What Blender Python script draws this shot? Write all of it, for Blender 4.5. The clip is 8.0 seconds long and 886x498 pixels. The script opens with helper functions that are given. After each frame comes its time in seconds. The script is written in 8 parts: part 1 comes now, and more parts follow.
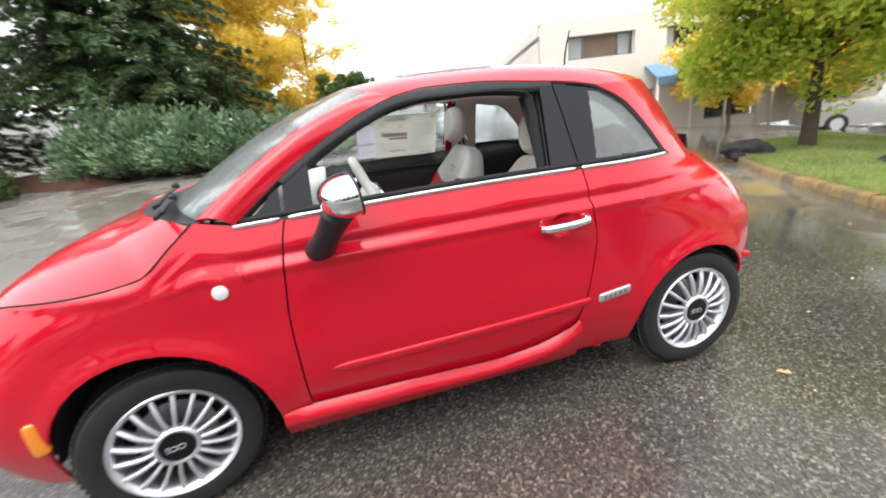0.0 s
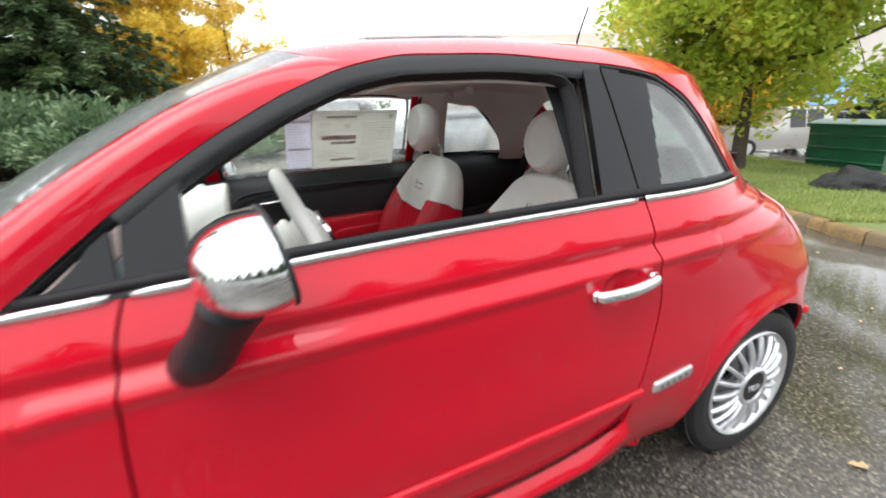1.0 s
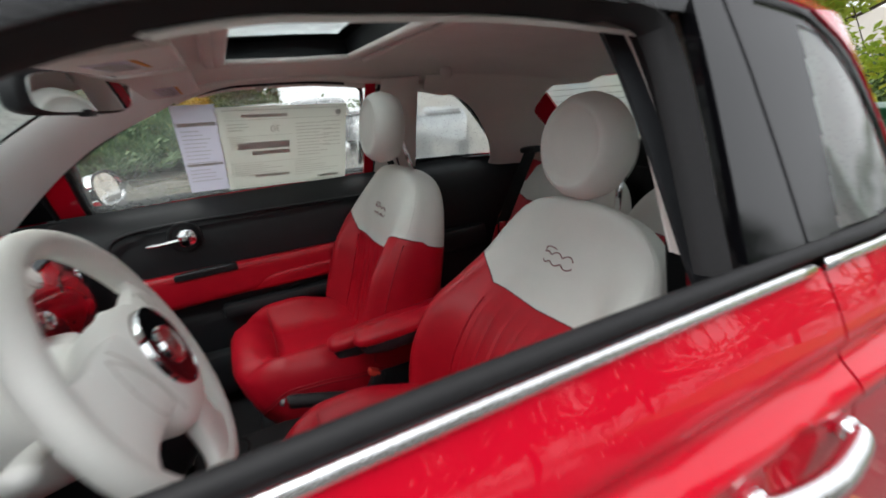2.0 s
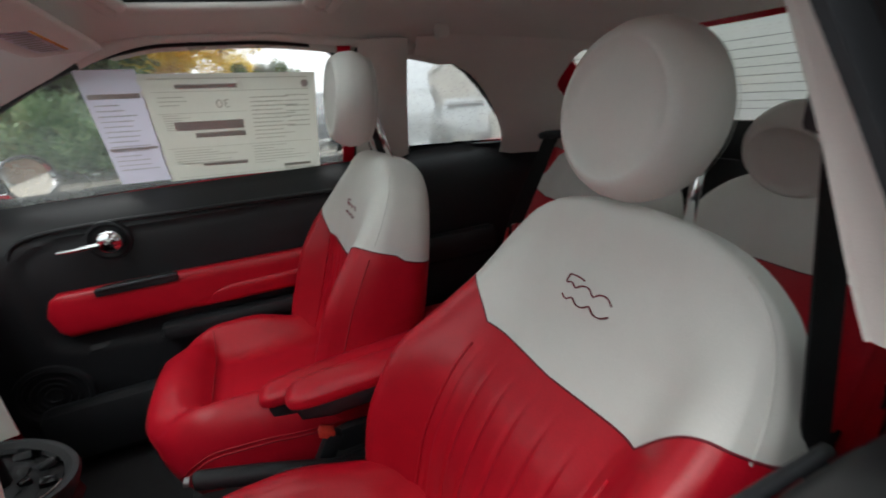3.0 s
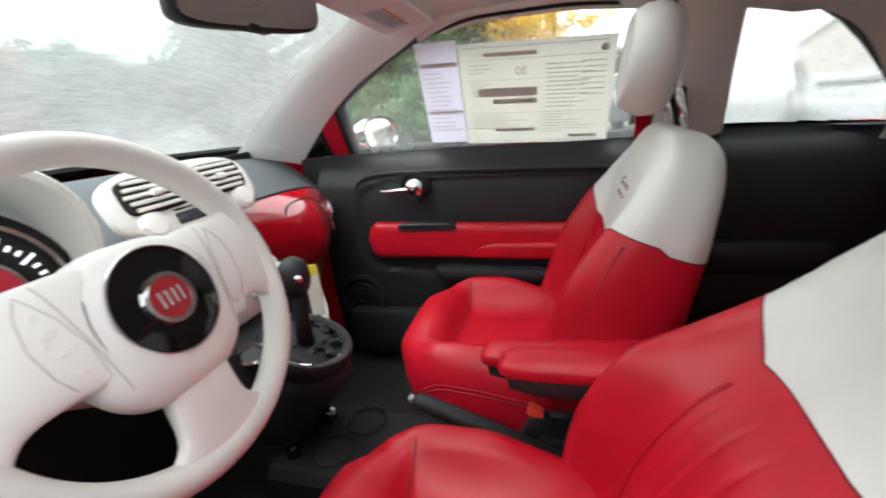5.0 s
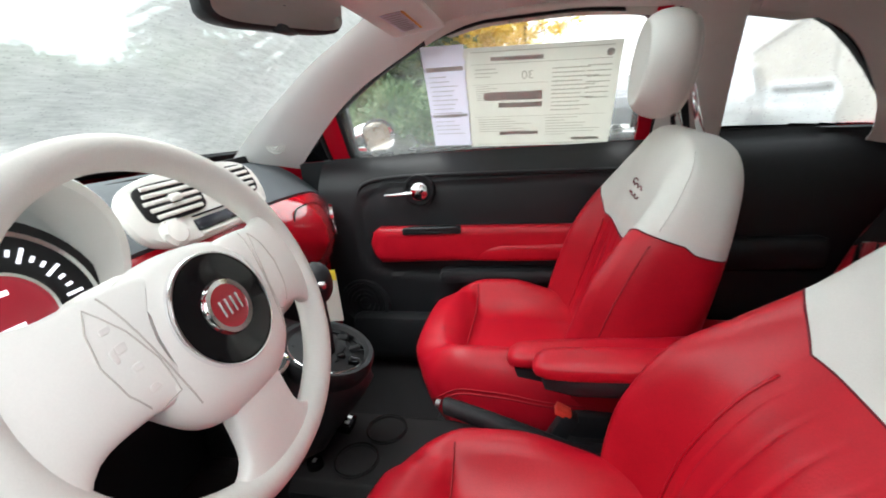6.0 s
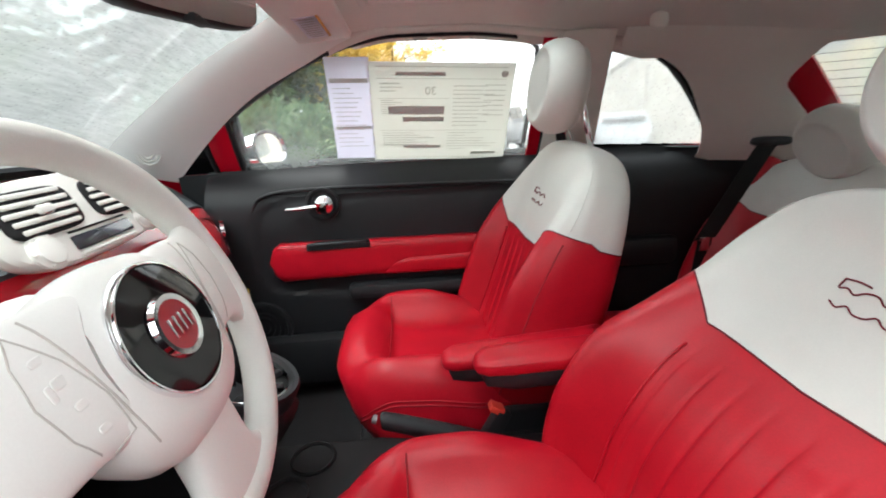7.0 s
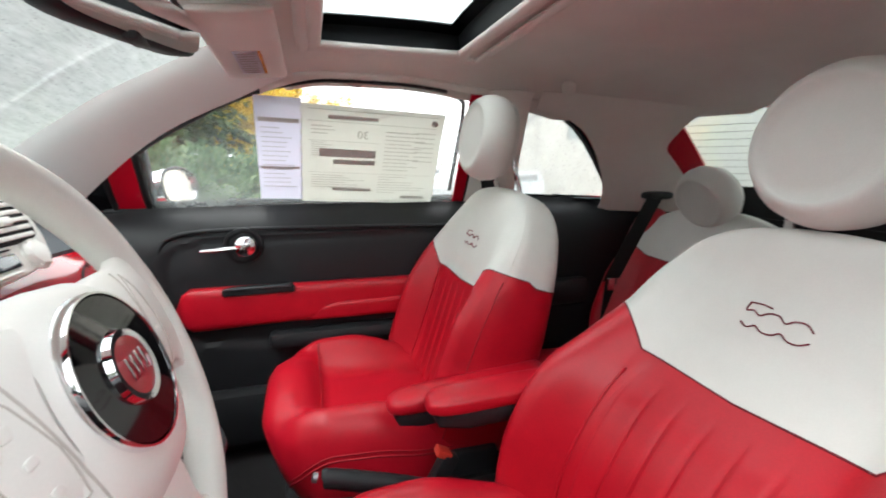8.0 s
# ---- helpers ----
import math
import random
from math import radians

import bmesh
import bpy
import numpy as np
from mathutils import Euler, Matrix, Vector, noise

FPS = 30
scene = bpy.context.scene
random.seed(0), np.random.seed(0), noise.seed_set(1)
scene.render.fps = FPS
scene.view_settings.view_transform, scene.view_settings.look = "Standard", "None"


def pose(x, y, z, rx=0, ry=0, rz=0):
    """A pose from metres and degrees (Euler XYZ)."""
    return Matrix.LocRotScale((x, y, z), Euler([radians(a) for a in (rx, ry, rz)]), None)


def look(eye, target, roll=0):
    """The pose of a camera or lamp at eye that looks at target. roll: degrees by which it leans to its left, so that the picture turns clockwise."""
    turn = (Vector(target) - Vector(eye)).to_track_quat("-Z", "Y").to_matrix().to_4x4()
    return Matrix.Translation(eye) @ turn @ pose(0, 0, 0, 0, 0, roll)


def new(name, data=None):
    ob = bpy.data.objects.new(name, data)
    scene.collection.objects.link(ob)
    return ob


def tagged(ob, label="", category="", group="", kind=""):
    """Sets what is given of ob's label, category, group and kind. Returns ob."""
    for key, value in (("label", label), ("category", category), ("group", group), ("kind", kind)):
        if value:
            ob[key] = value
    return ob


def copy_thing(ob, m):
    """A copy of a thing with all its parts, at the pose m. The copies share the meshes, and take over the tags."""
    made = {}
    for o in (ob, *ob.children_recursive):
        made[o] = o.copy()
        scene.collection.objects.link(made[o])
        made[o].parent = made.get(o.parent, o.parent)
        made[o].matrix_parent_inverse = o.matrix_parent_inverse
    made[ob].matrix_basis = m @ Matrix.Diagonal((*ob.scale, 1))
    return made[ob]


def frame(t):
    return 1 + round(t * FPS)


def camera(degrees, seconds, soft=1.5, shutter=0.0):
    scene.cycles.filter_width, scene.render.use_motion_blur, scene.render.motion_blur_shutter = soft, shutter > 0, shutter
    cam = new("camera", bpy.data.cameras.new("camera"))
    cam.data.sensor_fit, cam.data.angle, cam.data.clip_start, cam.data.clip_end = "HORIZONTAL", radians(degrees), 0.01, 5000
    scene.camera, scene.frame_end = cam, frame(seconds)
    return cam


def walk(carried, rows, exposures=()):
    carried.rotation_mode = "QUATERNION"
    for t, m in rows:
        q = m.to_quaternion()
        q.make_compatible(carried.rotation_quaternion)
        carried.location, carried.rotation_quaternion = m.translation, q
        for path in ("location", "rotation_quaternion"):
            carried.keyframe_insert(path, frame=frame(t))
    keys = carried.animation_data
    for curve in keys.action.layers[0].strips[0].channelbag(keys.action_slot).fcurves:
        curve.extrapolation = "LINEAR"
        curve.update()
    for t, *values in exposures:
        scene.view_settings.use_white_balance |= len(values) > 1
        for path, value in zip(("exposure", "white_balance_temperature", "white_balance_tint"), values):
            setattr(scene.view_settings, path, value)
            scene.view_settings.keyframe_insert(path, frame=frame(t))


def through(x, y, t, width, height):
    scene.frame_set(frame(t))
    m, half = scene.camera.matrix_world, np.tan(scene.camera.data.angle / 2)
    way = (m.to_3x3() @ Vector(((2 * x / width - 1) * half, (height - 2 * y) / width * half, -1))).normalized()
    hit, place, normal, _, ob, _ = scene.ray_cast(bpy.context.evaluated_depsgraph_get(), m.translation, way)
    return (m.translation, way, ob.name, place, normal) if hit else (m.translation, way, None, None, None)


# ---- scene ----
cam = camera(91.8, 8.0, soft=1.8, shutter=0.5)
PATH = [
    (0, (0.738, -2.242, 1.377), (1.182, -0.405, 0.721), -6.7),
    (0.5, (0.691, -1.892, 1.353), (1.333, -0.119, 0.685), -3.2),
    (1, (0.795, -1.526, 1.323), (1.535, 0.217, 0.68), -3.3),
    (1.5, (0.93, -1.208, 1.322), (1.773, 0.492, 0.69), -5.2),
    (1.7, (0.989, -1.109, 1.314), (1.8, 0.601, 0.666), -5.2),
    (2.8, (1.266, -0.741, 1.228), (2.058, 0.969, 0.558), -4.8),
    (3, (1.294, -0.719, 1.22), (1.997, 1.026, 0.541), -5.1),
    (3.5, (1.36, -0.681, 1.208), (1.773, 1.154, 0.527), -4.0),
    (4, (1.384, -0.665, 1.198), (1.476, 1.212, 0.512), -4.5),
    (4.5, (1.389, -0.667, 1.189), (1.152, 1.201, 0.514), -4.8),
    (5, (1.36, -0.67, 1.181), (0.812, 1.142, 0.537), -5.2),
    (5.2, (1.344, -0.673, 1.184), (0.719, 1.12, 0.557), -5.7),
    (6.3, (1.236, -0.695, 1.186), (0.959, 1.181, 0.552), -4.4),
    (6.5, (1.218, -0.697, 1.184), (1.064, 1.196, 0.557), -3.8),
    (7, (1.164, -0.703, 1.171), (1.299, 1.204, 0.583), -2.8),
    (7.5, (1.115, -0.704, 1.163), (1.454, 1.21, 0.69), -1.6),
    (8, (1.087, -0.696, 1.153), (1.665, 1.182, 0.779), 0.0),
]
EXPOSURES = [(0.0, 0.93), (1.5, 0.66), (1.7, 0.58), (2.8, 0.42), (3.5, 1.05), (4.2, 1.19), (5.2, 1.53), (8.0, 1.53)]
walk(cam, [(t, look(eye, target, roll)) for t, eye, target, roll in PATH], EXPOSURES)

# ---- sky and sun: a white overcast day ----
world = bpy.data.worlds.new("overcast_sky")
scene.world = world
world.use_nodes = True
wn, wl = world.node_tree.nodes, world.node_tree.links
sky = wn.new("ShaderNodeTexSky")
sky.sky_type = "NISHITA"
sky.sun_disc = False
sky.sun_elevation, sky.sun_rotation = radians(70), radians(239)
sky.dust_density, sky.air_density = 4.0, 1.0
grey = wn.new("ShaderNodeHueSaturation")
grey.inputs["Saturation"].default_value = 0.12
grey.inputs["Value"].default_value = 1.0
cloud = wn.new("ShaderNodeMix")
cloud.data_type = "RGBA"
cloud.inputs[0].default_value = 0.55
cloud.inputs[7].default_value = (9.3, 9.6, 10.0, 1)
wl.new(sky.outputs[0], grey.inputs["Color"])
wl.new(grey.outputs[0], cloud.inputs[6])
wl.new(cloud.outputs[2], wn["Background"].inputs[0])
wn["Background"].inputs[1].default_value = 0.17
sun = new("sun", bpy.data.lights.new("sun", "SUN"))
sun.data.energy, sun.data.angle, sun.data.color = 1.3, radians(60), (1, 0.985, 0.96)
sun.matrix_world = look((0, 0, 0), (0.30, 0.18, -1.0))

# ---- materials ----


def nodes_of(name):
    m = bpy.data.materials.new(name)
    m.use_nodes = True
    return m, m.node_tree.nodes, m.node_tree.links, m.node_tree.nodes["Principled BSDF"]


def noise_node(n, l, co, scale, detail=4, rough=0.6):
    t = n.new("ShaderNodeTexNoise")
    t.inputs["Scale"].default_value, t.inputs["Detail"].default_value, t.inputs["Roughness"].default_value = scale, detail, rough
    l.new(co, t.inputs["Vector"])
    return t.outputs["Fac"]


def ramp(n, l, fac, stops):
    r = n.new("ShaderNodeValToRGB")
    while len(r.color_ramp.elements) < len(stops):
        r.color_ramp.elements.new(0.5)
    for e, (p, c) in zip(r.color_ramp.elements, stops):
        e.position = p
        e.color = (*c, 1) if len(c) == 3 else c
    l.new(fac, r.inputs[0])
    return r.outputs[0]


def tone(c, k):
    return tuple(min(1.0, max(0.0, v * k)) for v in c)


def surface(name, col, rough=0.5, metal=0.0, var=0.12, scale=9.0, fine=160.0, bump=0.15, depth=0.002, coat=0.0, spread=0.0, rvar=0.08, sheen=0.0, spec=0.5):
    """A painted, moulded or woven surface: two scales of colour variation, fine relief, roughness that wanders."""
    m, n, l, b = nodes_of(name)
    co = n.new("ShaderNodeTexCoord").outputs["Object"]
    big, small = noise_node(n, l, co, scale), noise_node(n, l, co, fine, 3)
    mix = n.new("ShaderNodeMath")
    mix.operation = "MULTIPLY_ADD"
    mix.inputs[1].default_value = 0.65
    l.new(big, mix.inputs[0])
    half = n.new("ShaderNodeMath")
    half.operation = "MULTIPLY"
    half.inputs[1].default_value = 0.35
    l.new(small, half.inputs[0])
    l.new(half.outputs[0], mix.inputs[2])
    fac = mix.outputs[0]
    if spread:
        info = n.new("ShaderNodeObjectInfo")
        sh = n.new("ShaderNodeMath")
        sh.operation = "MULTIPLY_ADD"
        sh.inputs[1].default_value = spread
        l.new(info.outputs["Random"], sh.inputs[0])
        l.new(fac, sh.inputs[2])
        fac = sh.outputs[0]
    l.new(ramp(n, l, fac, [(0.3, tone(col, 1 - var)), (0.7, tone(col, 1 + var))]), b.inputs["Base Color"])
    rr = n.new("ShaderNodeMapRange")
    rr.inputs[3].default_value, rr.inputs[4].default_value = max(0.02, rough - rvar), min(1, rough + rvar)
    l.new(big, rr.inputs[0])
    l.new(rr.outputs[0], b.inputs["Roughness"])
    b.inputs["Metallic"].default_value = metal
    b.inputs["Specular IOR Level"].default_value = spec
    b.inputs["Coat Weight"].default_value = coat
    b.inputs["Coat Roughness"].default_value = 0.04
    b.inputs["Sheen Weight"].default_value = sheen
    if bump:
        bp = n.new("ShaderNodeBump")
        bp.inputs["Strength"].default_value, bp.inputs["Distance"].default_value = bump, depth
        l.new(small, bp.inputs["Height"])
        l.new(bp.outputs[0], b.inputs["Normal"])
    return m


def drops(n, l, co, scale, low, high):
    """Heights of rain drops: the round middles of scattered cells."""
    v = n.new("ShaderNodeTexVoronoi")
    v.inputs["Scale"].default_value = scale
    l.new(co, v.inputs["Vector"])
    r = n.new("ShaderNodeMapRange")
    r.interpolation_type = "SMOOTHSTEP"
    r.inputs[1].default_value, r.inputs[2].default_value, r.inputs[3].default_value, r.inputs[4].default_value = low, high, 1.0, 0.0
    l.new(v.outputs["Distance"], r.inputs[0])
    k = n.new("ShaderNodeSeparateColor")
    l.new(v.outputs["Color"], k.inputs[0])
    g = n.new("ShaderNodeMath")
    g.operation = "GREATER_THAN"
    g.inputs[1].default_value = 0.62
    l.new(k.outputs[0], g.inputs[0])
    p = n.new("ShaderNodeMath")
    p.operation = "MULTIPLY"
    l.new(r.outputs[0], p.inputs[0])
    l.new(g.outputs[0], p.inputs[1])
    return p.outputs[0]


def wet_paint(name, col):
    m = surface(name, col, rough=0.42, coat=0.95, var=0.05, scale=3, bump=0.0, rvar=0.05, spec=0.05)
    n, l, b = m.node_tree.nodes, m.node_tree.links, m.node_tree.nodes["Principled BSDF"]
    co = n.new("ShaderNodeTexCoord").outputs["Object"]
    b.inputs["Coat Roughness"].default_value = 0.02
    b.inputs["Coat IOR"].default_value = 1.50
    h = drops(n, l, co, 130, 0.05, 0.26)
    bp = n.new("ShaderNodeBump")
    bp.inputs["Strength"].default_value, bp.inputs["Distance"].default_value = 0.6, 0.0012
    l.new(h, bp.inputs["Height"])
    l.new(bp.outputs[0], b.inputs["Coat Normal"])
    return m


def wet_glass(name, tint=(0.93, 0.97, 0.96), scale=170, film=0.25, haze=0.0, milk=0.5, pale=0.92, bead=0.45, streak=False):
    """A thin pane: clear between the drops, bending light in the drops, with a faint wet film."""
    m = bpy.data.materials.new(name)
    m.use_nodes = True
    n, l = m.node_tree.nodes, m.node_tree.links
    n.remove(n["Principled BSDF"])
    co = n.new("ShaderNodeTexCoord").outputs["Object"]
    h = drops(n, l, co, scale, 0.12, 0.42)
    bp = n.new("ShaderNodeBump")
    bp.inputs["Strength"].default_value, bp.inputs["Distance"].default_value = 0.8, 0.004
    l.new(h, bp.inputs["Height"])
    clear = n.new("ShaderNodeBsdfTransparent")
    clear.inputs[0].default_value = (*tint, 1)
    drop = n.new("ShaderNodeBsdfRefraction")
    drop.inputs["IOR"].default_value, drop.inputs["Roughness"].default_value = 1.10, 0.10
    drop.inputs["Color"].default_value = (*tint, 1)
    l.new(bp.outputs[0], drop.inputs["Normal"])
    fog = n.new("ShaderNodeBsdfTranslucent")
    fog.inputs[0].default_value = (0.93 * pale, pale, 0.98 * pale, 1)
    blur = n.new("ShaderNodeBsdfRefraction")
    blur.inputs["IOR"].default_value, blur.inputs["Roughness"].default_value = 1.015, 0.30
    skin = n.new("ShaderNodeBsdfDiffuse")
    skin.inputs[0].default_value = (0.80, 0.86, 0.84, 1)
    mist = n.new("ShaderNodeMixShader")
    mist.inputs[0].default_value = 0.35
    l.new(fog.outputs[0], mist.inputs[1])
    l.new(skin.outputs[0], mist.inputs[2])
    wash = n.new("ShaderNodeMixShader")
    wash.inputs[0].default_value = milk
    l.new(blur.outputs[0], wash.inputs[1])
    l.new(mist.outputs[0], wash.inputs[2])
    film_mask = noise_node(n, l, co, 6, 5)
    if streak:
        # rain blown into rippled streaks across the pane
        turn = n.new("ShaderNodeMapping")
        turn.inputs["Rotation"].default_value = (0, radians(25), radians(35))
        turn.inputs["Scale"].default_value = (95, 16, 60)
        l.new(co, turn.inputs["Vector"])
        fine = noise_node(n, l, turn.outputs[0], 1.0, 4, 0.7)
        both = n.new("ShaderNodeMath")
        both.operation = "MULTIPLY_ADD"
        both.inputs[1].default_value = 0.55
        half = n.new("ShaderNodeMath")
        half.operation = "MULTIPLY"
        half.inputs[1].default_value = 0.5
        l.new(film_mask, half.inputs[0])
        l.new(fine, both.inputs[0])
        l.new(half.outputs[0], both.inputs[2])
        film_mask = both.outputs[0]
    mr = n.new("ShaderNodeMapRange")
    mr.inputs[1].default_value, mr.inputs[2].default_value, mr.inputs[3].default_value, mr.inputs[4].default_value = 0.3, 0.75, haze, film + haze
    l.new(film_mask, mr.inputs[0])
    veil = n.new("ShaderNodeMixShader")
    l.new(mr.outputs[0], veil.inputs[0])
    l.new(clear.outputs[0], veil.inputs[1])
    l.new(wash.outputs[0], veil.inputs[2])
    mix = n.new("ShaderNodeMixShader")
    weak = n.new("ShaderNodeMath")
    weak.operation = "MULTIPLY"
    weak.inputs[1].default_value = bead
    l.new(h, weak.inputs[0])
    l.new(weak.outputs[0], mix.inputs[0])
    l.new(veil.outputs[0], mix.inputs[1])
    l.new(drop.outputs[0], mix.inputs[2])
    gloss = n.new("ShaderNodeBsdfGlossy")
    gloss.inputs["Roughness"].default_value = 0.03
    lw = n.new("ShaderNodeLayerWeight")
    lw.inputs[0].default_value = 0.5
    steep = n.new("ShaderNodeMath")
    steep.operation = "POWER"
    steep.inputs[1].default_value = 4.5
    l.new(lw.outputs["Facing"], steep.inputs[0])
    fr = n.new("ShaderNodeMath")
    fr.operation = "MULTIPLY_ADD"
    fr.inputs[1].default_value, fr.inputs[2].default_value = 0.75, 0.05
    l.new(steep.outputs[0], fr.inputs[0])
    mix2 = n.new("ShaderNodeMixShader")
    l.new(fr.outputs[0], mix2.inputs[0])
    l.new(mix.outputs[0], mix2.inputs[1])
    l.new(gloss.outputs[0], mix2.inputs[2])
    l.new(mix2.outputs[0], n["Material Output"].inputs[0])
    return m


RED_PAINT = wet_paint("red_paint", (0.51, 0.002, 0.017))
RED_FASCIA = surface("gloss_red_fascia", (0.44, 0.004, 0.014), rough=0.16, coat=1.0, var=0.05, bump=0)
RED_LEATHER = surface("red_leather", (0.48, 0.006, 0.019), rough=0.36, var=0.14, scale=14, fine=340, bump=0.22, depth=0.0012, spec=0.42)
IVORY_LEATHER = surface("ivory_leather", (0.68, 0.685, 0.645), rough=0.5, var=0.05, scale=10, fine=420, bump=0.22, depth=0.0012)
IVORY_PLASTIC = surface("ivory_plastic", (0.79, 0.795, 0.755), rough=0.42, var=0.04, scale=10, fine=500, bump=0.12, depth=0.0006)
PILLAR_WHITE = surface("smooth_off_white_plastic", (0.87, 0.875, 0.85), rough=0.35, var=0.03, scale=8, fine=500, bump=0.1, depth=0.0005)
HEADLINER = surface("beige_headliner_cloth", (0.77, 0.725, 0.685), rough=0.95, var=0.07, scale=5, fine=700, bump=0.3, depth=0.0008, sheen=0.2)
BLACK_PLASTIC = surface("black_grained_plastic", (0.0155, 0.017, 0.0195), rough=0.48, spec=0.35, var=0.2, scale=8, fine=600, bump=0.3, depth=0.0008)
GREY_DASH = surface("slate_dash_pad", (0.055, 0.064, 0.072), rough=0.6, var=0.12, scale=8, fine=500, bump=0.3, depth=0.0008)
BLACK_GLOSS = surface("gloss_black_trim", (0.004, 0.004, 0.005), rough=0.06, coat=0.0, spec=0.38, rvar=0.03, var=0.1, scale=6, bump=0.06, fine=220, depth=0.0010)
BLACK_RUBBER = surface("black_rubber", (0.012, 0.012, 0.013), rough=0.6, spec=0.25, var=0.2, scale=25, fine=300, bump=0.2)
WET_BLACK = surface("wet_black_door_frame", (0.005, 0.005, 0.006), rough=0.16, coat=0.0, spec=0.6, var=0.2, scale=20, fine=240, bump=0.35, depth=0.0015)
HUB_BLACK = surface("smooth_gloss_black", (0.004, 0.004, 0.005), rough=0.05, var=0.1, bump=0, rvar=0.02)
TYRE_RUBBER = surface("tyre_rubber", (0.014, 0.014, 0.015), rough=0.5, var=0.25, scale=18, fine=300, bump=0.25)
CARPET = surface("black_carpet", (0.016, 0.016, 0.018), rough=0.95, var=0.3, scale=20, fine=700, bump=0.6, depth=0.002)
DARK = surface("dark_liner", (0.01, 0.01, 0.011), rough=0.9, var=0.3, bump=0)
CHROME = surface("chrome", (0.86, 0.87, 0.88), rough=0.06, metal=1.0, var=0.03, rvar=0.03, bump=0.05, fine=240, depth=0.001)
WET_CHROME = surface("wet_chrome", (0.84, 0.85, 0.87), rough=0.09, metal=1.0, var=0.05, scale=30, rvar=0.05, bump=0.3, fine=260, depth=0.0015)
ALLOY = surface("silver_alloy", (0.72, 0.73, 0.75), rough=0.34, metal=0.85, var=0.06, bump=0.05)
STEEL = surface("dull_steel", (0.28, 0.28, 0.29), rough=0.45, metal=0.9, var=0.15, bump=0.1)
GLASS = wet_glass("rain_wet_side_glass", (0.94, 0.98, 0.95), film=0.22, haze=0.12, milk=0.6, pale=0.95)
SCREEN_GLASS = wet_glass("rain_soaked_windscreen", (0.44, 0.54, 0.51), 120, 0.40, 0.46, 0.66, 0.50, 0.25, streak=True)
ROOF_GLASS = wet_glass("rain_wet_roof_glass", (0.72, 0.76, 0.76), 130, 0.5, 0.35, 0.6)
REAR_GLASS = wet_glass("tinted_rear_glass", (0.60, 0.72, 0.67), 150, 0.18, 0.40, 0.75, 0.75, 0.3)
TAIL_GLASS = wet_glass("green_tinted_tailgate_glass", (0.56, 0.66, 0.50), 150, 0.08, 0.90, 0.88, 0.42, 0.20)
QUARTER_GLASS = wet_glass("misted_rear_side_glass", (0.58, 0.64, 0.65), 150, 0.25, 0.40, 0.72, 0.66)
MIRROR = surface("mirror", (0.9, 0.9, 0.9), rough=0.02, metal=1.0, var=0.0, rvar=0.0, bump=0)


def thin_paper(name, col):
    """Paper that daylight shines through."""
    m = surface(name, col, rough=0.8, var=0.03, bump=0.05)
    n, l = m.node_tree.nodes, m.node_tree.links
    t = n.new("ShaderNodeBsdfTranslucent")
    t.inputs[0].default_value = (*col, 1)
    mix = n.new("ShaderNodeMixShader")
    mix.inputs[0].default_value = 0.6
    l.new(n["Principled BSDF"].outputs[0], mix.inputs[1])
    l.new(t.outputs[0], mix.inputs[2])
    l.new(mix.outputs[0], n["Material Output"].inputs[0])
    return m


PAPER = thin_paper("printed_paper", (0.81, 0.815, 0.77))
PAPER_BLUE = thin_paper("bluish_paper", (0.84, 0.835, 0.90))
INK = surface("grey_ink", (0.56, 0.55, 0.51), rough=0.8, var=0.1, bump=0)
INK_DARK = surface("dark_ink", (0.60, 0.585, 0.555), rough=0.8, var=0.1, bump=0)
STITCH = surface("dark_red_stitching", (0.16, 0.01, 0.02), rough=0.7, var=0.2, bump=0.2, fine=900)
AMBER = surface("amber_lens", (0.85, 0.26, 0.02), rough=0.12, coat=1, var=0.08, scale=60, bump=0.2)
RED_LENS = surface("red_lens", (0.62, 0.02, 0.03), rough=0.1, coat=1, var=0.08, scale=60, bump=0.2)
CLEAR_LENS = surface("clear_lamp_lens", (0.74, 0.70, 0.69), rough=0.1, coat=1, var=0.1, scale=40, bump=0.2)
RED_BUTTON = surface("red_buckle_button", (0.75, 0.06, 0.04), rough=0.4, var=0.05, bump=0)
YELLOW_TAG = surface("yellow_tag", (0.75, 0.62, 0.05), rough=0.7, var=0.05, bump=0)
DISPLAY = surface("dark_display", (0.03, 0.035, 0.045), rough=0.15, coat=0.5, var=0.2, bump=0)
BADGE_RED = surface("badge_red", (0.34, 0.015, 0.025), rough=0.3, coat=0.6, var=0.1, bump=0)


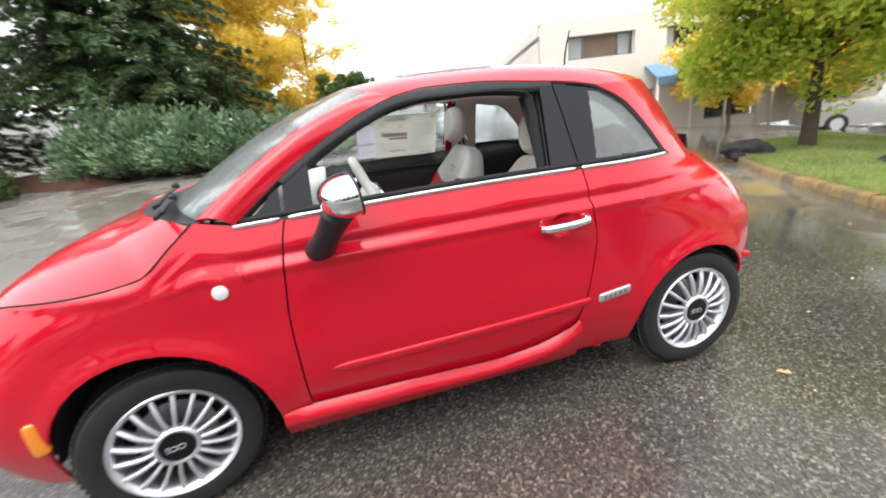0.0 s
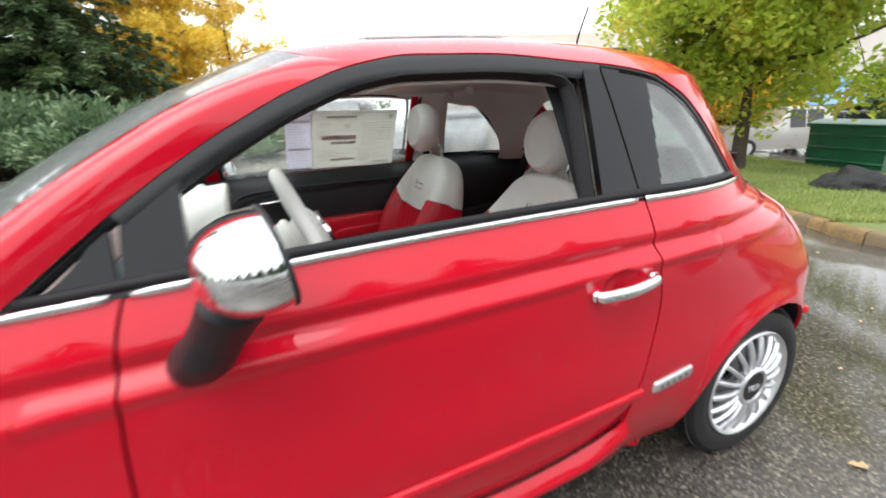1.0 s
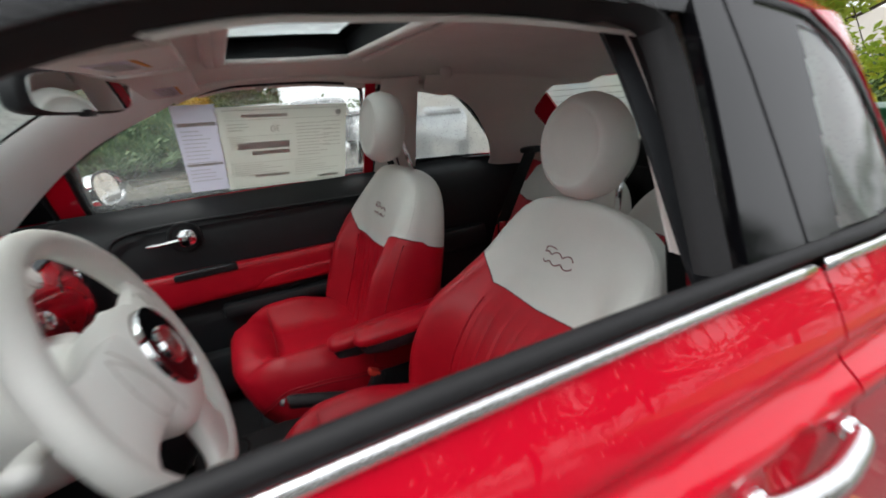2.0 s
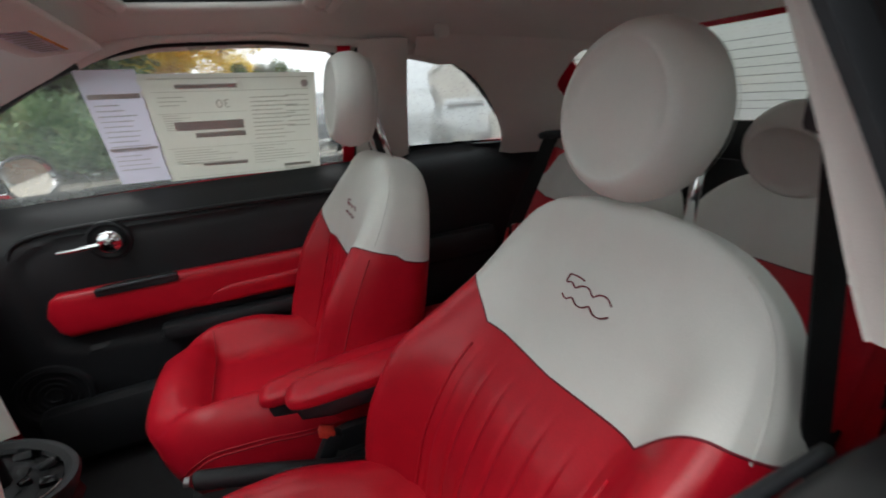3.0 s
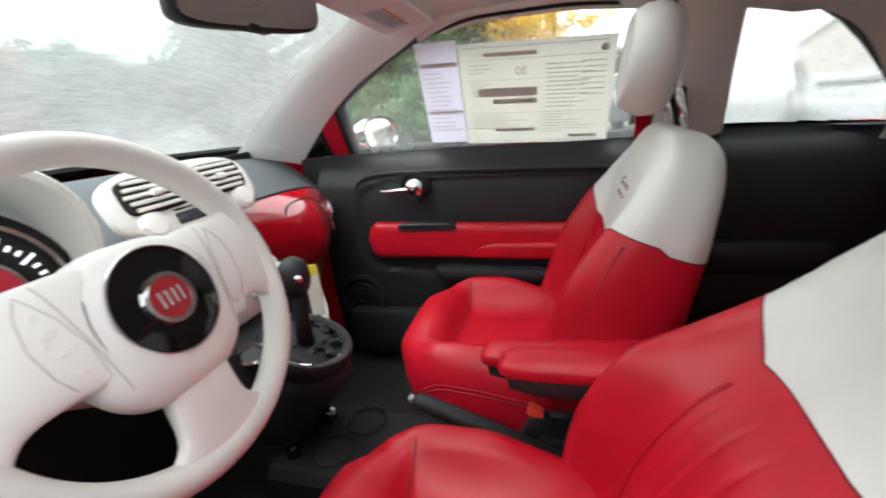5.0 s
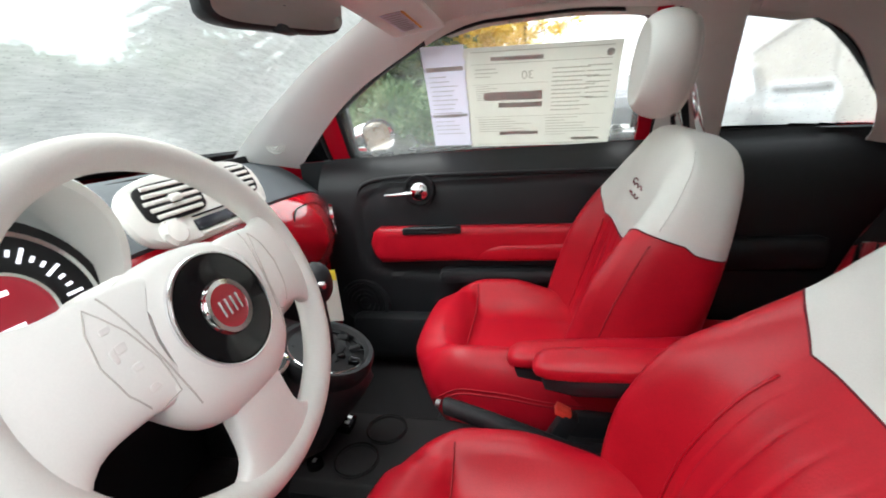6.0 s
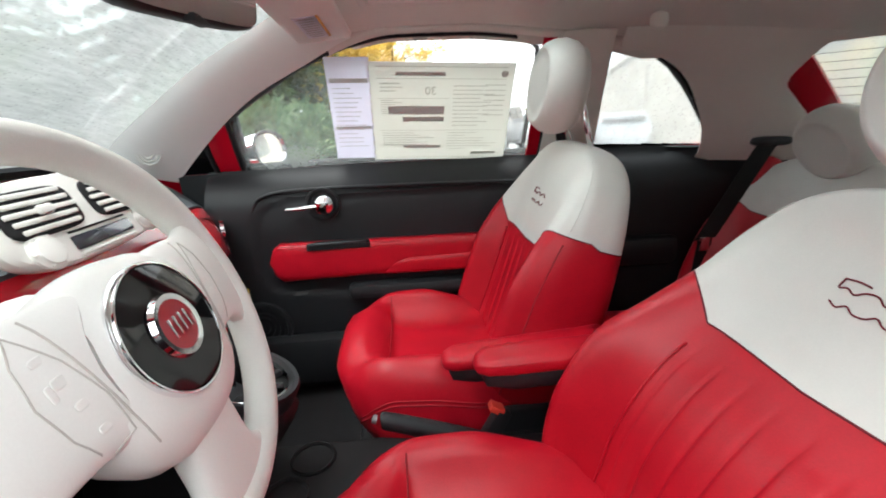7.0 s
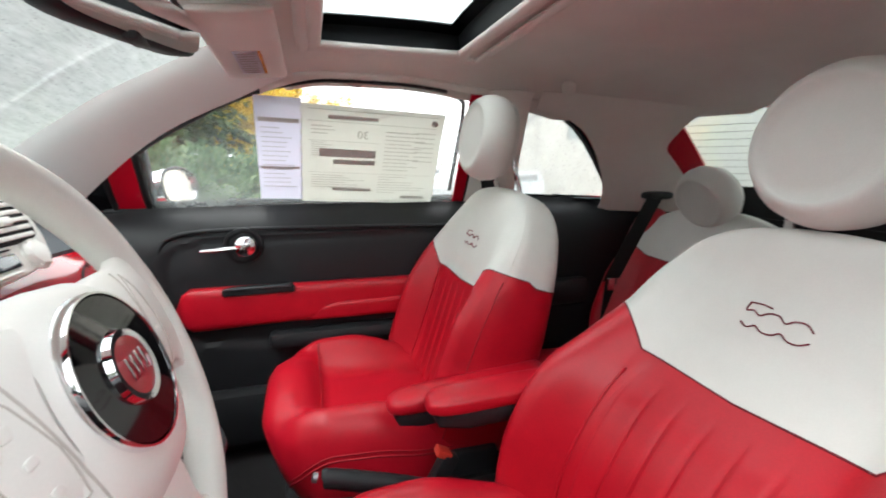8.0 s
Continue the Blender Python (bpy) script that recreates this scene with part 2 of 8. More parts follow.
def asphalt_material():
    m, n, l, b = nodes_of("wet_asphalt")
    co = n.new("ShaderNodeTexCoord").outputs["Object"]
    v = n.new("ShaderNodeTexVoronoi")
    v.inputs["Scale"].default_value = 95
    l.new(co, v.inputs["Vector"])
    stone = n.new("ShaderNodeSeparateColor")
    l.new(v.outputs["Color"], stone.inputs[0])
    base = ramp(n, l, stone.outputs[0], [(0.0, (0.030, 0.028, 0.026)), (0.6, (0.062, 0.056, 0.050)), (0.88, (0.10, 0.092, 0.08)), (1.0, (0.18, 0.165, 0.14))])
    big = noise_node(n, l, co, 0.55, 5)
    wear = ramp(n, l, big, [(0.35, (0.75, 0.75, 0.76)), (0.65, (1.15, 1.12, 1.08))])
    mul = n.new("ShaderNodeMix")
    mul.data_type, mul.blend_type = "RGBA", "MULTIPLY"
    mul.inputs[0].default_value = 1
    l.new(base, mul.inputs[6])
    l.new(wear, mul.inputs[7])
    # paler asphalt on the open lot beyond the car, rising from y = 1 to 3
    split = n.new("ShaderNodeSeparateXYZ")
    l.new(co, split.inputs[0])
    paler_y = n.new("ShaderNodeMapRange")
    paler_y.inputs[1].default_value, paler_y.inputs[2].default_value, paler_y.inputs[3].default_value, paler_y.inputs[4].default_value = 1.0, 3.0, 1.0, 2.6
    l.new(split.outputs["Y"], paler_y.inputs[0])
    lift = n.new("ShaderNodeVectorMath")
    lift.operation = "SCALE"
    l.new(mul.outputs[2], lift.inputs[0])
    l.new(paler_y.outputs[0], lift.inputs["Scale"])
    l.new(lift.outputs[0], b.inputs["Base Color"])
    pud = noise_node(n, l, co, 0.42, 3)
    # water stands along the kerb behind the car
    ax = n.new("ShaderNodeSeparateXYZ")
    l.new(co, ax.inputs[0])
    pool = n.new("ShaderNodeMapRange")
    pool.interpolation_type = "SMOOTHSTEP"
    pool.inputs[1].default_value, pool.inputs[2].default_value, pool.inputs[3].default_value, pool.inputs[4].default_value = 2.9, 4.0, 0.0, 0.13
    l.new(ax.outputs["X"], pool.inputs[0])
    add = n.new("ShaderNodeMath")
    l.new(pud, add.inputs[0])
    l.new(pool.outputs[0], add.inputs[1])
    pud = add.outputs[0]
    wet = n.new("ShaderNodeMapRange")
    wet.interpolation_type = "SMOOTHSTEP"
    wet.inputs[1].default_value, wet.inputs[2].default_value, wet.inputs[3].default_value, wet.inputs[4].default_value = 0.44, 0.58, 0.34, 0.03
    l.new(pud, wet.inputs[0])
    l.new(wet.outputs[0], b.inputs["Roughness"])
    st = n.new("ShaderNodeMapRange")
    st.interpolation_type = "SMOOTHSTEP"
    st.inputs[1].default_value, st.inputs[2].default_value, st.inputs[3].default_value, st.inputs[4].default_value = 0.46, 0.60, 0.60, 0.03
    l.new(pud, st.inputs[0])
    bp = n.new("ShaderNodeBump")
    bp.inputs["Distance"].default_value = 0.006
    l.new(st.outputs[0], bp.inputs["Strength"])
    inv = n.new("ShaderNodeMath")
    inv.operation = "SUBTRACT"
    inv.inputs[0].default_value = 1
    l.new(v.outputs["Distance"], inv.inputs[1])
    l.new(inv.outputs[0], bp.inputs["Height"])
    l.new(bp.outputs[0], b.inputs["Normal"])
    return m


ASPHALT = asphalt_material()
GRASS_SOIL = surface("lawn_soil", (0.15, 0.19, 0.06), rough=0.9, var=0.35, scale=2.5, fine=40, bump=0.6, depth=0.03)
CONCRETE = surface("kerb_concrete", (0.13, 0.095, 0.05), rough=0.6, var=0.25, scale=5, fine=60, bump=0.5, depth=0.006, spread=0.2)
YELLOW_PAINT = surface("worn_yellow_kerb_paint", (0.17, 0.11, 0.042), rough=0.55, var=0.75, scale=4, fine=40, bump=0.5, depth=0.005, spread=0.12)
BARK = surface("bark", (0.075, 0.055, 0.04), rough=0.9, var=0.4, scale=12, fine=60, bump=0.9, depth=0.02)
WALL_WHITE = surface("cream_stucco", (0.66, 0.61, 0.55), rough=0.9, var=0.06, scale=0.8, fine=25, bump=0.3, depth=0.01)
SHED_WALL = surface("pale_grey_siding", (0.46, 0.45, 0.44), rough=0.8, var=0.08, scale=1, bump=0.1)
AWNING = surface("blue_metal_awning", (0.14, 0.27, 0.46), rough=0.45, var=0.12, scale=3, bump=0)
BLIND = surface("pale_blue_grey_blind", (0.40, 0.44, 0.45), rough=0.7, var=0.1, scale=3, bump=0)
TAN_BLIND = surface("tan_window_blind", (0.20, 0.14, 0.10), rough=0.7, var=0.2, scale=2, bump=0)
DARK_GLASS = surface("dark_window_glass", (0.03, 0.03, 0.032), rough=0.08, var=0.3, scale=0.7, bump=0)
WINDOW_FRAME = surface("grey_window_frame", (0.22, 0.22, 0.22), rough=0.5, var=0.1, bump=0)
DUMPSTER_GREEN = surface("green_painted_steel", (0.012, 0.11, 0.055), rough=0.4, var=0.3, scale=4, fine=50, bump=0.25, depth=0.006)
ROCK = surface("dark_boulder", (0.022, 0.022, 0.024), rough=0.75, var=0.4, scale=5, fine=40, bump=0.9, depth=0.03)
MULCH = surface("bark_mulch", (0.12, 0.05, 0.032), rough=0.95, var=0.4, scale=9, fine=50, bump=1.0, depth=0.03)
SILVER_CAR = surface("silver_car_paint", (0.42, 0.41, 0.39), rough=0.3, metal=0.5, coat=0.8, var=0.05, bump=0)
WHITE_CAR = surface("white_car_paint", (0.40, 0.41, 0.42), rough=0.3, coat=0.8, var=0.05, bump=0)
DARK_CAR = surface("dark_car_paint", (0.06, 0.065, 0.075), rough=0.3, coat=0.8, var=0.05, bump=0)


def leaf_material(name, stops, through=0.35, scale=1.2):
    """Leaves: the colour wanders from clump to clump and from leaf to leaf; some light comes through."""
    m, n, l, b = nodes_of(name)
    geo = n.new("ShaderNodeNewGeometry")
    co = n.new("ShaderNodeTexCoord").outputs["Object"]
    big = noise_node(n, l, co, scale, 3)
    a = n.new("ShaderNodeMath")
    a.operation = "MULTIPLY_ADD"
    a.inputs[1].default_value = 0.45
    l.new(geo.outputs["Random Per Island"], a.inputs[0])
    h = n.new("ShaderNodeMath")
    h.operation = "MULTIPLY_ADD"
    h.inputs[1].default_value = 1.3
    h.inputs[2].default_value = -0.37
    l.new(big, h.inputs[0])
    l.new(h.outputs[0], a.inputs[2])
    c = ramp(n, l, a.outputs[0], stops)
    l.new(c, b.inputs["Base Color"])
    b.inputs["Roughness"].default_value = 0.55
    t = n.new("ShaderNodeBsdfTranslucent")
    l.new(c, t.inputs[0])
    mix = n.new("ShaderNodeMixShader")
    mix.inputs[0].default_value = through
    l.new(b.outputs[0], mix.inputs[1])
    l.new(t.outputs[0], mix.inputs[2])
    l.new(mix.outputs[0], n["Material Output"].inputs[0])
    return m


SPRUCE = leaf_material("spruce_needles", [(0.1, (0.025, 0.055, 0.022)), (0.5, (0.065, 0.115, 0.04)), (0.9, (0.14, 0.20, 0.065))], 0.3)
JUNIPER = leaf_material("juniper_needles", [(0.1, (0.022, 0.055, 0.022)), (0.5, (0.10, 0.175, 0.08)), (0.9, (0.26, 0.34, 0.18))], 0.25)
MAPLE_YELLOW = leaf_material("yellow_maple_leaves", [(0.1, (0.68, 0.46, 0.06)), (0.5, (0.84, 0.66, 0.10)), (0.8, (0.90, 0.76, 0.22)), (0.95, (0.84, 0.42, 0.14))], 0.55)
MAPLE_GREEN = leaf_material("turning_maple_leaves", [(0.1, (0.28, 0.40, 0.05)), (0.5, (0.50, 0.60, 0.09)), (0.75, (0.68, 0.64, 0.12)), (0.95, (0.78, 0.52, 0.11))], 0.62)
SHRUB_GREEN = leaf_material("shrub_leaves", [(0.1, (0.03, 0.06, 0.015)), (0.5, (0.08, 0.14, 0.03)), (0.9, (0.16, 0.2, 0.05))], 0.3)
RED_LEAVES = leaf_material("red_autumn_leaves", [(0.1, (0.25, 0.05, 0.03)), (0.6, (0.42, 0.12, 0.06)), (0.9, (0.4, 0.22, 0.08))], 0.4)
GRASS_BLADES = leaf_material("grass_blades", [(0.1, (0.14, 0.20, 0.05)), (0.5, (0.27, 0.34, 0.09)), (0.9, (0.42, 0.44, 0.17))], 0.4, 0.8)

# ---- mesh helpers ----
from mathutils.bvhtree import BVHTree


def part(name, bm, material, parent=None, label="", sharp=38):
    """Links a bmesh as one mesh object, under a thing or a part."""
    lim = radians(sharp)
    for f in bm.faces:
        f.smooth = True
    for e in bm.edges:
        if len(e.link_faces) == 2 and e.calc_face_angle(0) > lim:
            e.smooth = False
    me = bpy.data.meshes.new(name)
    bm.to_mesh(me)
    bm.free()
    me.materials.append(material)
    ob = new(name, me)
    if parent:
        ob.parent = parent
    return tagged(ob, label)


def thing(name, label, category, group="", at=(0, 0, 0)):
    ob = new(name)
    ob.empty_display_size = 0.2
    ob.location = at
    return tagged(ob, label, category, group)


def curve(pts, x):
    """A smooth curve through (x, y) pairs, in x order."""
    n = len(pts)
    if x <= pts[0][0]:
        return pts[0][1]
    if x >= pts[-1][0]:
        return pts[-1][1]
    i = max(k for k in range(n - 1) if pts[k][0] <= x)
    (x0, y0), (x1, y1) = pts[i], pts[i + 1]
    d = (y1 - y0) / (x1 - x0)

    def slope(k):
        if k in (0, n - 1):
            return d
        a = (pts[k][1] - pts[k - 1][1]) / (pts[k][0] - pts[k - 1][0])
        b = (pts[k + 1][1] - pts[k][1]) / (pts[k + 1][0] - pts[k][0])
        return 0 if a * b <= 0 else 2 * a * b / (a + b)
    m0, m1, h = slope(i), slope(i + 1), x1 - x0
    t = (x - x0) / h
    return (2 * t**3 - 3 * t**2 + 1) * y0 + (t**3 - 2 * t**2 + t) * h * m0 + (3 * t**2 - 2 * t**3) * y1 + (t**3 - t**2) * h * m1


def smooth_path(pts, n=8, closed=False):
    """A Catmull-Rom line through 3D points."""
    p = [Vector(q) for q in pts]
    out, k = [], len(p)
    for i in range(k if closed else k - 1):
        a, b, c, d = (p[(i + j) % k] if closed else p[min(max(i + j, 0), k - 1)] for j in (-1, 0, 1, 2))
        for s in range(n):
            t = s / n
            out.append(0.5 * (2 * b + (c - a) * t + (2 * a - 5 * b + 4 * c - d) * t * t + (3 * b - a - 3 * c + d) * t**3))
    if not closed:
        out.append(p[-1])
    return out


def sheet(f, us, vs, bm=None, loop_u=False, loop_v=False, skip=None):
    """Faces over a grid of f(u, v); us and vs are lists of values or counts."""
    bm = bm or bmesh.new()
    us = [i / us for i in range(us + (0 if loop_u else 1))] if isinstance(us, int) else us
    vs = [i / vs for i in range(vs + (0 if loop_v else 1))] if isinstance(vs, int) else vs
    g = [[bm.verts.new(f(u, v)) for v in vs] for u in us]
    for i in range(len(us) - (0 if loop_u else 1)):
        for j in range(len(vs) - (0 if loop_v else 1)):
            if skip and skip(us[i], vs[j]):
                continue
            a, b = (i + 1) % len(us), (j + 1) % len(vs)
            q = [g[i][j], g[a][j], g[a][b], g[i][b]]
            if len(set(q)) == 4:
                bm.faces.new(q)
    return bm


def thick(bm, t):
    """Gives a sheet its thickness."""
    bmesh.ops.remove_doubles(bm, verts=bm.verts, dist=1e-5)
    bmesh.ops.recalc_face_normals(bm, faces=bm.faces)
    bmesh.ops.solidify(bm, geom=list(bm.faces), thickness=t)
    return bm


def ring_loft(rings, bm=None, caps=True, closed=False):
    """A skin over rings of points."""
    bm = bm or bmesh.new()
    g = [[bm.verts.new(p) for p in r] for r in rings]
    n = len(g[0])
    for i in range(len(g) - (0 if closed else 1)):
        a, b = g[i], g[(i + 1) % len(g)]
        for j in range(n):
            bm.faces.new((a[j], a[(j + 1) % n], b[(j + 1) % n], b[j]))
    if caps and not closed:
        bm.faces.new(list(reversed(g[0])))
        bm.faces.new(g[-1])
    return bm


def tube(pts, r, n=10, bm=None, closed=False, flat=1.0, up=None):
    """A round or flattened tube along points; r is a radius or a function of the way along."""
    p = [Vector(q) for q in pts]
    k, rings, last = len(p), [], None
    for i in range(k):
        d = (p[(i + 1) % k] - p[i - 1]) if closed else (p[min(i + 1, k - 1)] - p[max(i - 1, 0)])
        d.normalize()
        ref = Vector(up) if up else (last or (Vector((0, 0, 1)) if abs(d.z) < 0.9 else Vector((1, 0, 0))))
        s = d.cross(ref)
        s.normalize()
        w = s.cross(d)
        w.normalize()
        if not up:
            last = w
        rad = r(i / max(1, k - 1)) if callable(r) else r
        rings.append([p[i] + rad * (math.cos(a) * s + math.sin(a) * flat * w) for a in (2 * math.pi * j / n for j in range(n))])
    return ring_loft(rings, bm, True, closed)


def box(c, size, bevel=0.0, m=None, bm=None, seg=2):
    """A box with rounded edges."""
    tmp = bmesh.new()
    bmesh.ops.create_cube(tmp, size=1, matrix=Matrix.Diagonal((*size, 1)))
    if bevel:
        bmesh.ops.bevel(tmp, geom=list(tmp.edges), offset=bevel, segments=seg, affect="EDGES", profile=0.5)
    bmesh.ops.transform(tmp, matrix=Matrix.Translation(c) @ (m or Matrix()), verts=tmp.verts)
    return merge(tmp, bm)


def merge(tmp, bm):
    if bm is None:
        return tmp
    me = bpy.data.meshes.new("tmp")
    tmp.to_mesh(me)
    tmp.free()
    bm.from_mesh(me)
    bpy.data.meshes.remove(me)
    return bm


def lathe(profile, m, n=32, bm=None):
    """Turns (radius, height) pairs about the z axis of the pose m."""
    tmp = bmesh.new()
    rings = [[Vector((r * math.cos(2 * math.pi * i / n), r * math.sin(2 * math.pi * i / n), h)) for i in range(n)] for r, h in profile]
    # a profile that never meets the axis makes a ring, open in its middle
    ring_loft(rings, tmp, caps=True, closed=min(profile[0][0], profile[-1][0]) > 0)
    bmesh.ops.remove_doubles(tmp, verts=tmp.verts, dist=1e-6)
    bmesh.ops.recalc_face_normals(tmp, faces=tmp.faces)
    bmesh.ops.transform(tmp, matrix=m, verts=tmp.verts)
    return merge(tmp, bm)


def power(c, e):
    return math.copysign(abs(c) ** e, c)


def blob(c, radii, e1=0.6, e2=0.6, m=None, bm=None, nu=24, nv=14):
    """A rounded cushion-like solid."""
    tmp = bmesh.new()
    rings = []
    for j in range(nv + 1):
        b = -math.pi / 2 + math.pi * j / nv
        b = max(-1.53, min(1.53, b))
        rings.append([Vector((radii[0] * power(math.cos(b), e1) * power(math.cos(a), e2), radii[1] * power(math.cos(b), e1) * power(math.sin(a), e2), radii[2] * power(math.sin(b), e1))) for a in (2 * math.pi * i / nu for i in range(nu))])
    ring_loft(rings, tmp)
    bmesh.ops.transform(tmp, matrix=Matrix.Translation(c) @ (m or Matrix()), verts=tmp.verts)
    return merge(tmp, bm)


def mix_p(a, b, t):
    return a + (b - a) * t


def spaced(a, b, n):
    return [a + (b - a) * i / n for i in range(n + 1)]

# ---- the car's shape: x runs from the front axle to the tail, z up from the ground ----
WIDTH = [(0.15, 0.66), (0.2, 0.70), (0.3, 0.745), (0.45, 0.785), (0.6, 0.797), (0.72, 0.795), (0.85, 0.797), (0.95, 0.785), (1.0, 0.768), (1.06, 0.740), (1.2, 0.685), (1.35, 0.622), (1.42, 0.585), (1.5, 0.45)]
INNER = [(0.95, 1.0), (1.0, 0.983), (1.06, 0.966), (1.2, 0.942), (1.35, 0.900), (1.42, 0.855), (1.5, 0.845)]
TAIL = [(0.2, 2.74), (0.35, 2.80), (0.5, 2.83), (0.7, 2.81), (0.85, 2.76), (0.95, 2.70), (1.05, 2.62), (1.2, 2.51), (1.3, 2.43), (1.365, 2.37), (1.45, 2.2)]
NOSE = [(0.2, -0.63), (0.35, -0.69), (0.5, -0.72), (0.65, -0.715), (0.8, -0.65), (0.9, -0.56), (1.0, -0.42), (1.1, -0.2)]


def half(x, z, inset=0.0):
    """Half the body's width at x and z."""
    y = curve(WIDTH, z) + 0.010 * math.exp(-((z - 0.908) / 0.018) ** 2) - 0.013 * math.exp(-((z - 0.948) / 0.018) ** 2)
    if x > 1.8:
        n = 2.0 + 2.2 * min(1, max(0, (1.0 - z) / 0.3))
        t = min(1, (x - 1.8) / (curve(TAIL, z) - 1.8))
        y *= max(0, 1 - t**n) ** (1 / n)
    if x < 0.35:
        t = min(1, (0.35 - x) / (0.35 - curve(NOSE, z)))
        n = 3.2 + 2.2 * min(1, max(0, (0.9 - z) / 0.25))
        y *= max(0, 1 - t**n) ** (1 / n)
    return y - inset


def half_in(x, z):
    """Half the width of the cabin between the windows."""
    return half(x, z) * (curve(INNER, z) if z > 0.95 else 1)


def flare(x, z):
    """The swelling of the body round the wheel arches."""
    k = 0
    for c, r in (((0.035, 0.335), 0.362), ((2.285, 0.32), 0.315)):
        d = math.hypot(x - c[0], z - c[1]) - r
        k += 0.014 * math.exp(-(d / 0.05) ** 2)
    return k


def side(s, x, z, inset=0.0):
    return Vector((x, s * (half(x, z, inset) + flare(x, z)), z))


BELT = [(0.4, 1.058), (1.2, 1.067), (1.7, 1.063), (2.17, 1.053)]
DLO_TOP = [(0.409, 1.063), (0.61, 1.210), (0.715, 1.276), (0.80, 1.322), (0.888, 1.364), (1.023, 1.409), (1.159, 1.428), (1.317, 1.428), (1.59, 1.405), (1.682, 1.396), (1.845, 1.365), (1.969, 1.296), (2.066, 1.194), (2.166, 1.056)]
DOOR_FRONT = [(0.30, 0.518), (0.355, 0.513), (0.657, 0.512), (0.887, 0.533), (0.996, 0.55), (1.06, 0.569)]
DOOR_REAR = [(0.2, 1.655), (0.382, 1.658), (0.586, 1.703), (0.779, 1.733), (0.924, 1.712), (1.06, 1.70)]
HOOD_SEAM = [(-0.62, 0.79), (-0.5, 0.865), (-0.289, 0.915), (-0.086, 0.923), (0.095, 0.943), (0.209, 1.027), (0.286, 1.090)]
HOOD_TOP = [(-0.7, 0.70), (-0.62, 0.80), (-0.5, 0.90), (-0.35, 0.985), (-0.15, 1.045), (0.1, 1.10), (0.3, 1.128)]
DOOR_LOW = [(0.4, 0.318), (0.84, 0.306), (1.28, 0.288), (1.46, 0.308), (1.58, 0.345), (1.66, 0.395), (1.70, 0.44)]


def trim_drop(x, s):
    """How far the passenger's window trim hangs below the window's outer line."""
    return 0.018 * math.exp(-((x - 0.90) / 0.13) ** 2) if s > 0 else 0


def arch(x, c, r, low):
    d = abs(x - c[0])
    return c[1] + math.sqrt(max(0, r * r - d * d)) if d < r else low


FRONT_ARCH, REAR_ARCH = ((0.035, 0.335), 0.362), ((2.285, 0.32), 0.315)

car = thing("hatchback_car", "small wet red hatchback with its driver window open", "car")


def arch_stops(c, r, n=16):
    xs = [c[0] - r * math.cos(math.pi * i / n) for i in range(n + 1)]
    xs[0] += 1e-4
    xs[-1] -= 1e-4
    return [c[0] - r - 0.004] + xs + [c[0] + r + 0.004]


VS = [0, 0.03, 0.07] + spaced(0.12, 1, 90)
PANEL_VS = spaced(0, 0.72, 36) + spaced(0.728, 0.93, 28) + spaced(0.945, 1, 6)


def belt_z(x, s):
    return curve(BELT, x) - (0.028 if s > 0 else 0)


def fender(s):
    xs = spaced(-0.62, FRONT_ARCH[0][0] - FRONT_ARCH[1] - 0.02, 8) + arch_stops(*FRONT_ARCH) + spaced(0.42, 0.513, 4)

    def top(x):
        return curve(HOOD_SEAM, x) if x < 0.286 else mix_p(1.090, 1.056, min(1, (x - 0.286) / 0.125))

    def f(x, v):
        z = mix_p(arch(x, *FRONT_ARCH, 0.215 + 0.03 * max(0, -x - 0.3)), top(x), v)
        shift = (curve(DOOR_FRONT, z) - 0.513) * max(0, (x - 0.3) / 0.213)
        return side(s, x + shift - 0.003, z)
    bm = thick(sheet(f, xs, VS), 0.012)
    return part("front_fender", bm, RED_PAINT, car)


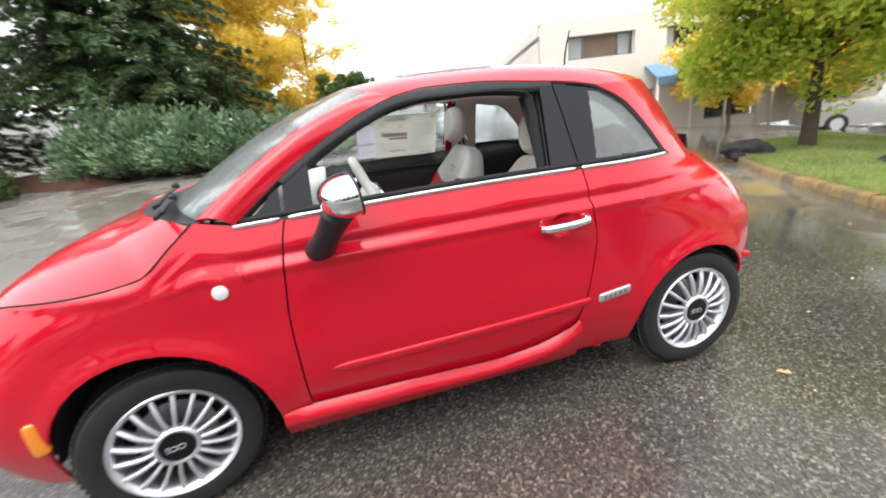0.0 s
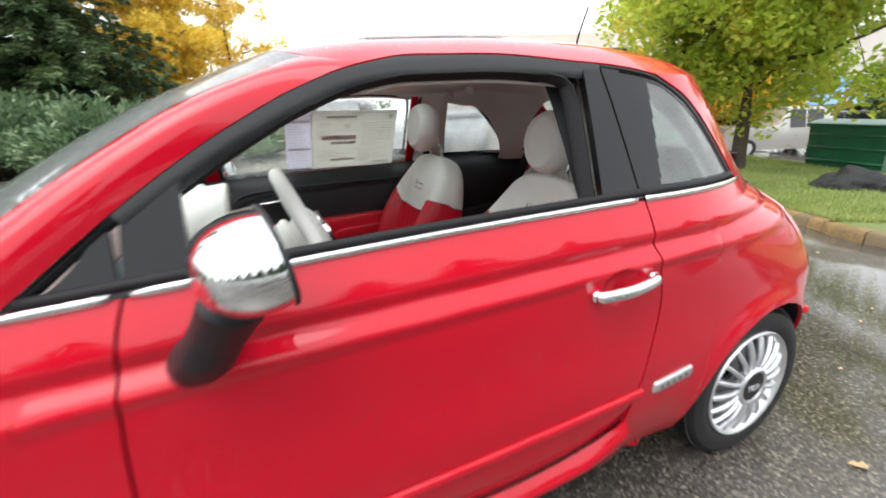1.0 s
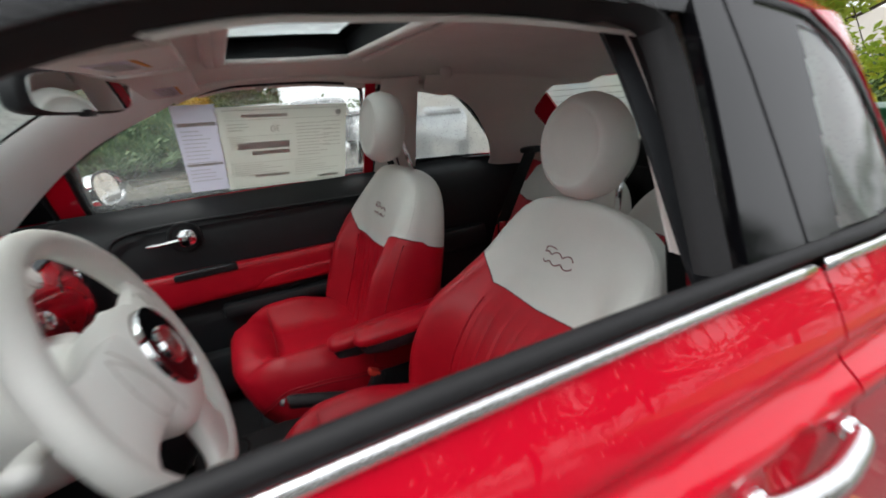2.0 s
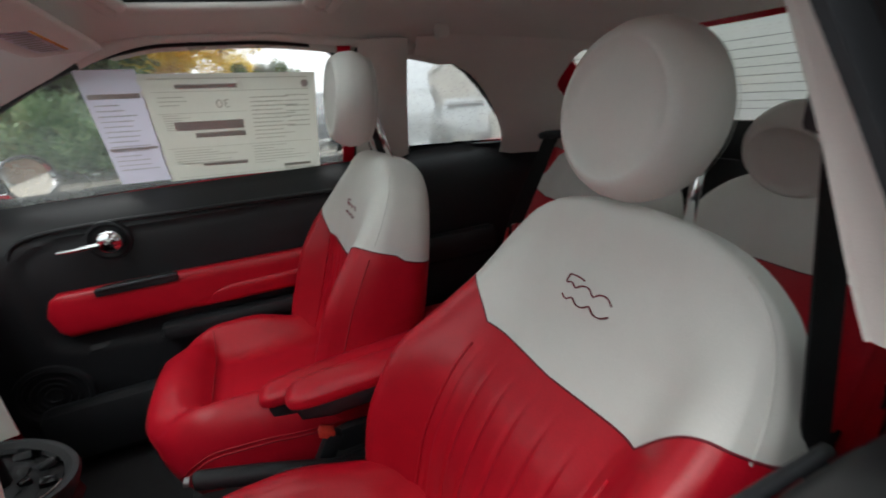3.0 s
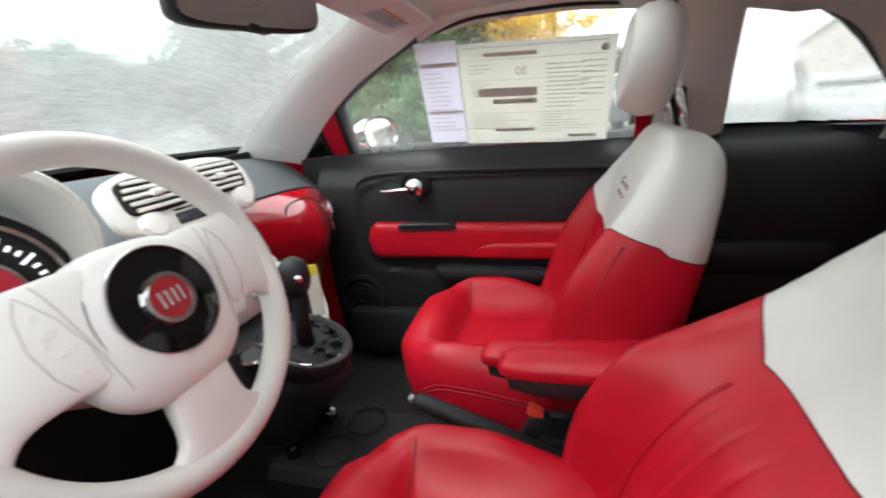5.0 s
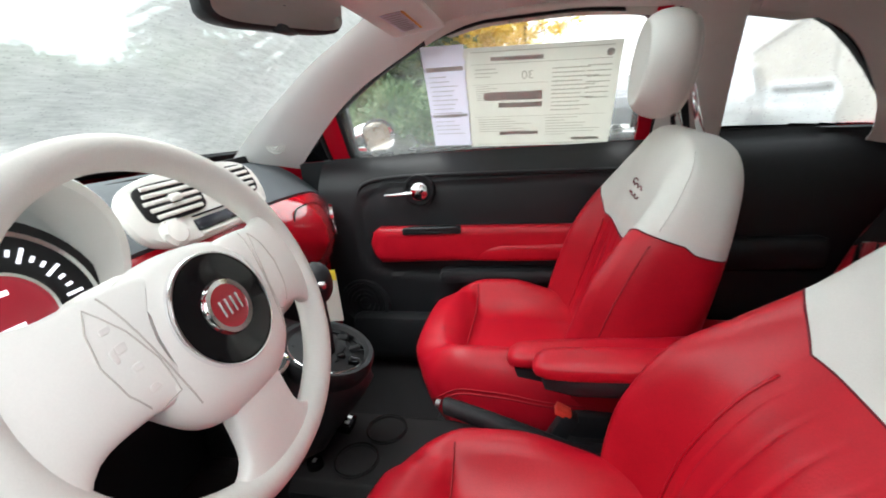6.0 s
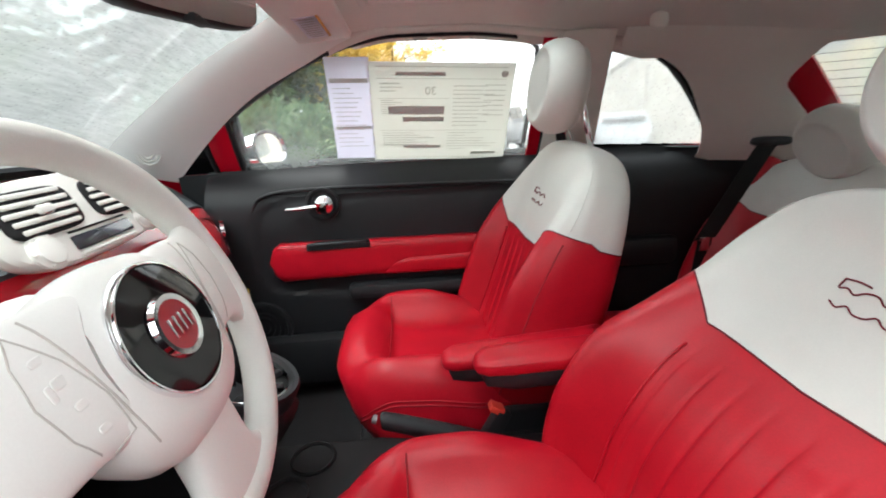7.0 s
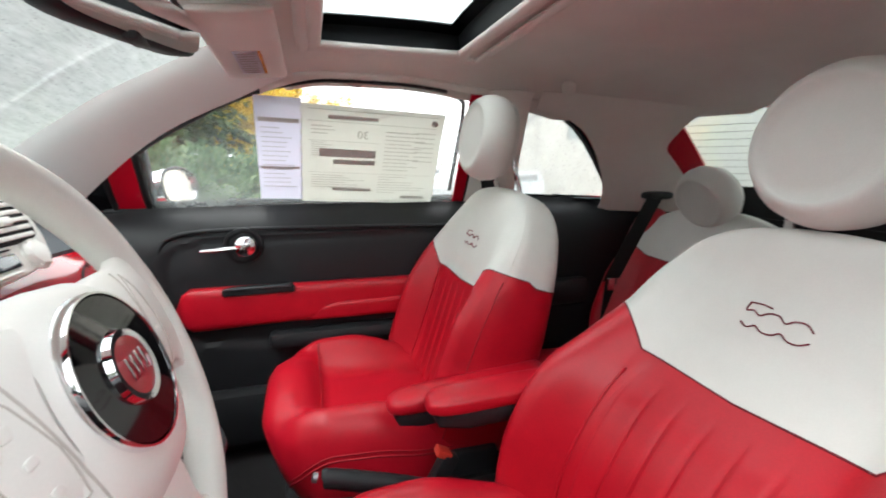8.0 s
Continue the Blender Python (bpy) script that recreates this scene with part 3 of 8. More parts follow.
def door(s):
    def f(u, v):
        z = mix_p(0.32, belt_z(1.0, s) - 0.006, v)
        for _ in range(6):
            x = mix_p(curve(DOOR_FRONT, z) + 0.003, curve(DOOR_REAR, z) - 0.003, u)
            z = mix_p(curve(DOOR_LOW, x) + 0.004, belt_z(x, s) - 0.006, v)
        p = side(s, x, z)
        # the recess behind the handle
        e = math.hypot((x - 1.580) / 0.052, (z - 0.866) / 0.046)
        p.y -= s * 0.026 * max(0, 1 - e * e) ** 0.8
        # the skin tucks in above the sill
        p.y -= s * 0.014 * math.exp(-((z - curve(DOOR_LOW, x)) / 0.05) ** 2)
        return p
    us = spaced(0, 0.78, 30) + spaced(0.79, 0.97, 26) + [0.985, 1]
    d = part("door", thick(sheet(f, us, PANEL_VS), 0.03), RED_PAINT, car)
    # the pull handle, a bowed chrome bar
    pts = smooth_path([(1.497, s * 0.804, 0.861), (1.508, s * 0.822, 0.862), (1.59, s * 0.834, 0.866), (1.672, s * 0.822, 0.870), (1.682, s * 0.804, 0.871)], 6)
    part("door_handle", tube(pts, lambda t: 0.0135 + 0.003 * math.sin(math.pi * t), 14, flat=0.85, up=(0, s, 0)), WET_CHROME, d, "chrome bar handle")
    for k in (0, -1):
        part("handle_end", blob(pts[k], (0.016, 0.012, 0.015), 0.8, 0.8), WET_CHROME, d)
    # rubbing strip low on the door, with its bright badge plate
    def g(u, v):
        x = mix_p(0.61, 1.70, u)
        z0 = mix_p(0.476, 0.500, u**2)
        k = min(1, u * 14) ** 0.5
        a = 2 * math.pi * v
        return side(s, x, z0 + 0.019 * power(math.sin(a), 0.7) * k) + Vector((0, s * (0.016 * power(max(0, math.cos(a)), 0.7) * k - 0.004), 0))
    part("rubbing_strip", sheet(g, 60, 12, loop_v=True), RED_PAINT, d)
    return d


def bonnet_gap(s):
    pts = [side(s, x, curve(HOOD_SEAM, x) + 0.002) + Vector((0, s * 0.0005, 0)) for x in spaced(-0.60, 0.284, 50)]
    part("bonnet_gap", tube(pts, 0.0032, 6), DARK, car)


def rubbing_end(s):
    def g(u, v):
        x = mix_p(1.745, 1.905, u)
        z0 = mix_p(0.498, 0.517, u)
        k = min(1, u * 20) * min(1, (1 - u) * 20)
        a = 2 * math.pi * v
        return side(s, x, z0 + 0.020 * power(math.sin(a), 0.5) * (0.5 + 0.5 * k)) + Vector((0, s * (0.014 * power(max(0, math.cos(a)), 0.4) * k - 0.004), 0))
    p = part("badge_plate", sheet(g, 24, 14, loop_v=True), ALLOY, car, "grey metal badge plate with raised bars")
    for i in range(5):
        x = 1.775 + i * 0.024
        part("badge_bar", box(side(s, x, mix_p(0.498, 0.517, (x - 1.745) / 0.16)) + Vector((0, s * 0.0095, 0)), (0.012, 0.003, 0.015), 0.001), STEEL, p)


def sill(s):
    xs = spaced(0.402, 1.672, 56)

    def f(x, v):
        # a proud ledge under the door that sweeps up and fades out at the rear
        top = curve(DOOR_LOW, x) - 0.003
        z = mix_p(0.205, top, v)
        proud = 0.024 * min(1, max(0, (1.70 - x) / 0.16)) ** 0.6 * min(1, 0.3 + (x - 0.40) / 0.12)
        lip = min(1, max(0, (top - z) / 0.030))
        return side(s, x, z) + Vector((0, s * (proud * math.sin(math.pi / 2 * lip) * min(1, 0.35 + v) - 0.010 * (1 - lip)), 0))
    part("sill", thick(sheet(f, xs, spaced(0, 0.6, 7) + spaced(0.65, 1, 14)), 0.015), RED_PAINT, car)


def tail_x(th, z):
    return 1.8 + (curve(TAIL, z) - 1.8) * math.sin(th)


def quarter(s):
    bm = bmesh.new()

    def f(u, v):
        z = mix_p(0.21, belt_z(1.75, s) - 0.006, v)
        a = curve(DOOR_REAR, z) + 0.003
        return side(s, mix_p(a, 1.8, u), z)
    sheet(f, 4, PANEL_VS, bm)
    stops = sorted(set(math.asin(min(1, max(0, (x - 1.8) / 1.02))) for x in [1.8, 1.85, 1.9, 1.94] + arch_stops(*REAR_ARCH)))
    ths = stops + spaced(stops[-1], math.pi / 2, 18)[1:]

    def g(th, v):
        xa = 1.8 + 1.02 * math.sin(th)
        zl = arch(xa, *REAR_ARCH, 0.21 if xa < 2.3 else 0.30)
        z = mix_p(zl, curve(BELT, 2.2) - 0.002, v)
        x = tail_x(th, z)
        return side(s, x, z)
    sheet(g, ths, PANEL_VS, bm)
    part("rear_quarter_panel", thick(bm, 0.012), RED_PAINT, car)


def tail_upper(s):
    """The rear pillar and the frame of the tailgate window."""
    edge = [(1.056, 2.166), (1.194, 2.066), (1.296, 1.969), (1.365, 1.845)]

    def f(u, v):
        z = mix_p(1.045, 1.365, v)
        x0 = curve(edge, z)
        a = curve(TAIL, z) - 1.8
        th0 = math.asin(min(1, (x0 - 1.8) / a))
        th1 = math.acos(min(1, 0.50 / max(0.51, half(1.8, z))))
        th1 = max(th1, th0 + 0.1)
        return side(s, tail_x(mix_p(th0, th1, u), z), z)
    part("rear_pillar", thick(sheet(f, 16, 20), 0.012), RED_PAINT, car)


def tail_frame():
    def f(u, v):
        z = mix_p(1.045, 1.365, v)
        th = math.acos(min(1, 0.50 / max(0.51, half(1.8, z))))
        p = side(1, tail_x(mix_p(th, math.pi / 2, 1 - abs(2 * u - 1)), z), z)
        p.y *= 1 if u > 0.5 else -1
        return p
    us, vs = [0, 0.03, 0.06] + spaced(0.1, 0.9, 20) + [0.94, 0.97, 1], spaced(0, 1, 20)
    hole = lambda u, v: 0.055 < u < 0.935 and 0.09 < v < 0.86
    part("tailgate_frame", thick(sheet(f, us, vs, skip=hole), 0.02), RED_PAINT, car)
    g = lambda u, v: f(mix_p(0.05, 0.95, u), mix_p(0.08, 0.92, v)) - Vector((0.006, 0, 0))
    p = part("tailgate_window", sheet(g, 24, 12), TAIL_GLASS, car, "tinted rear window with heater lines")
    for i in range(9):
        v = 0.15 + 0.08 * i
        part("heater_line", tube([g(u / 16, v) - Vector((0.003, 0, 0)) for u in range(17)], 0.0006, 4), BLACK_PLASTIC, p)


def roof_rail(x):
    z = curve(DLO_TOP, x) if x < 1.845 else 1.365
    return half(x, z), z


ROOF_MID = [(0.86, 1.464), (1.1, 1.488), (1.4, 1.494), (1.7, 1.482), (2.0, 1.445), (2.2, 1.402), (2.3, 1.378), (2.369, 1.3655)]
SUNROOF = (1.108, 1.47, 0.70)


def roof_point(x, s, drop=0.0, shrink=0.0):
    xs = x + 0.16 * abs(s) ** 6 * max(0, 1 - (x - 0.87) / 0.35)
    y, z = roof_rail(xs)
    return Vector((xs, s * (y - shrink), z + (curve(ROOF_MID, xs) - z) * (1 - abs(s) ** 5.5) - drop))


SLOTS = sorted(spaced(-1, 1, 28) + [-SUNROOF[2], SUNROOF[2]])


def in_sunroof(x, s):
    return SUNROOF[0] - 0.001 < x < SUNROOF[1] - 0.001 and -SUNROOF[2] - 0.001 < s < SUNROOF[2] - 0.001


def roof():
    xs = sorted(spaced(0.87, 2.366, 44) + list(SUNROOF[:2]))
    part("roof", thick(sheet(lambda x, s: roof_point(x, s), xs, SLOTS, skip=in_sunroof), 0.008), RED_PAINT, car)
    pane = lambda u, v: roof_point(mix_p(SUNROOF[0] - 0.015, SUNROOF[1] + 0.015, u), mix_p(-SUNROOF[2] - 0.02, SUNROOF[2] + 0.02, v)) + Vector((0, 0, 0.006))
    g = part("sunroof_glass", thick(sheet(lambda u, v: pane(u, v), 8, 12), 0.004), ROOF_GLASS, car, "rain-wet sunroof glass")
    # black printed border under the edge of the pane
    for u0, u1, v0, v1 in ((0, 0.10, 0, 1), (0.86, 1, 0, 1), (0.10, 0.86, 0, 0.085), (0.10, 0.86, 0.915, 1)):
        part("pane_border", thick(sheet(lambda u, v: pane(mix_p(u0, u1, u), mix_p(v0, v1, v)) - Vector((0, 0, 0.008)), 4, 12), 0.003), BLACK_GLOSS, g)
    # antenna at the back of the roof
    a = part("antenna", tube(smooth_path([(2.07, 0, 1.44), (2.045, -0.05, 1.53), (2.03, -0.12, 1.63)], 4), lambda t: 0.005 - 0.002 * t, 8), BLACK_RUBBER, car)
    part("antenna_foot", blob((2.07, 0, 1.443), (0.035, 0.022, 0.012)), BLACK_RUBBER, a)


def headliner():
    lines = sorted(spaced(0.9, 2.30, 34) + list(SUNROOF[:2]))

    def f(x, s):
        p = roof_point(x, s, 0.048, 0.035)
        p.z -= 0.01 * abs(s) ** 8
        return p
    bm = sheet(f, lines, SLOTS, skip=in_sunroof)
    part("headliner", thick(bm, 0.006), HEADLINER, car, "beige cloth headliner")
    # rim of the opening, a raised moulding, and the black well above it
    xa, xb, sb = SUNROOF
    rim = [f(x, s) - Vector((0, 0, 0.006)) for x, s in [(xa, -sb + 0.03), (xa + 0.015, -sb), (xb - 0.015, -sb), (xb, -sb + 0.03), (xb, sb - 0.03), (xb - 0.015, sb), (xa + 0.015, sb), (xa, sb - 0.03)]]
    part("sunroof_surround", tube(smooth_path(rim, 5, True), 0.016, 10, closed=True, flat=0.6, up=(0, 0, 1)), HEADLINER, car)
    well = [(xa, -sb), (xb, -sb), (xb, sb), (xa, sb), (xa, -sb)]
    bm = bmesh.new()
    for (x0, s0), (x1, s1) in zip(well, well[1:]):
        sheet(lambda u, v: mix_p(f(mix_p(x0, x1, u), mix_p(s0, s1, u)) + Vector((0, 0, -0.004)), roof_point(mix_p(x0, x1, u), mix_p(s0, s1, u)), v), 8, 2, bm)
    part("sunroof_well", thick(bm, 0.004), BLACK_PLASTIC, car)
    # a second, softer fold in the cloth round the opening
    fold = [f(x, s) - Vector((0, 0, 0.004)) for x, s in [(xa - 0.03, -sb - 0.04), (xb + 0.05, -sb - 0.04), (xb + 0.05, sb + 0.04), (xa - 0.03, sb + 0.04)]]
    ring = []
    for a, b in zip(fold, fold[1:] + fold[:1]):
        ring += [mix_p(a, b, 0.06), mix_p(a, b, 0.5) + Vector((0, 0, 0.006)), mix_p(a, b, 0.94)]
    part("headliner_fold", tube(smooth_path(ring, 4, True), 0.013, 10, closed=True, flat=0.5, up=(0, 0, 1)), HEADLINER, car)
    # ridge across the roof behind the opening, and coat hooks
    for s in (-1, 1):
        part("coat_hook", blob((1.80, s * 0.415, 1.372), (0.022, 0.012, 0.02), 0.8, 0.8), HEADLINER, car)


SCREEN_EDGE = [(0.292, 0.702, 1.093), (0.441, 0.656, 1.203), (0.650, 0.595, 1.332), (0.80, 0.545, 1.402), (0.90, 0.510, 1.444)]
COVER_EDGE = [(0.285, 0.672, 1.088), (0.435, 0.612, 1.201), (0.647, 0.540, 1.332), (0.80, 0.485, 1.402), (0.90, 0.447, 1.444)]


def screen_edge(t, s, line=SCREEN_EDGE):
    p = smooth_path(line, 10)
    k = t * (len(p) - 1)
    i = min(int(k), len(p) - 2)
    q = mix_p(p[i], p[i + 1], k - i)
    return Vector((q.x, s * q.y, q.z))


def dlo_point(t, s, inset=0.0):
    x = mix_p(0.409, 1.023, t)
    z = curve(DLO_TOP, x)
    return Vector((x, s * (half(x, z) - inset), z))


def screen_point(u, v):
    e = screen_edge(u, 1)
    s = 2 * v - 1
    k = 1 - s * s
    p = Vector((e.x - k * mix_p(0.20, 0.03, u), s * e.y, e.z + k * mix_p(0.012, 0.035, u)))
    e1 = screen_edge(1, 1)
    last = Vector((e1.x - k * 0.03, s * e1.y, e1.z + k * 0.035))
    return p + (roof_point(0.866, s * 0.87) - last) * u**3


def windscreen():
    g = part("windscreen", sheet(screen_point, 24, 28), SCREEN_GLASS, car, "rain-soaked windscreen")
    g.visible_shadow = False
    # black printed border round the screen
    for k, (u0, u1, v0, v1) in enumerate(((0, 1, 0, 0.028), (0, 1, 0.972, 1), (0.965, 1, 0.03, 0.97), (0, 0.014, 0.03, 0.97))):
        part("screen_border", sheet(lambda u, v: screen_point(mix_p(u0, u1, u), mix_p(v0, v1, v)) + Vector((0.003, 0, -0.003)), 20, 3 if k < 2 else 24), BLACK_RUBBER, g)
    for s in (-1, 1):
        # outer pillar in body colour
        def f(u, v):
            a, b = screen_edge(u, s), dlo_point(u, s)
            p = mix_p(a, b, v)
            p.y += s * 0.024 * math.sin(math.pi * v)
            p.z += 0.021 * math.sin(math.pi * v)
            end = roof_point(0.87, s * mix_p(0.87, 1.0, v))
            last = mix_p(screen_edge(1, s), dlo_point(1, s), v) + Vector((0, s * 0.024, 0.021)) * math.sin(math.pi * v)
            return p + (end - last) * u**3
        part("front_pillar", thick(sheet(f, 30, 10), 0.012), RED_PAINT, car)
        # inner pillar cover in ivory, with the round tweeter grille
        def cover(u, v):
            b = dlo_point(u, s)
            b.y *= half_in(b.x, b.z) / half(b.x, b.z)
            b.z -= trim_drop(b.x, s)
            p = mix_p(screen_edge(u, s, COVER_EDGE), b, v)
            p.y += s * 0.022 * math.sin(math.pi * v)
            p.z += 0.010 * math.sin(math.pi * v)
            return p

        def h(u, v):
            v = mix_p(-0.05, 1.0, v)
            p = cover(u, v) + Vector((mix_p(0.004, 0.022, v), -s * mix_p(0.012, 0.034, v), mix_p(-0.026, -0.030, v)))
            p.y -= s * (0.045 * math.sin(math.pi * v) + 0.022 * (1 - v))
            # the foot of the cover spreads over the end of the dashboard
            k = (1 - u) ** 2
            p += Vector((0.030 * v * k - 0.02 * (1 - v) * k, -s * 0.045 * (1 - v) * k, -0.012 * v * k))
            return p
        q = part("front_pillar_cover", thick(sheet(h, 30, 10), 0.006), PILLAR_WHITE, car, "ivory front pillar cover")
        c = h(0.13, 0.55) - Vector((0, s * 0.004, 0))
        m = look(c, c + Vector((-0.25, s * 0.9, 0.25)))
        for r in (0.010, 0.019, 0.028):
            part("tweeter_ring", lathe([(r - 0.003, 0), (r - 0.0015, 0.004), (r + 0.0015, 0.004), (r + 0.003, 0)], m, 28), IVORY_PLASTIC, q)
    # black cowl between bonnet and screen, and wipers
    def cw(u, v):
        s = 2 * v - 1
        a = screen_point(0.0, v) + Vector((0.02, 0, 0.0))
        b = Vector((0.262 - 0.33 * (1 - s * s), s * 0.67, 1.078 + 0.010 * (1 - s * s)))
        return mix_p(a, b, u) - Vector((0, 0, 0.012 * math.sin(math.pi * u)))
    part("cowl", thick(sheet(cw, 6, 30), 0.01), BLACK_PLASTIC, car)
    for a, b in (((0.12, -0.30), (0.17, -0.60)), ((0.02, 0.10), (0.10, -0.42))):
        p0, p1 = Vector((a[0], a[1], 1.112)), Vector((b[0], b[1], 1.118))
        w = part("wiper", tube([p0, mix_p(p0, p1, 0.5) + Vector((0, 0, 0.012)), p1], 0.007, 8), BLACK_PLASTIC, car)
        part("wiper_blade", box(mix_p(p0, p1, 0.7) + Vector((-0.01, 0, 0.0)), (0.012, 0.36, 0.016), 0.003, Matrix.Rotation(math.atan2(-(b[0] - a[0]), b[1] - a[1]), 4, "Z")), BLACK_RUBBER, w)
        part("wiper_pivot", lathe([(0.016, 0), (0.016, 0.02), (0.008, 0.028)], pose(*p0)), BLACK_PLASTIC, w)


def bonnet():
    def f(u, v):
        s = 2 * v - 1
        xs = mix_p(-0.62, 0.272, u)
        z0 = curve(HOOD_SEAM, xs) + 0.003
        y = half(xs, z0) - 0.004
        x = xs - (0.335 * u**2 + 0.05 * (1 - u)) * (1 - s * s)
        return Vector((x, s * y, z0 + max(0.01, curve(HOOD_TOP, x) - z0) * (1 - abs(s) ** 2.4)))
    part("bonnet", thick(sheet(f, 36, 40), 0.012), RED_PAINT, car)


TAIL_LENS = surface("pale_red_lamp_lens", (0.62, 0.20, 0.20), rough=0.1, coat=1, var=0.2, scale=30, bump=0.2)


def nose():
    """The front below the bonnet: bumper skin, lamps, grille."""
    def f(u, v):
        s = 2 * u - 1
        z = mix_p(0.21, 0.80, v)
        edge = half(-0.60, z)
        y = abs(s) * edge
        n = 3.2 + 2.2 * min(1, max(0, (0.9 - z) / 0.25))
        x = 0.35 - (0.35 - curve(NOSE, z)) * max(0.0, 1 - (y / curve(WIDTH, z)) ** n) ** (1 / n)
        return Vector((x, math.copysign(y, s), z))
    part("front_bumper", thick(sheet(f, 40, 20), 0.01), RED_PAINT, car)
    g = part("grille", box((-0.722, 0, 0.36), (0.03, 0.85, 0.09), 0.012), BLACK_PLASTIC, car)
    part("bright_strip", box((-0.735, 0, 0.66), (0.02, 0.52, 0.014), 0.005), CHROME, car)
    for s in (-1, 1):
        c = Vector((-0.555, s * 0.545, 0.775))
        m = look(c, c + Vector((1, -s * 0.55, -0.5)))
        h = part("headlight", lathe([(0.0, 0.055), (0.05, 0.048), (0.085, 0.028), (0.10, 0.0), (0.10, -0.03)], m, 32), CLEAR_LENS, car, "round clear headlight")
        part("headlight_ring", lathe([(0.098, -0.02), (0.112, -0.005), (0.106, 0.008), (0.098, 0.006)], m, 32), CHROME, h)
        # amber marker ahead of the wheel, round repeater on the fender
        p = side(s, -0.333, 0.482)
        part("side_marker", blob(p - Vector((0, s * 0.004, 0)), (0.025, 0.014, 0.062), 0.4, 0.5, Matrix.Rotation(radians(-s * 22), 4, "Z")), AMBER, car, "amber side marker lamp")
        p = side(s, 0.325, 0.862)
        rep = part("side_repeater", lathe([(0.026, 0), (0.025, 0.003), (0.019, 0.006), (0.0, 0.007)], look(p, p + Vector((0, -s, -0.05))), 24), CLEAR_LENS, car, "round white side repeater")
    for s in (-1, 1):
        # tail lamps and low red reflectors on the rear corners
        def lens(u, v):
            a = 2 * math.pi * v
            z = 0.865 + 0.10 * u * power(math.sin(a), 0.7)
            p = side(s, tail_x(0.93 + 0.10 * u * power(math.cos(a), 0.7), z), z)
            k = 0.010 * math.sqrt(max(0, 1 - u * u)) - 0.002
            return p + Vector((k * 0.75, s * k * 0.65, k * 0.3))
        part("tail_light", sheet(lens, [0.02, 0.3, 0.6, 0.8, 0.92, 0.98, 1.0], 40, loop_v=True), TAIL_LENS, car, "tall red and clear tail lamp")
        p = side(s, tail_x(0.92, 0.50), 0.50)
        part("rear_reflector", blob(p, (0.026, 0.012, 0.016), 0.5, 0.5, Matrix.Rotation(radians(s * 42), 4, "Z")), RED_LENS, car, "small red side reflector")


def offset_line(pts, d, c):
    """Moves a line in the side view towards the point c by d."""
    out = []
    for i, p in enumerate(pts):
        a, b = pts[max(i - 1, 0)], pts[min(i + 1, len(pts) - 1)]
        n = Vector((-(b[1] - a[1]), b[0] - a[0]))
        n.normalize()
        if n.dot(Vector((c[0] - p[0], c[1] - p[1]))) < 0:
            n = -n
        out.append((p[0] + n.x * d, p[1] + n.y * d))
    return out


def dlo_line(x0, x1, n):
    return [(x, curve(DLO_TOP, x)) for x in spaced(x0, x1, n)]


def window_band(s, line, w, c, name, material, inset=0.004, t=0.012):
    inner = offset_line(line, w, c)

    def f(u, v):
        i = round(u * (len(line) - 1))
        p = (mix_p(line[i][0], inner[i][0], v), mix_p(line[i][1], inner[i][1], v))
        q = side(s, p[0], p[1])
        q.y -= s * (inset + 0.010 * v * v)
        return q
    return part(name, thick(sheet(f, spaced(0, 1, len(line) - 1), 4), t), material, car)


def flat_panel(s, x0, x1, zlow, ztop, inset):
    """A piece of the side of the greenhouse between two lines x0(v), x1(v)."""
    def f(u, v):
        x = mix_p(x0(v), x1(v), u)
        z = mix_p(zlow(x), ztop(x), v)
        return side(s, x, z, inset)
    return f


def inner_frame(s):
    """The deep black inner side of the door's window frame, round to its post."""
    line = [(x, curve(DLO_TOP, x) - 0.034) for x in spaced(0.62, 1.50, 34)]
    line += [(1.54, curve(DLO_TOP, 1.54) - 0.040), (1.562, curve(DLO_TOP, 1.562) - 0.058), (1.566, 1.30), (1.560, 1.2), (1.552, 1.075)]
    inner = offset_line(line, 0.016, (1.2, 1.12))

    def f(u, v):
        i = round(u * (len(line) - 1))
        k = min(1, v / 0.7)
        x, z = mix_p(line[i][0], inner[i][0], k), mix_p(line[i][1], inner[i][1], k)
        return Vector((x, s * mix_p(half(x, z) - 0.012, max(half_in(x, z) - 0.024, half(x, z) - (0.10 if i < 34 else 0.045)), v), z))
    part("window_channel", thick(sheet(f, spaced(0, 1, len(line) - 1), 5), 0.006), DARK, car)


def quarter_border(s):
    """The black printed border of the rear side window, wide at its front and foot."""

    def f(u, v):
        x = mix_p(1.714 if s < 0 else 1.75, 2.155, u)
        z = mix_p(belt_z(x, s) + 0.004, max(belt_z(x, s) + 0.006, curve(DLO_TOP, x) - 0.008), v)
        return side(s, x, z, 0.0105 if s < 0 else 0.0135)

    def clear(u, v):
        p = f(u, v)
        return p.x > (1.776 + 0.11 * (p.z - 1.06) if s < 0 else 1.752 + 0.02 * (1.35 - p.z)) and p.z > belt_z(p.x, s) + 0.022 and p.z < curve(DLO_TOP, p.x + 0.012) - (0.026 if s < 0 else 0.014)
    bm = sheet(f, 80, 60, skip=clear)
    part("window_border", bm, BLACK_GLOSS, car)


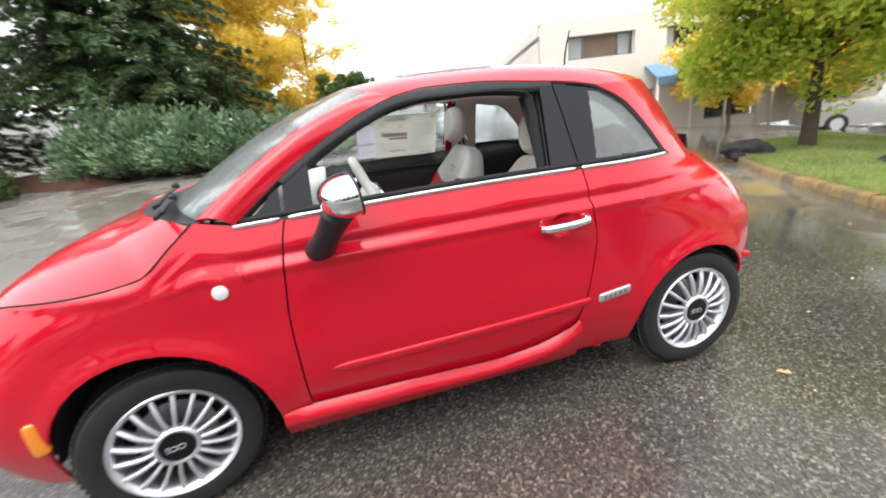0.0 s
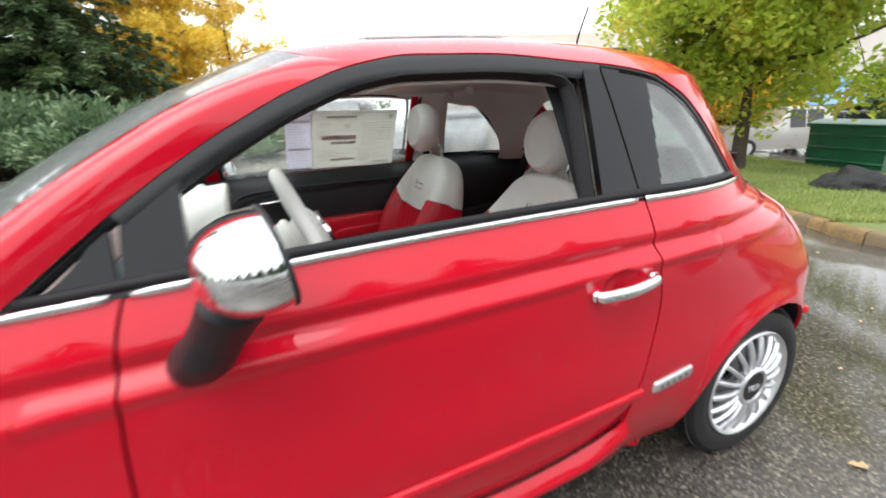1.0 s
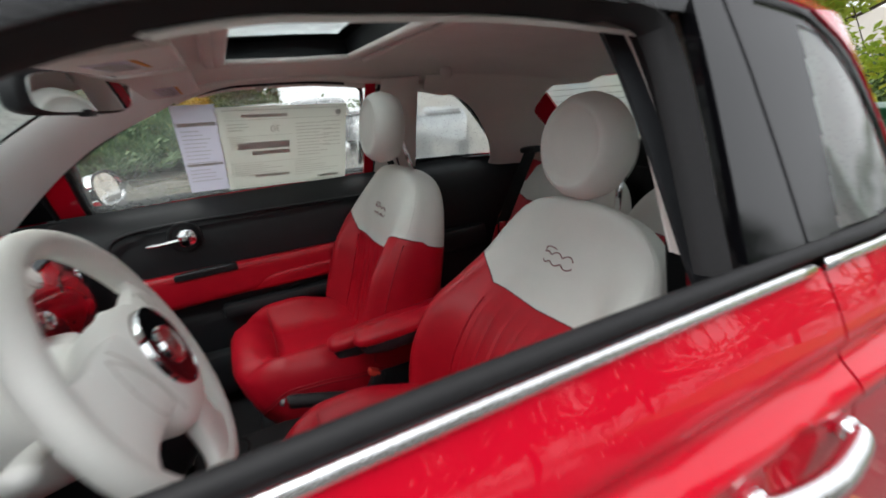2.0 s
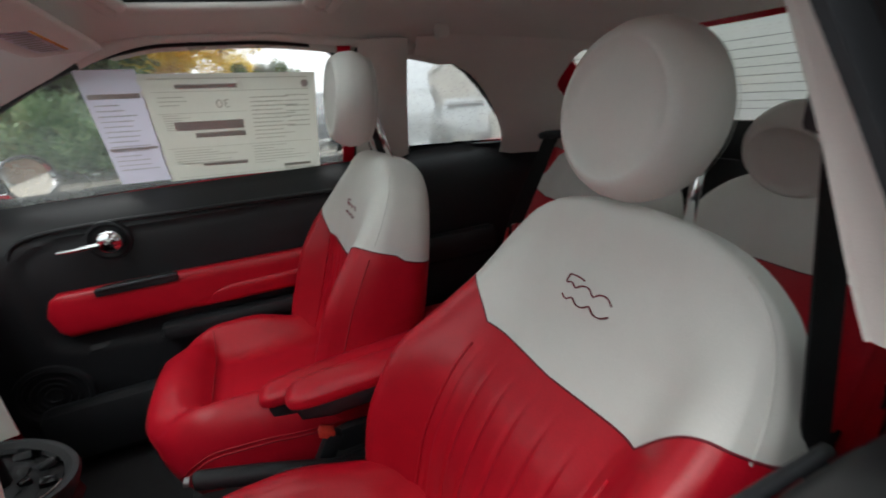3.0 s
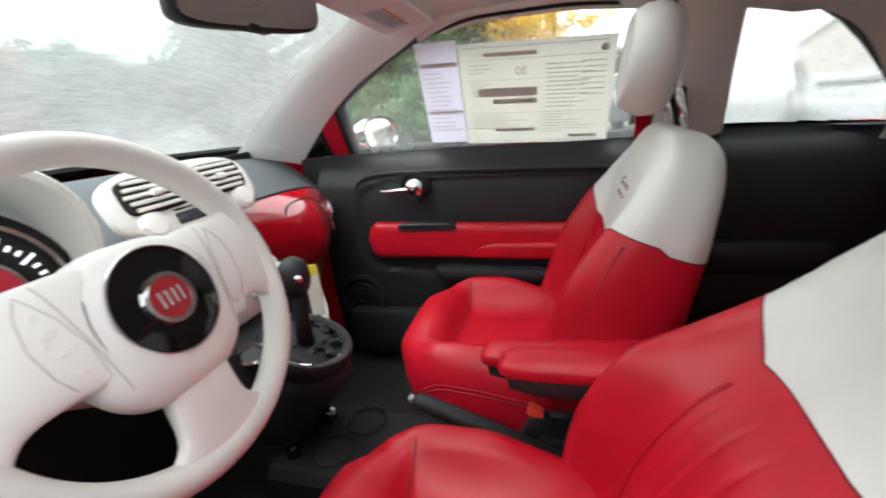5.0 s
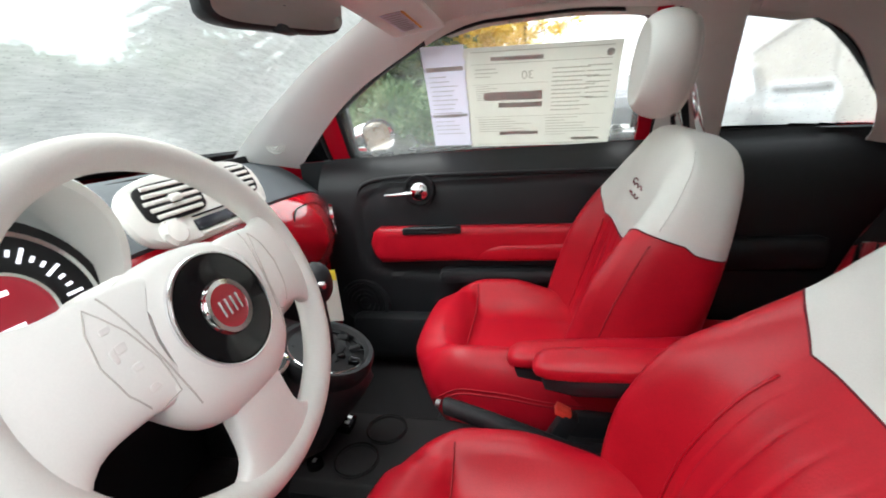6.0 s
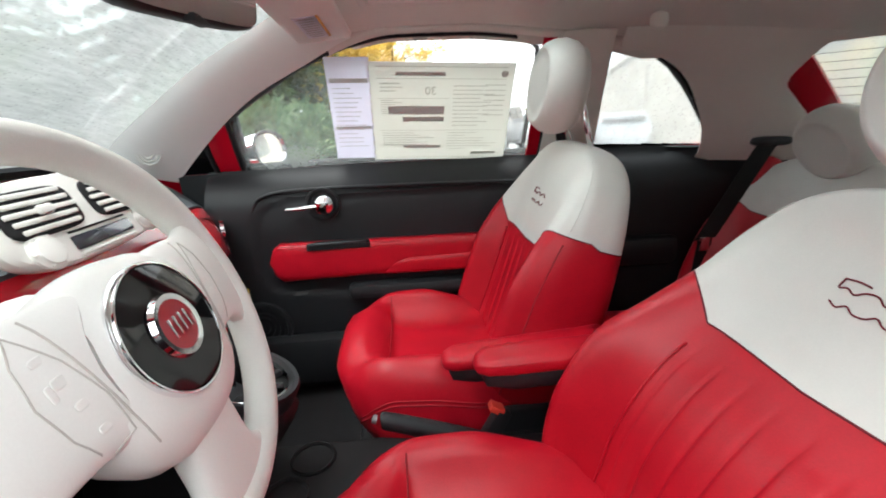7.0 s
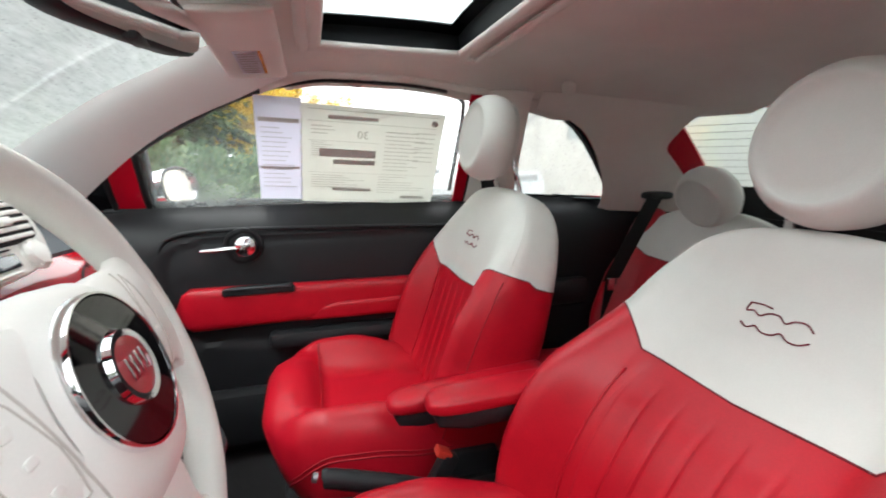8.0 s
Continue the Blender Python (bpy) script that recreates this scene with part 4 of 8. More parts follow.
def greenhouse(s):
    mid = (1.2, 1.15)
    belt = lambda x: belt_z(x, s)
    # bright strip under the windows
    pts = [side(s, x, belt(x) - 0.001) + Vector((0, s * 0.004, 0)) for x in spaced(0.405, 2.170, 60)]
    for a, b in ((0, 5), (6, 43), (44, 60)):
        part("belt_moulding", tube(pts[a:b + 1], 0.0085, 8, flat=0.55, up=(0, s, 0)), WET_CHROME, car, "chrome belt moulding")
    # black rubber above it
    pts = [side(s, x, belt(x) + 0.012, 0.008) for x in spaced(0.43, 2.145, 50)]
    part("belt_seal", tube(pts, 0.011, 8), BLACK_RUBBER, car)
    # wide shelf of the open driver's window
    window_band(s, dlo_line(0.409, 0.575, 12), 0.020, (0.55, 1.08), "pillar_trim", BLACK_GLOSS)
    window_band(s, dlo_line(0.57, 1.655, 44), 0.042, (1.2, 1.15), "door_frame", WET_BLACK)
    inner_frame(s)
    window_band(s, dlo_line(1.66, 1.85, 10) + [(1.91, 1.334), (1.95, 1.309), (1.969, 1.296), (2.02, 1.247), (2.066, 1.194), (2.12, 1.123), (2.166, 1.056)], 0.022, (1.85, 1.12), "quarter_window_frame", BLACK_GLOSS)
    # little fixed triangle ahead of the door and the black mirror panel
    f = flat_panel(s, lambda v: 0.42 + 0.13 * v, lambda v: 0.562, lambda x: belt(x) + 0.006, lambda x: curve(DLO_TOP, x) - 0.008, 0.010)
    part("front_quarter_panel", thick(sheet(f, 6, 8), 0.012), BLACK_GLOSS, car)
    f = flat_panel(s, lambda v: 0.570 + 0.01 * v, lambda v: 0.665 + 0.01 * v, lambda x: belt(x) + 0.006, lambda x: curve(DLO_TOP, x) - 0.02, 0.008)
    part("mirror_panel", thick(sheet(f, 6, 10), 0.02), BLACK_GLOSS, car)
    # door post in gloss black, in two leaves with a joint
    f = flat_panel(s, lambda v: mix_p(1.572, 1.600, v), lambda v: mix_p(1.692, 1.652, v), lambda x: belt(x) + 0.006, lambda x: curve(DLO_TOP, x) - 0.012, 0.006)
    part("door_post", thick(sheet(f, 4, 14), 0.02), BLACK_GLOSS, car)
    f = flat_panel(s, lambda v: mix_p(1.698, 1.658, v), lambda v: mix_p(1.745, 1.715, v), lambda x: belt(x) + 0.006, lambda x: curve(DLO_TOP, x) - 0.012, 0.006)
    part("quarter_post", thick(sheet(f, 4, 14), 0.012), BLACK_GLOSS, car)
    # rear side window
    def qf(u, v):
        x0 = 1.72
        x = mix_p(x0, 2.155, u)
        z = mix_p(belt(x) + 0.004, max(belt(x) + 0.006, curve(DLO_TOP, x) - 0.008), v)
        return side(s, x, z, 0.012)
    g = part("rear_side_window", sheet(qf, 20, 14), QUARTER_GLASS if s > 0 else REAR_GLASS, car, "rain-wet rear side window")
    quarter_border(s)
    if s > 0:
        def wf(u, v):
            x = mix_p(0.66, 1.60, u)
            z = mix_p(belt(x) + 0.004, max(belt(x) + 0.006, curve(DLO_TOP, x) - 0.02), v)
            return Vector((x, s * (half_in(x, z) - 0.022), z))
        g = part("door_window", sheet(wf, 30, 16), GLASS, car, "closed rain-speckled door window")
        g.visible_shadow = False


def side_mirror(s):
    k = Vector((0.765, -0.905, 1.132)) if s < 0 else Vector((0.655, 0.895, 1.085))
    turn = Matrix.Rotation(radians(7 if s < 0 else -10), 4, "Z") @ Matrix.Rotation(radians(-8), 4, "Y")

    def f(u, v):
        a = 2 * math.pi * u
        b = v * math.pi * 0.58
        e = math.sin(b) ** 0.75
        return Vector((-0.088 * math.cos(b) + 0.015, s * 0.118 * power(math.cos(a), 0.85) * e, 0.066 * power(math.sin(a), 0.85) * e))
    bm = sheet(f, 32, [0.02] + spaced(0.1, 1, 14), loop_u=True)
    bmesh.ops.transform(bm, matrix=Matrix.Translation(k) @ turn, verts=bm.verts)
    m = part("side_mirror", thick(bm, 0.006), CHROME, car, "chrome-capped side mirror")
    g = sheet(lambda u, v: Vector((0.030, s * 0.108 * power(math.cos(2 * math.pi * u), 0.85) * v, 0.056 * power(math.sin(2 * math.pi * u), 0.85) * v)), 32, [0.02, 0.5, 1], loop_u=True)
    bmesh.ops.transform(g, matrix=Matrix.Translation(k) @ turn, verts=g.verts)
    part("mirror_glass", thick(g, 0.003), MIRROR, m)
    rim = [Vector((0.036, s * 0.1135 * power(math.cos(a), 0.85), 0.0630 * power(math.sin(a), 0.85))) for a in (2 * math.pi * i / 40 for i in range(40))]
    bm = tube(rim, 0.0045, 8, closed=True)
    bmesh.ops.transform(bm, matrix=Matrix.Translation(k) @ turn, verts=bm.verts)
    part("mirror_rim", bm, BLACK_PLASTIC, m)
    arm = smooth_path([k + Vector((-0.02, 0, -0.05)), k + Vector((-0.05, -s * 0.03, -0.10)), k + Vector((-0.08, -s * 0.06, -0.148)), k + Vector((-0.095, -s * 0.105, -0.178))], 6)
    part("mirror_foot", tube(arm, lambda t: 0.060 - 0.010 * math.sin(math.pi * t), 16, flat=0.75), BLACK_PLASTIC, m)


def wheel(x, s):
    y = s * 0.752
    grow = 1.045 if x < 1 else 1.01
    turn = Matrix.Rotation(radians(13), 4, "Z") if x < 1 else Matrix.Identity(4)
    m = Matrix.Translation((x, y, 0.292 * grow)) @ turn @ look((0, 0, 0), (0, -s, 0)) @ Matrix.Diagonal((grow, grow, 1, 1))
    tyre_p = [(0.195, -0.19), (0.24, -0.195), (0.275, -0.185), (0.288, -0.165), (0.292, -0.13), (0.293, -0.10), (0.292, -0.06), (0.288, -0.025), (0.275, -0.004), (0.245, 0.006), (0.212, 0.0), (0.197, -0.012)]
    w = part("wheel", lathe([(0.197, -0.18), (0.202, -0.17), (0.19, -0.15), (0.185, -0.05), (0.186, -0.02), (0.200, -0.008), (0.207, 0.0), (0.203, 0.006), (0.192, 0.0), (0.178, -0.028), (0.178, -0.15)], m, 64), ALLOY, car, "multi-spoke silver alloy wheel")
    part("tyre", lathe(tyre_p, m, 64), TYRE_RUBBER, w)
    treads = bmesh.new()
    for i in range(72):
        a = 2 * math.pi * i / 72
        for h in (-0.045, -0.145):
            box((0.2935 * math.cos(a), 0.2935 * math.sin(a), h), (0.006, 0.016, 0.05), 0, Matrix.Rotation(a, 4, "Z") @ Matrix.Rotation(0.5 if h > -0.1 else -0.5, 4, "X"), treads)
    bmesh.ops.transform(treads, matrix=m, verts=treads.verts)
    tagged(part("tread", treads, TYRE_RUBBER, w), kind="stuff")
    spoke = bmesh.new()

    def sp(u, v):
        a = 2 * math.pi * v
        r = mix_p(0.05, 0.194, u)
        wd = mix_p(0.0062, 0.0088, u)
        h = mix_p(0.010, -0.004, u) + 0.014 * math.sin(math.pi * u)
        return Vector((r, wd * power(math.cos(a), 0.6), h - 0.016 + 0.016 * power(math.sin(a), 0.6)))
    sheet(sp, 10, 8, spoke, loop_v=True)
    me = None
    for i in range(18):
        if me is None:
            ob = part("spoke", spoke, ALLOY, w)
            me = ob.data
        else:
            ob = new("spoke", me)
            ob.parent = w
        ob.matrix_local = m @ Matrix.Rotation(2 * math.pi * i / 18, 4, "Z")
    part("hub", lathe([(0.075, -0.01), (0.074, 0.012), (0.066, 0.020), (0.058, 0.018), (0.055, 0.012)], m, 40), ALLOY, w)
    cap = part("hub_cap", lathe([(0.056, 0.008), (0.054, 0.017), (0.0, 0.020)], m, 40), BLACK_GLOSS, w, "black hub cap with a pale emblem")
    bm = bmesh.new()
    for cx, r in ((-0.012, 0.0115), (0.012, 0.0115)):
        tube([m @ Vector((cx + r * math.cos(a), r * 0.8 * math.sin(a), 0.021)) for a in (2 * math.pi * i / 20 for i in range(20))], 0.0014, 6, bm, closed=True)
    tube([m @ Vector(p) for p in ((-0.022, 0.010, 0.021), (-0.034, 0.010, 0.021), (-0.034, 0.001, 0.021), (-0.026, -0.001, 0.021), (-0.026, -0.009, 0.021), (-0.036, -0.009, 0.021))], 0.0014, 6, bm)
    part("cap_emblem", bm, ALLOY, w)
    part("brake_disc", lathe([(0.03, -0.09), (0.128, -0.09), (0.128, -0.075), (0.03, -0.075)], m, 40), STEEL, w)
    part("barrel_back", lathe([(0.03, -0.15), (0.186, -0.15), (0.186, -0.145), (0.03, -0.145)], m, 40), DARK, w)


def wheel_well(c, r, s):
    def f(u, v):
        a = math.pi * mix_p(0.14, 1.0, u)
        return Vector((c[0] + (r + 0.012) * math.cos(a), s * mix_p(0.44, 0.735, v), c[1] + (r + 0.012) * math.sin(a)))
    part("wheel_arch_liner", thick(sheet(f, 24, 2), 0.006), DARK, car)
    part("wheel_arch_liner_back", thick(sheet(lambda u, v: Vector((c[0] + (r + 0.015) * (2 * u - 1), s * 0.44, mix_p(0.27, c[1] + r, v))), 1, 1), 0.006), DARK, car)


for s in (-1, 1):
    fender(s)
    door(s)
    rubbing_end(s)
    bonnet_gap(s)
    sill(s)
    quarter(s)
    tail_upper(s)
    greenhouse(s)
    side_mirror(s)
    for x in (0.028, 2.30):
        wheel(x, s)
    wheel_well(*FRONT_ARCH, s)
    wheel_well(*REAR_ARCH, s)
tail_frame()
roof()
headliner()
windscreen()
bonnet()
nose()
part("underbody", box((1.05, 0, 0.235), (3.3, 1.0, 0.05), 0.02), DARK, car)

# ---- inside the car: linings and panels ----


def inner_y(x, z):
    """Half the inner width of the doors' linings."""
    y = curve([(0.3, 0.63), (0.45, 0.625), (0.6, 0.612), (0.85, 0.605), (0.93, 0.612), (0.975, 0.632), (1.005, 0.662), (1.03, 0.690), (1.05, 0.695)], z)
    return min(y, half(x, min(1.04, max(0.5, z))) - 0.03)


def door_lining(s):
    # black lining with a raised shoulder and a sunk field
    def f(u, v):
        x, z = mix_p(0.555, 1.63, u), mix_p(0.30, 1.035, v)
        y = inner_y(x, z)
        e = (abs(x - 1.16) / 0.47) ** 6 + (abs(z - 0.80) / 0.158) ** 6
        y += 0.010 / (1 + math.exp(40 * (e - 1) / max(1, e)))
        return Vector((x, s * y, z))
    d = part("door_lining", thick(sheet(f, 70, 60), 0.012), BLACK_PLASTIC, car, "black moulded door lining")
    part("door_ledge", thick(sheet(lambda u, v: Vector((mix_p(0.6, 1.63, u), s * mix_p(inner_y(mix_p(0.6, 1.63, u), 1.035), half(mix_p(0.6, 1.63, u), 1.045) - 0.02, v), 1.035 + (0.012 if s < 0 else -0.004) * math.sin(math.pi * v))), 30, 5), 0.008), BLACK_PLASTIC, d)
    crease = smooth_path([(0.690, s * 0.6035, 0.70), (0.676, s * 0.6035, 0.82), (0.690, s * 0.6035, 0.925), (0.732, s * 0.606, 0.970), (0.86, s * 0.608, 0.982), (1.10, s * 0.608, 0.980), (1.40, s * 0.608, 0.974), (1.61, s * 0.606, 0.968)], 8)
    part("lining_crease", tube(crease, 0.0055, 8), BLACK_PLASTIC, d)
    # armrest pad in red leather: long upper roll, lower fold, black pull pocket
    def pad(u, v):
        a = 2 * math.pi * v
        x = mix_p(0.715, 1.56, u)
        k = min(1, u * 20) ** 0.42
        zc = 0.762 + 0.004 * u
        z = zc + (0.062 - 0.012 * u) * power(math.sin(a), 0.55) * k
        y = inner_y(x, zc) - 0.004 - 0.030 * power(max(0, math.cos(a)), 0.5) * k
        return Vector((x, s * y, z))
    part("armrest_pad", sheet(pad, 40, 28, loop_v=True), RED_LEATHER, d, "padded red leather armrest")
    def fold(u, v):
        a = 2 * math.pi * v
        x = mix_p(1.045, 1.58, u)
        k = min(1, (u * 5)) ** 0.5
        z = 0.707 + (0.026 + 0.004 * u) * (1 + power(math.sin(a), 0.6)) * (0.25 + 0.75 * k)
        return Vector((x, s * (inner_y(x, 0.72) - 0.020 - 0.022 * power(max(0, math.cos(a)), 0.5) * k), z))
    part("armrest_fold", sheet(fold, 30, 24, loop_v=True), RED_LEATHER, d)
    part("pull_pocket", box((0.935, s * 0.592, 0.811), (0.190, 0.050, 0.020), 0.004), BLACK_PLASTIC, d)
    part("pull_pocket_floor", box((0.935, s * 0.586, 0.8205), (0.160, 0.030, 0.003), 0.001), DARK, d)
    part("pull_pocket_lip", tube([(0.848, s * 0.567, 0.8215), (1.022, s * 0.567, 0.8225)], 0.004, 8), GREY_DASH, d)
    part("lower_pocket", box((1.25, s * 0.590, 0.655), (0.60, 0.06, 0.05), 0.018), BLACK_PLASTIC, d)
    part("map_pocket", box((0.98, s * 0.585, 0.43), (0.72, 0.075, 0.17), 0.03), BLACK_PLASTIC, d)
    # chrome release lever
    lever = tube(smooth_path([(0.905, s * 0.575, 0.936), (0.86, s * 0.570, 0.934), (0.825, s * 0.576, 0.931), (0.795, s * 0.584, 0.930)], 5), lambda t: 0.0125 - 0.003 * t, 10, flat=0.6)
    part("lever_cup", lathe([(0.052, -0.004), (0.050, 0.006), (0.044, 0.007), (0.036, 0.0), (0.0, -0.002)], look((0.900, s * 0.604, 0.936), (0.900, s * 2, 0.936)), 32), BLACK_PLASTIC, d, "round black cup behind the release lever")
    part("door_lever", lever, CHROME, d, "chrome door release lever")
    part("lever_boss", blob((0.908, s * 0.578, 0.937), (0.030, 0.020, 0.029), 0.9, 0.9), CHROME, d)
    # loudspeaker low at the front
    m = look((0.665, s * 0.606, 0.545), (0.665, s * 1.6, 0.545))
    sp = part("loudspeaker", lathe([(0.092, 0), (0.088, 0.016), (0.078, 0.018), (0.074, 0.010), (0.03, 0.006), (0.0, 0.010)], m, 36), BLACK_PLASTIC, d)
    for r in (0.02, 0.036, 0.052, 0.068):
        part("grille_ring", lathe([(r - 0.002, 0.008), (r, 0.0125), (r + 0.002, 0.008)], m, 30), BLACK_PLASTIC, sp)


def rear_lining(s):
    def f(u, v):
        x, z = mix_p(1.64, 2.42, u), mix_p(0.30, 1.045, v)
        y = min(inner_y(1.5, z), half(x, min(1.045, max(z, 0.75))) - 0.035)
        return Vector((x, s * y, z))
    d = part("rear_side_lining", thick(sheet(f, 24, 40), 0.01), BLACK_PLASTIC, car, "black rear side lining")
    part("side_pocket", box((1.86, s * 0.585, 0.72), (0.34, 0.05, 0.10), 0.03), BLACK_PLASTIC, d)


def pillar_covers(s):
    # door post cover
    def f(u, v):
        z = mix_p(1.0 if s > 0 else 1.072, 1.372, v)
        x = mix_p(mix_p(1.585, 1.600, v), mix_p(1.765, 1.735, v), u)
        deep = 0.040 if s > 0 else mix_p(0.085, 0.060, v)
        return Vector((x, s * (half_in(x, z) - deep - 0.016 * math.sin(math.pi * u)), z))
    c = part("door_post_cover", thick(sheet(f, 12, 20), 0.006), HEADLINER, car, "beige door post cover")
    part("upper_belt_anchor", box(f(0.22 if s > 0 else 0.5, 0.40) - Vector((0, s * 0.018, 0)), (0.05, 0.022, 0.04), 0.008), BLACK_PLASTIC, c)
    part("front_seat_belt", thick(sheet(lambda u, v: mix_p(f(0.22 if s > 0 else 0.5, 0.40) - Vector((0, s * (0.03 if s > 0 else 0.012), 0.01)), Vector((1.74, s * 0.60, 0.42)), v) + Vector((0.045 * (u - 0.5), 0, 0)), 2, 8), 0.002), BLACK_RUBBER, c)
    k = lambda u, v: mix_p(Vector((1.572 + 0.022 * v, s * (half(1.58, mix_p(1.05, 1.37, v)) - 0.035), mix_p(1.05, 1.37, v))), f(0.06, mix_p(0.13, 1.0, v)), u) if s > 0 else Vector((mix_p(1.572, 1.578, u) + 0.022 * v, s * mix_p(half(1.58, mix_p(1.05, 1.37, v)) - 0.035, half_in(1.58, mix_p(1.05, 1.37, v)) - 0.040, u), mix_p(1.05, 1.37, v)))
    part("post_seal", thick(sheet(k, 3, 12), 0.004), DARK, car)
    if s < 0:
        # the cover turns outwards to meet the seal
        back = lambda u, v: mix_p(f(0.0, v), k(1.0, (mix_p(1.072, 1.372, v) - 1.05) / 0.32), u)
        part("post_cover_return", thick(sheet(back, 3, 14), 0.004), HEADLINER, c)
    if s < 0:
        JAMB = BLACK_PLASTIC
    else:
        JAMB = RED_PAINT
    # door frame seen beside the window
    q = lambda u, v: Vector((mix_p(1.545, 1.580, u), s * (half_in(1.56, mix_p(1.03, 1.36, v)) - 0.034), mix_p(1.03, 1.36, v)))
    part("door_jamb", thick(sheet(q, 2, 10), 0.006), JAMB, car)
    q = lambda u, v: Vector((mix_p(0.585, 0.655, u), s * (half_in(0.62, mix_p(1.03, curve(DLO_TOP, 0.62) - 0.035, v)) - 0.034), mix_p(1.03, mix_p(curve(DLO_TOP, 0.585) - 0.03, curve(DLO_TOP, 0.655) - 0.045, u), v)))
    m = part("mirror_corner_cover", thick(sheet(q, 3, 8), 0.006), JAMB, car)
    for u in (-0.06, 1.04):
        part("corner_seal", tube([q(u, v) - Vector((0, s * 0.005, 0)) for v in spaced(0, 1, 6)], 0.0085, 8), BLACK_RUBBER, m)
    q = lambda u, v: Vector((mix_p(0.47, 0.60, u), s * (0.672 + 0.012 * u), mix_p(0.93, 1.036, v)))
    part("corner_trim", thick(sheet(q, 3, 4), 0.008), BLACK_PLASTIC, car)
    # rear pillar cover, from the quarter window round to the tailgate
    edge = [(1.03, 2.100), (1.10, 2.075), (1.18, 2.028), (1.26, 1.958), (1.31, 1.868), (1.33, 1.79)]

    def g(u, v):
        z = mix_p(1.0, 1.375, v)
        x0 = curve(edge, z) if z < 1.33 else 1.76
        a = curve(TAIL, z) - 1.8
        th0 = math.asin(max(-0.3, min(1, (x0 - 1.8) / a)))
        th1 = math.acos(min(1, curve([(1.0, 0.56), (1.2, 0.55), (1.27, 0.50), (1.33, 0.42), (1.375, 0.30)], z) / max(0.4, half_in(1.8, z)))) + 0.12
        th = mix_p(th0, max(th1, th0 + 0.1), u)
        x = tail_x(th, z)
        k = 0.046 + 0.012 * math.sin(math.pi * u)
        return Vector((x - 0.03 * u, s * max(0.3, half_in(x, z) - k), z))
    part("rear_pillar_cover", thick(sheet(g, 18, 26), 0.006), HEADLINER, car, "beige rear pillar cover")
    # band over the side windows
    def h(u, v):
        x = mix_p(0.98, 1.80, u)
        z0 = curve(DLO_TOP, x) - trim_drop(x, s) - 0.050 - 0.012 * max(0, (x - 1.6) / 0.2)
        r = roof_point(x, s * 0.93, 0.05, 0.035)
        a = Vector((x, s * (half_in(x, z0) - 0.036), z0))
        return mix_p(a, Vector((x, r.y, r.z)), v) + Vector((0, -s * 0.012 * math.sin(math.pi * v), 0))
    part("roof_side_lining", thick(sheet(h, 36, 8), 0.006), HEADLINER, car)


def floor_and_firewall():
    part("floor_carpet", thick(sheet(lambda u, v: Vector((mix_p(0.25, 2.5, u), mix_p(-0.64, 0.64, v), 0.295 + 0.06 * max(0, 1 - abs(mix_p(-0.64, 0.64, v)) / 0.13) + 0.25 * max(0, (0.55 - mix_p(0.25, 2.5, u)) / 0.3) ** 2)), 30, 24), 0.01), CARPET, car, "black floor carpet")
    part("firewall", thick(sheet(lambda u, v: Vector((0.30 + 0.03 * v, mix_p(-0.66, 0.66, u), mix_p(0.28, 1.08, v))), 4, 4), 0.01), DARK, car)
    part("tailgate_trim", thick(sheet(lambda u, v: Vector((2.50 - 0.03 * (2 * u - 1) ** 2 - 0.045 * v, mix_p(-0.50, 0.50, u), mix_p(0.80, 1.092, v))), 16, 6), 0.01), BLACK_PLASTIC, car)
    part("boot_wall", thick(sheet(lambda u, v: Vector((2.46 - 0.05 * v, mix_p(-0.56, 0.56, u), mix_p(0.28, 1.0, v))), 4, 4), 0.01), DARK, car)


# ---- dashboard ----
def fascia_x(y):
    return 0.655 - 0.25 * y * y


FASCIA_TOP = [(-0.66, 0.95), (-0.45, 0.99), (0.0, 1.0), (0.25, 0.992), (0.5, 0.965), (0.62, 0.925)]
FASCIA_LOW = [(-0.66, 0.84), (-0.45, 0.84), (0.0, 0.885), (0.2, 0.845), (0.32, 0.78), (0.5, 0.735), (0.62, 0.785)]


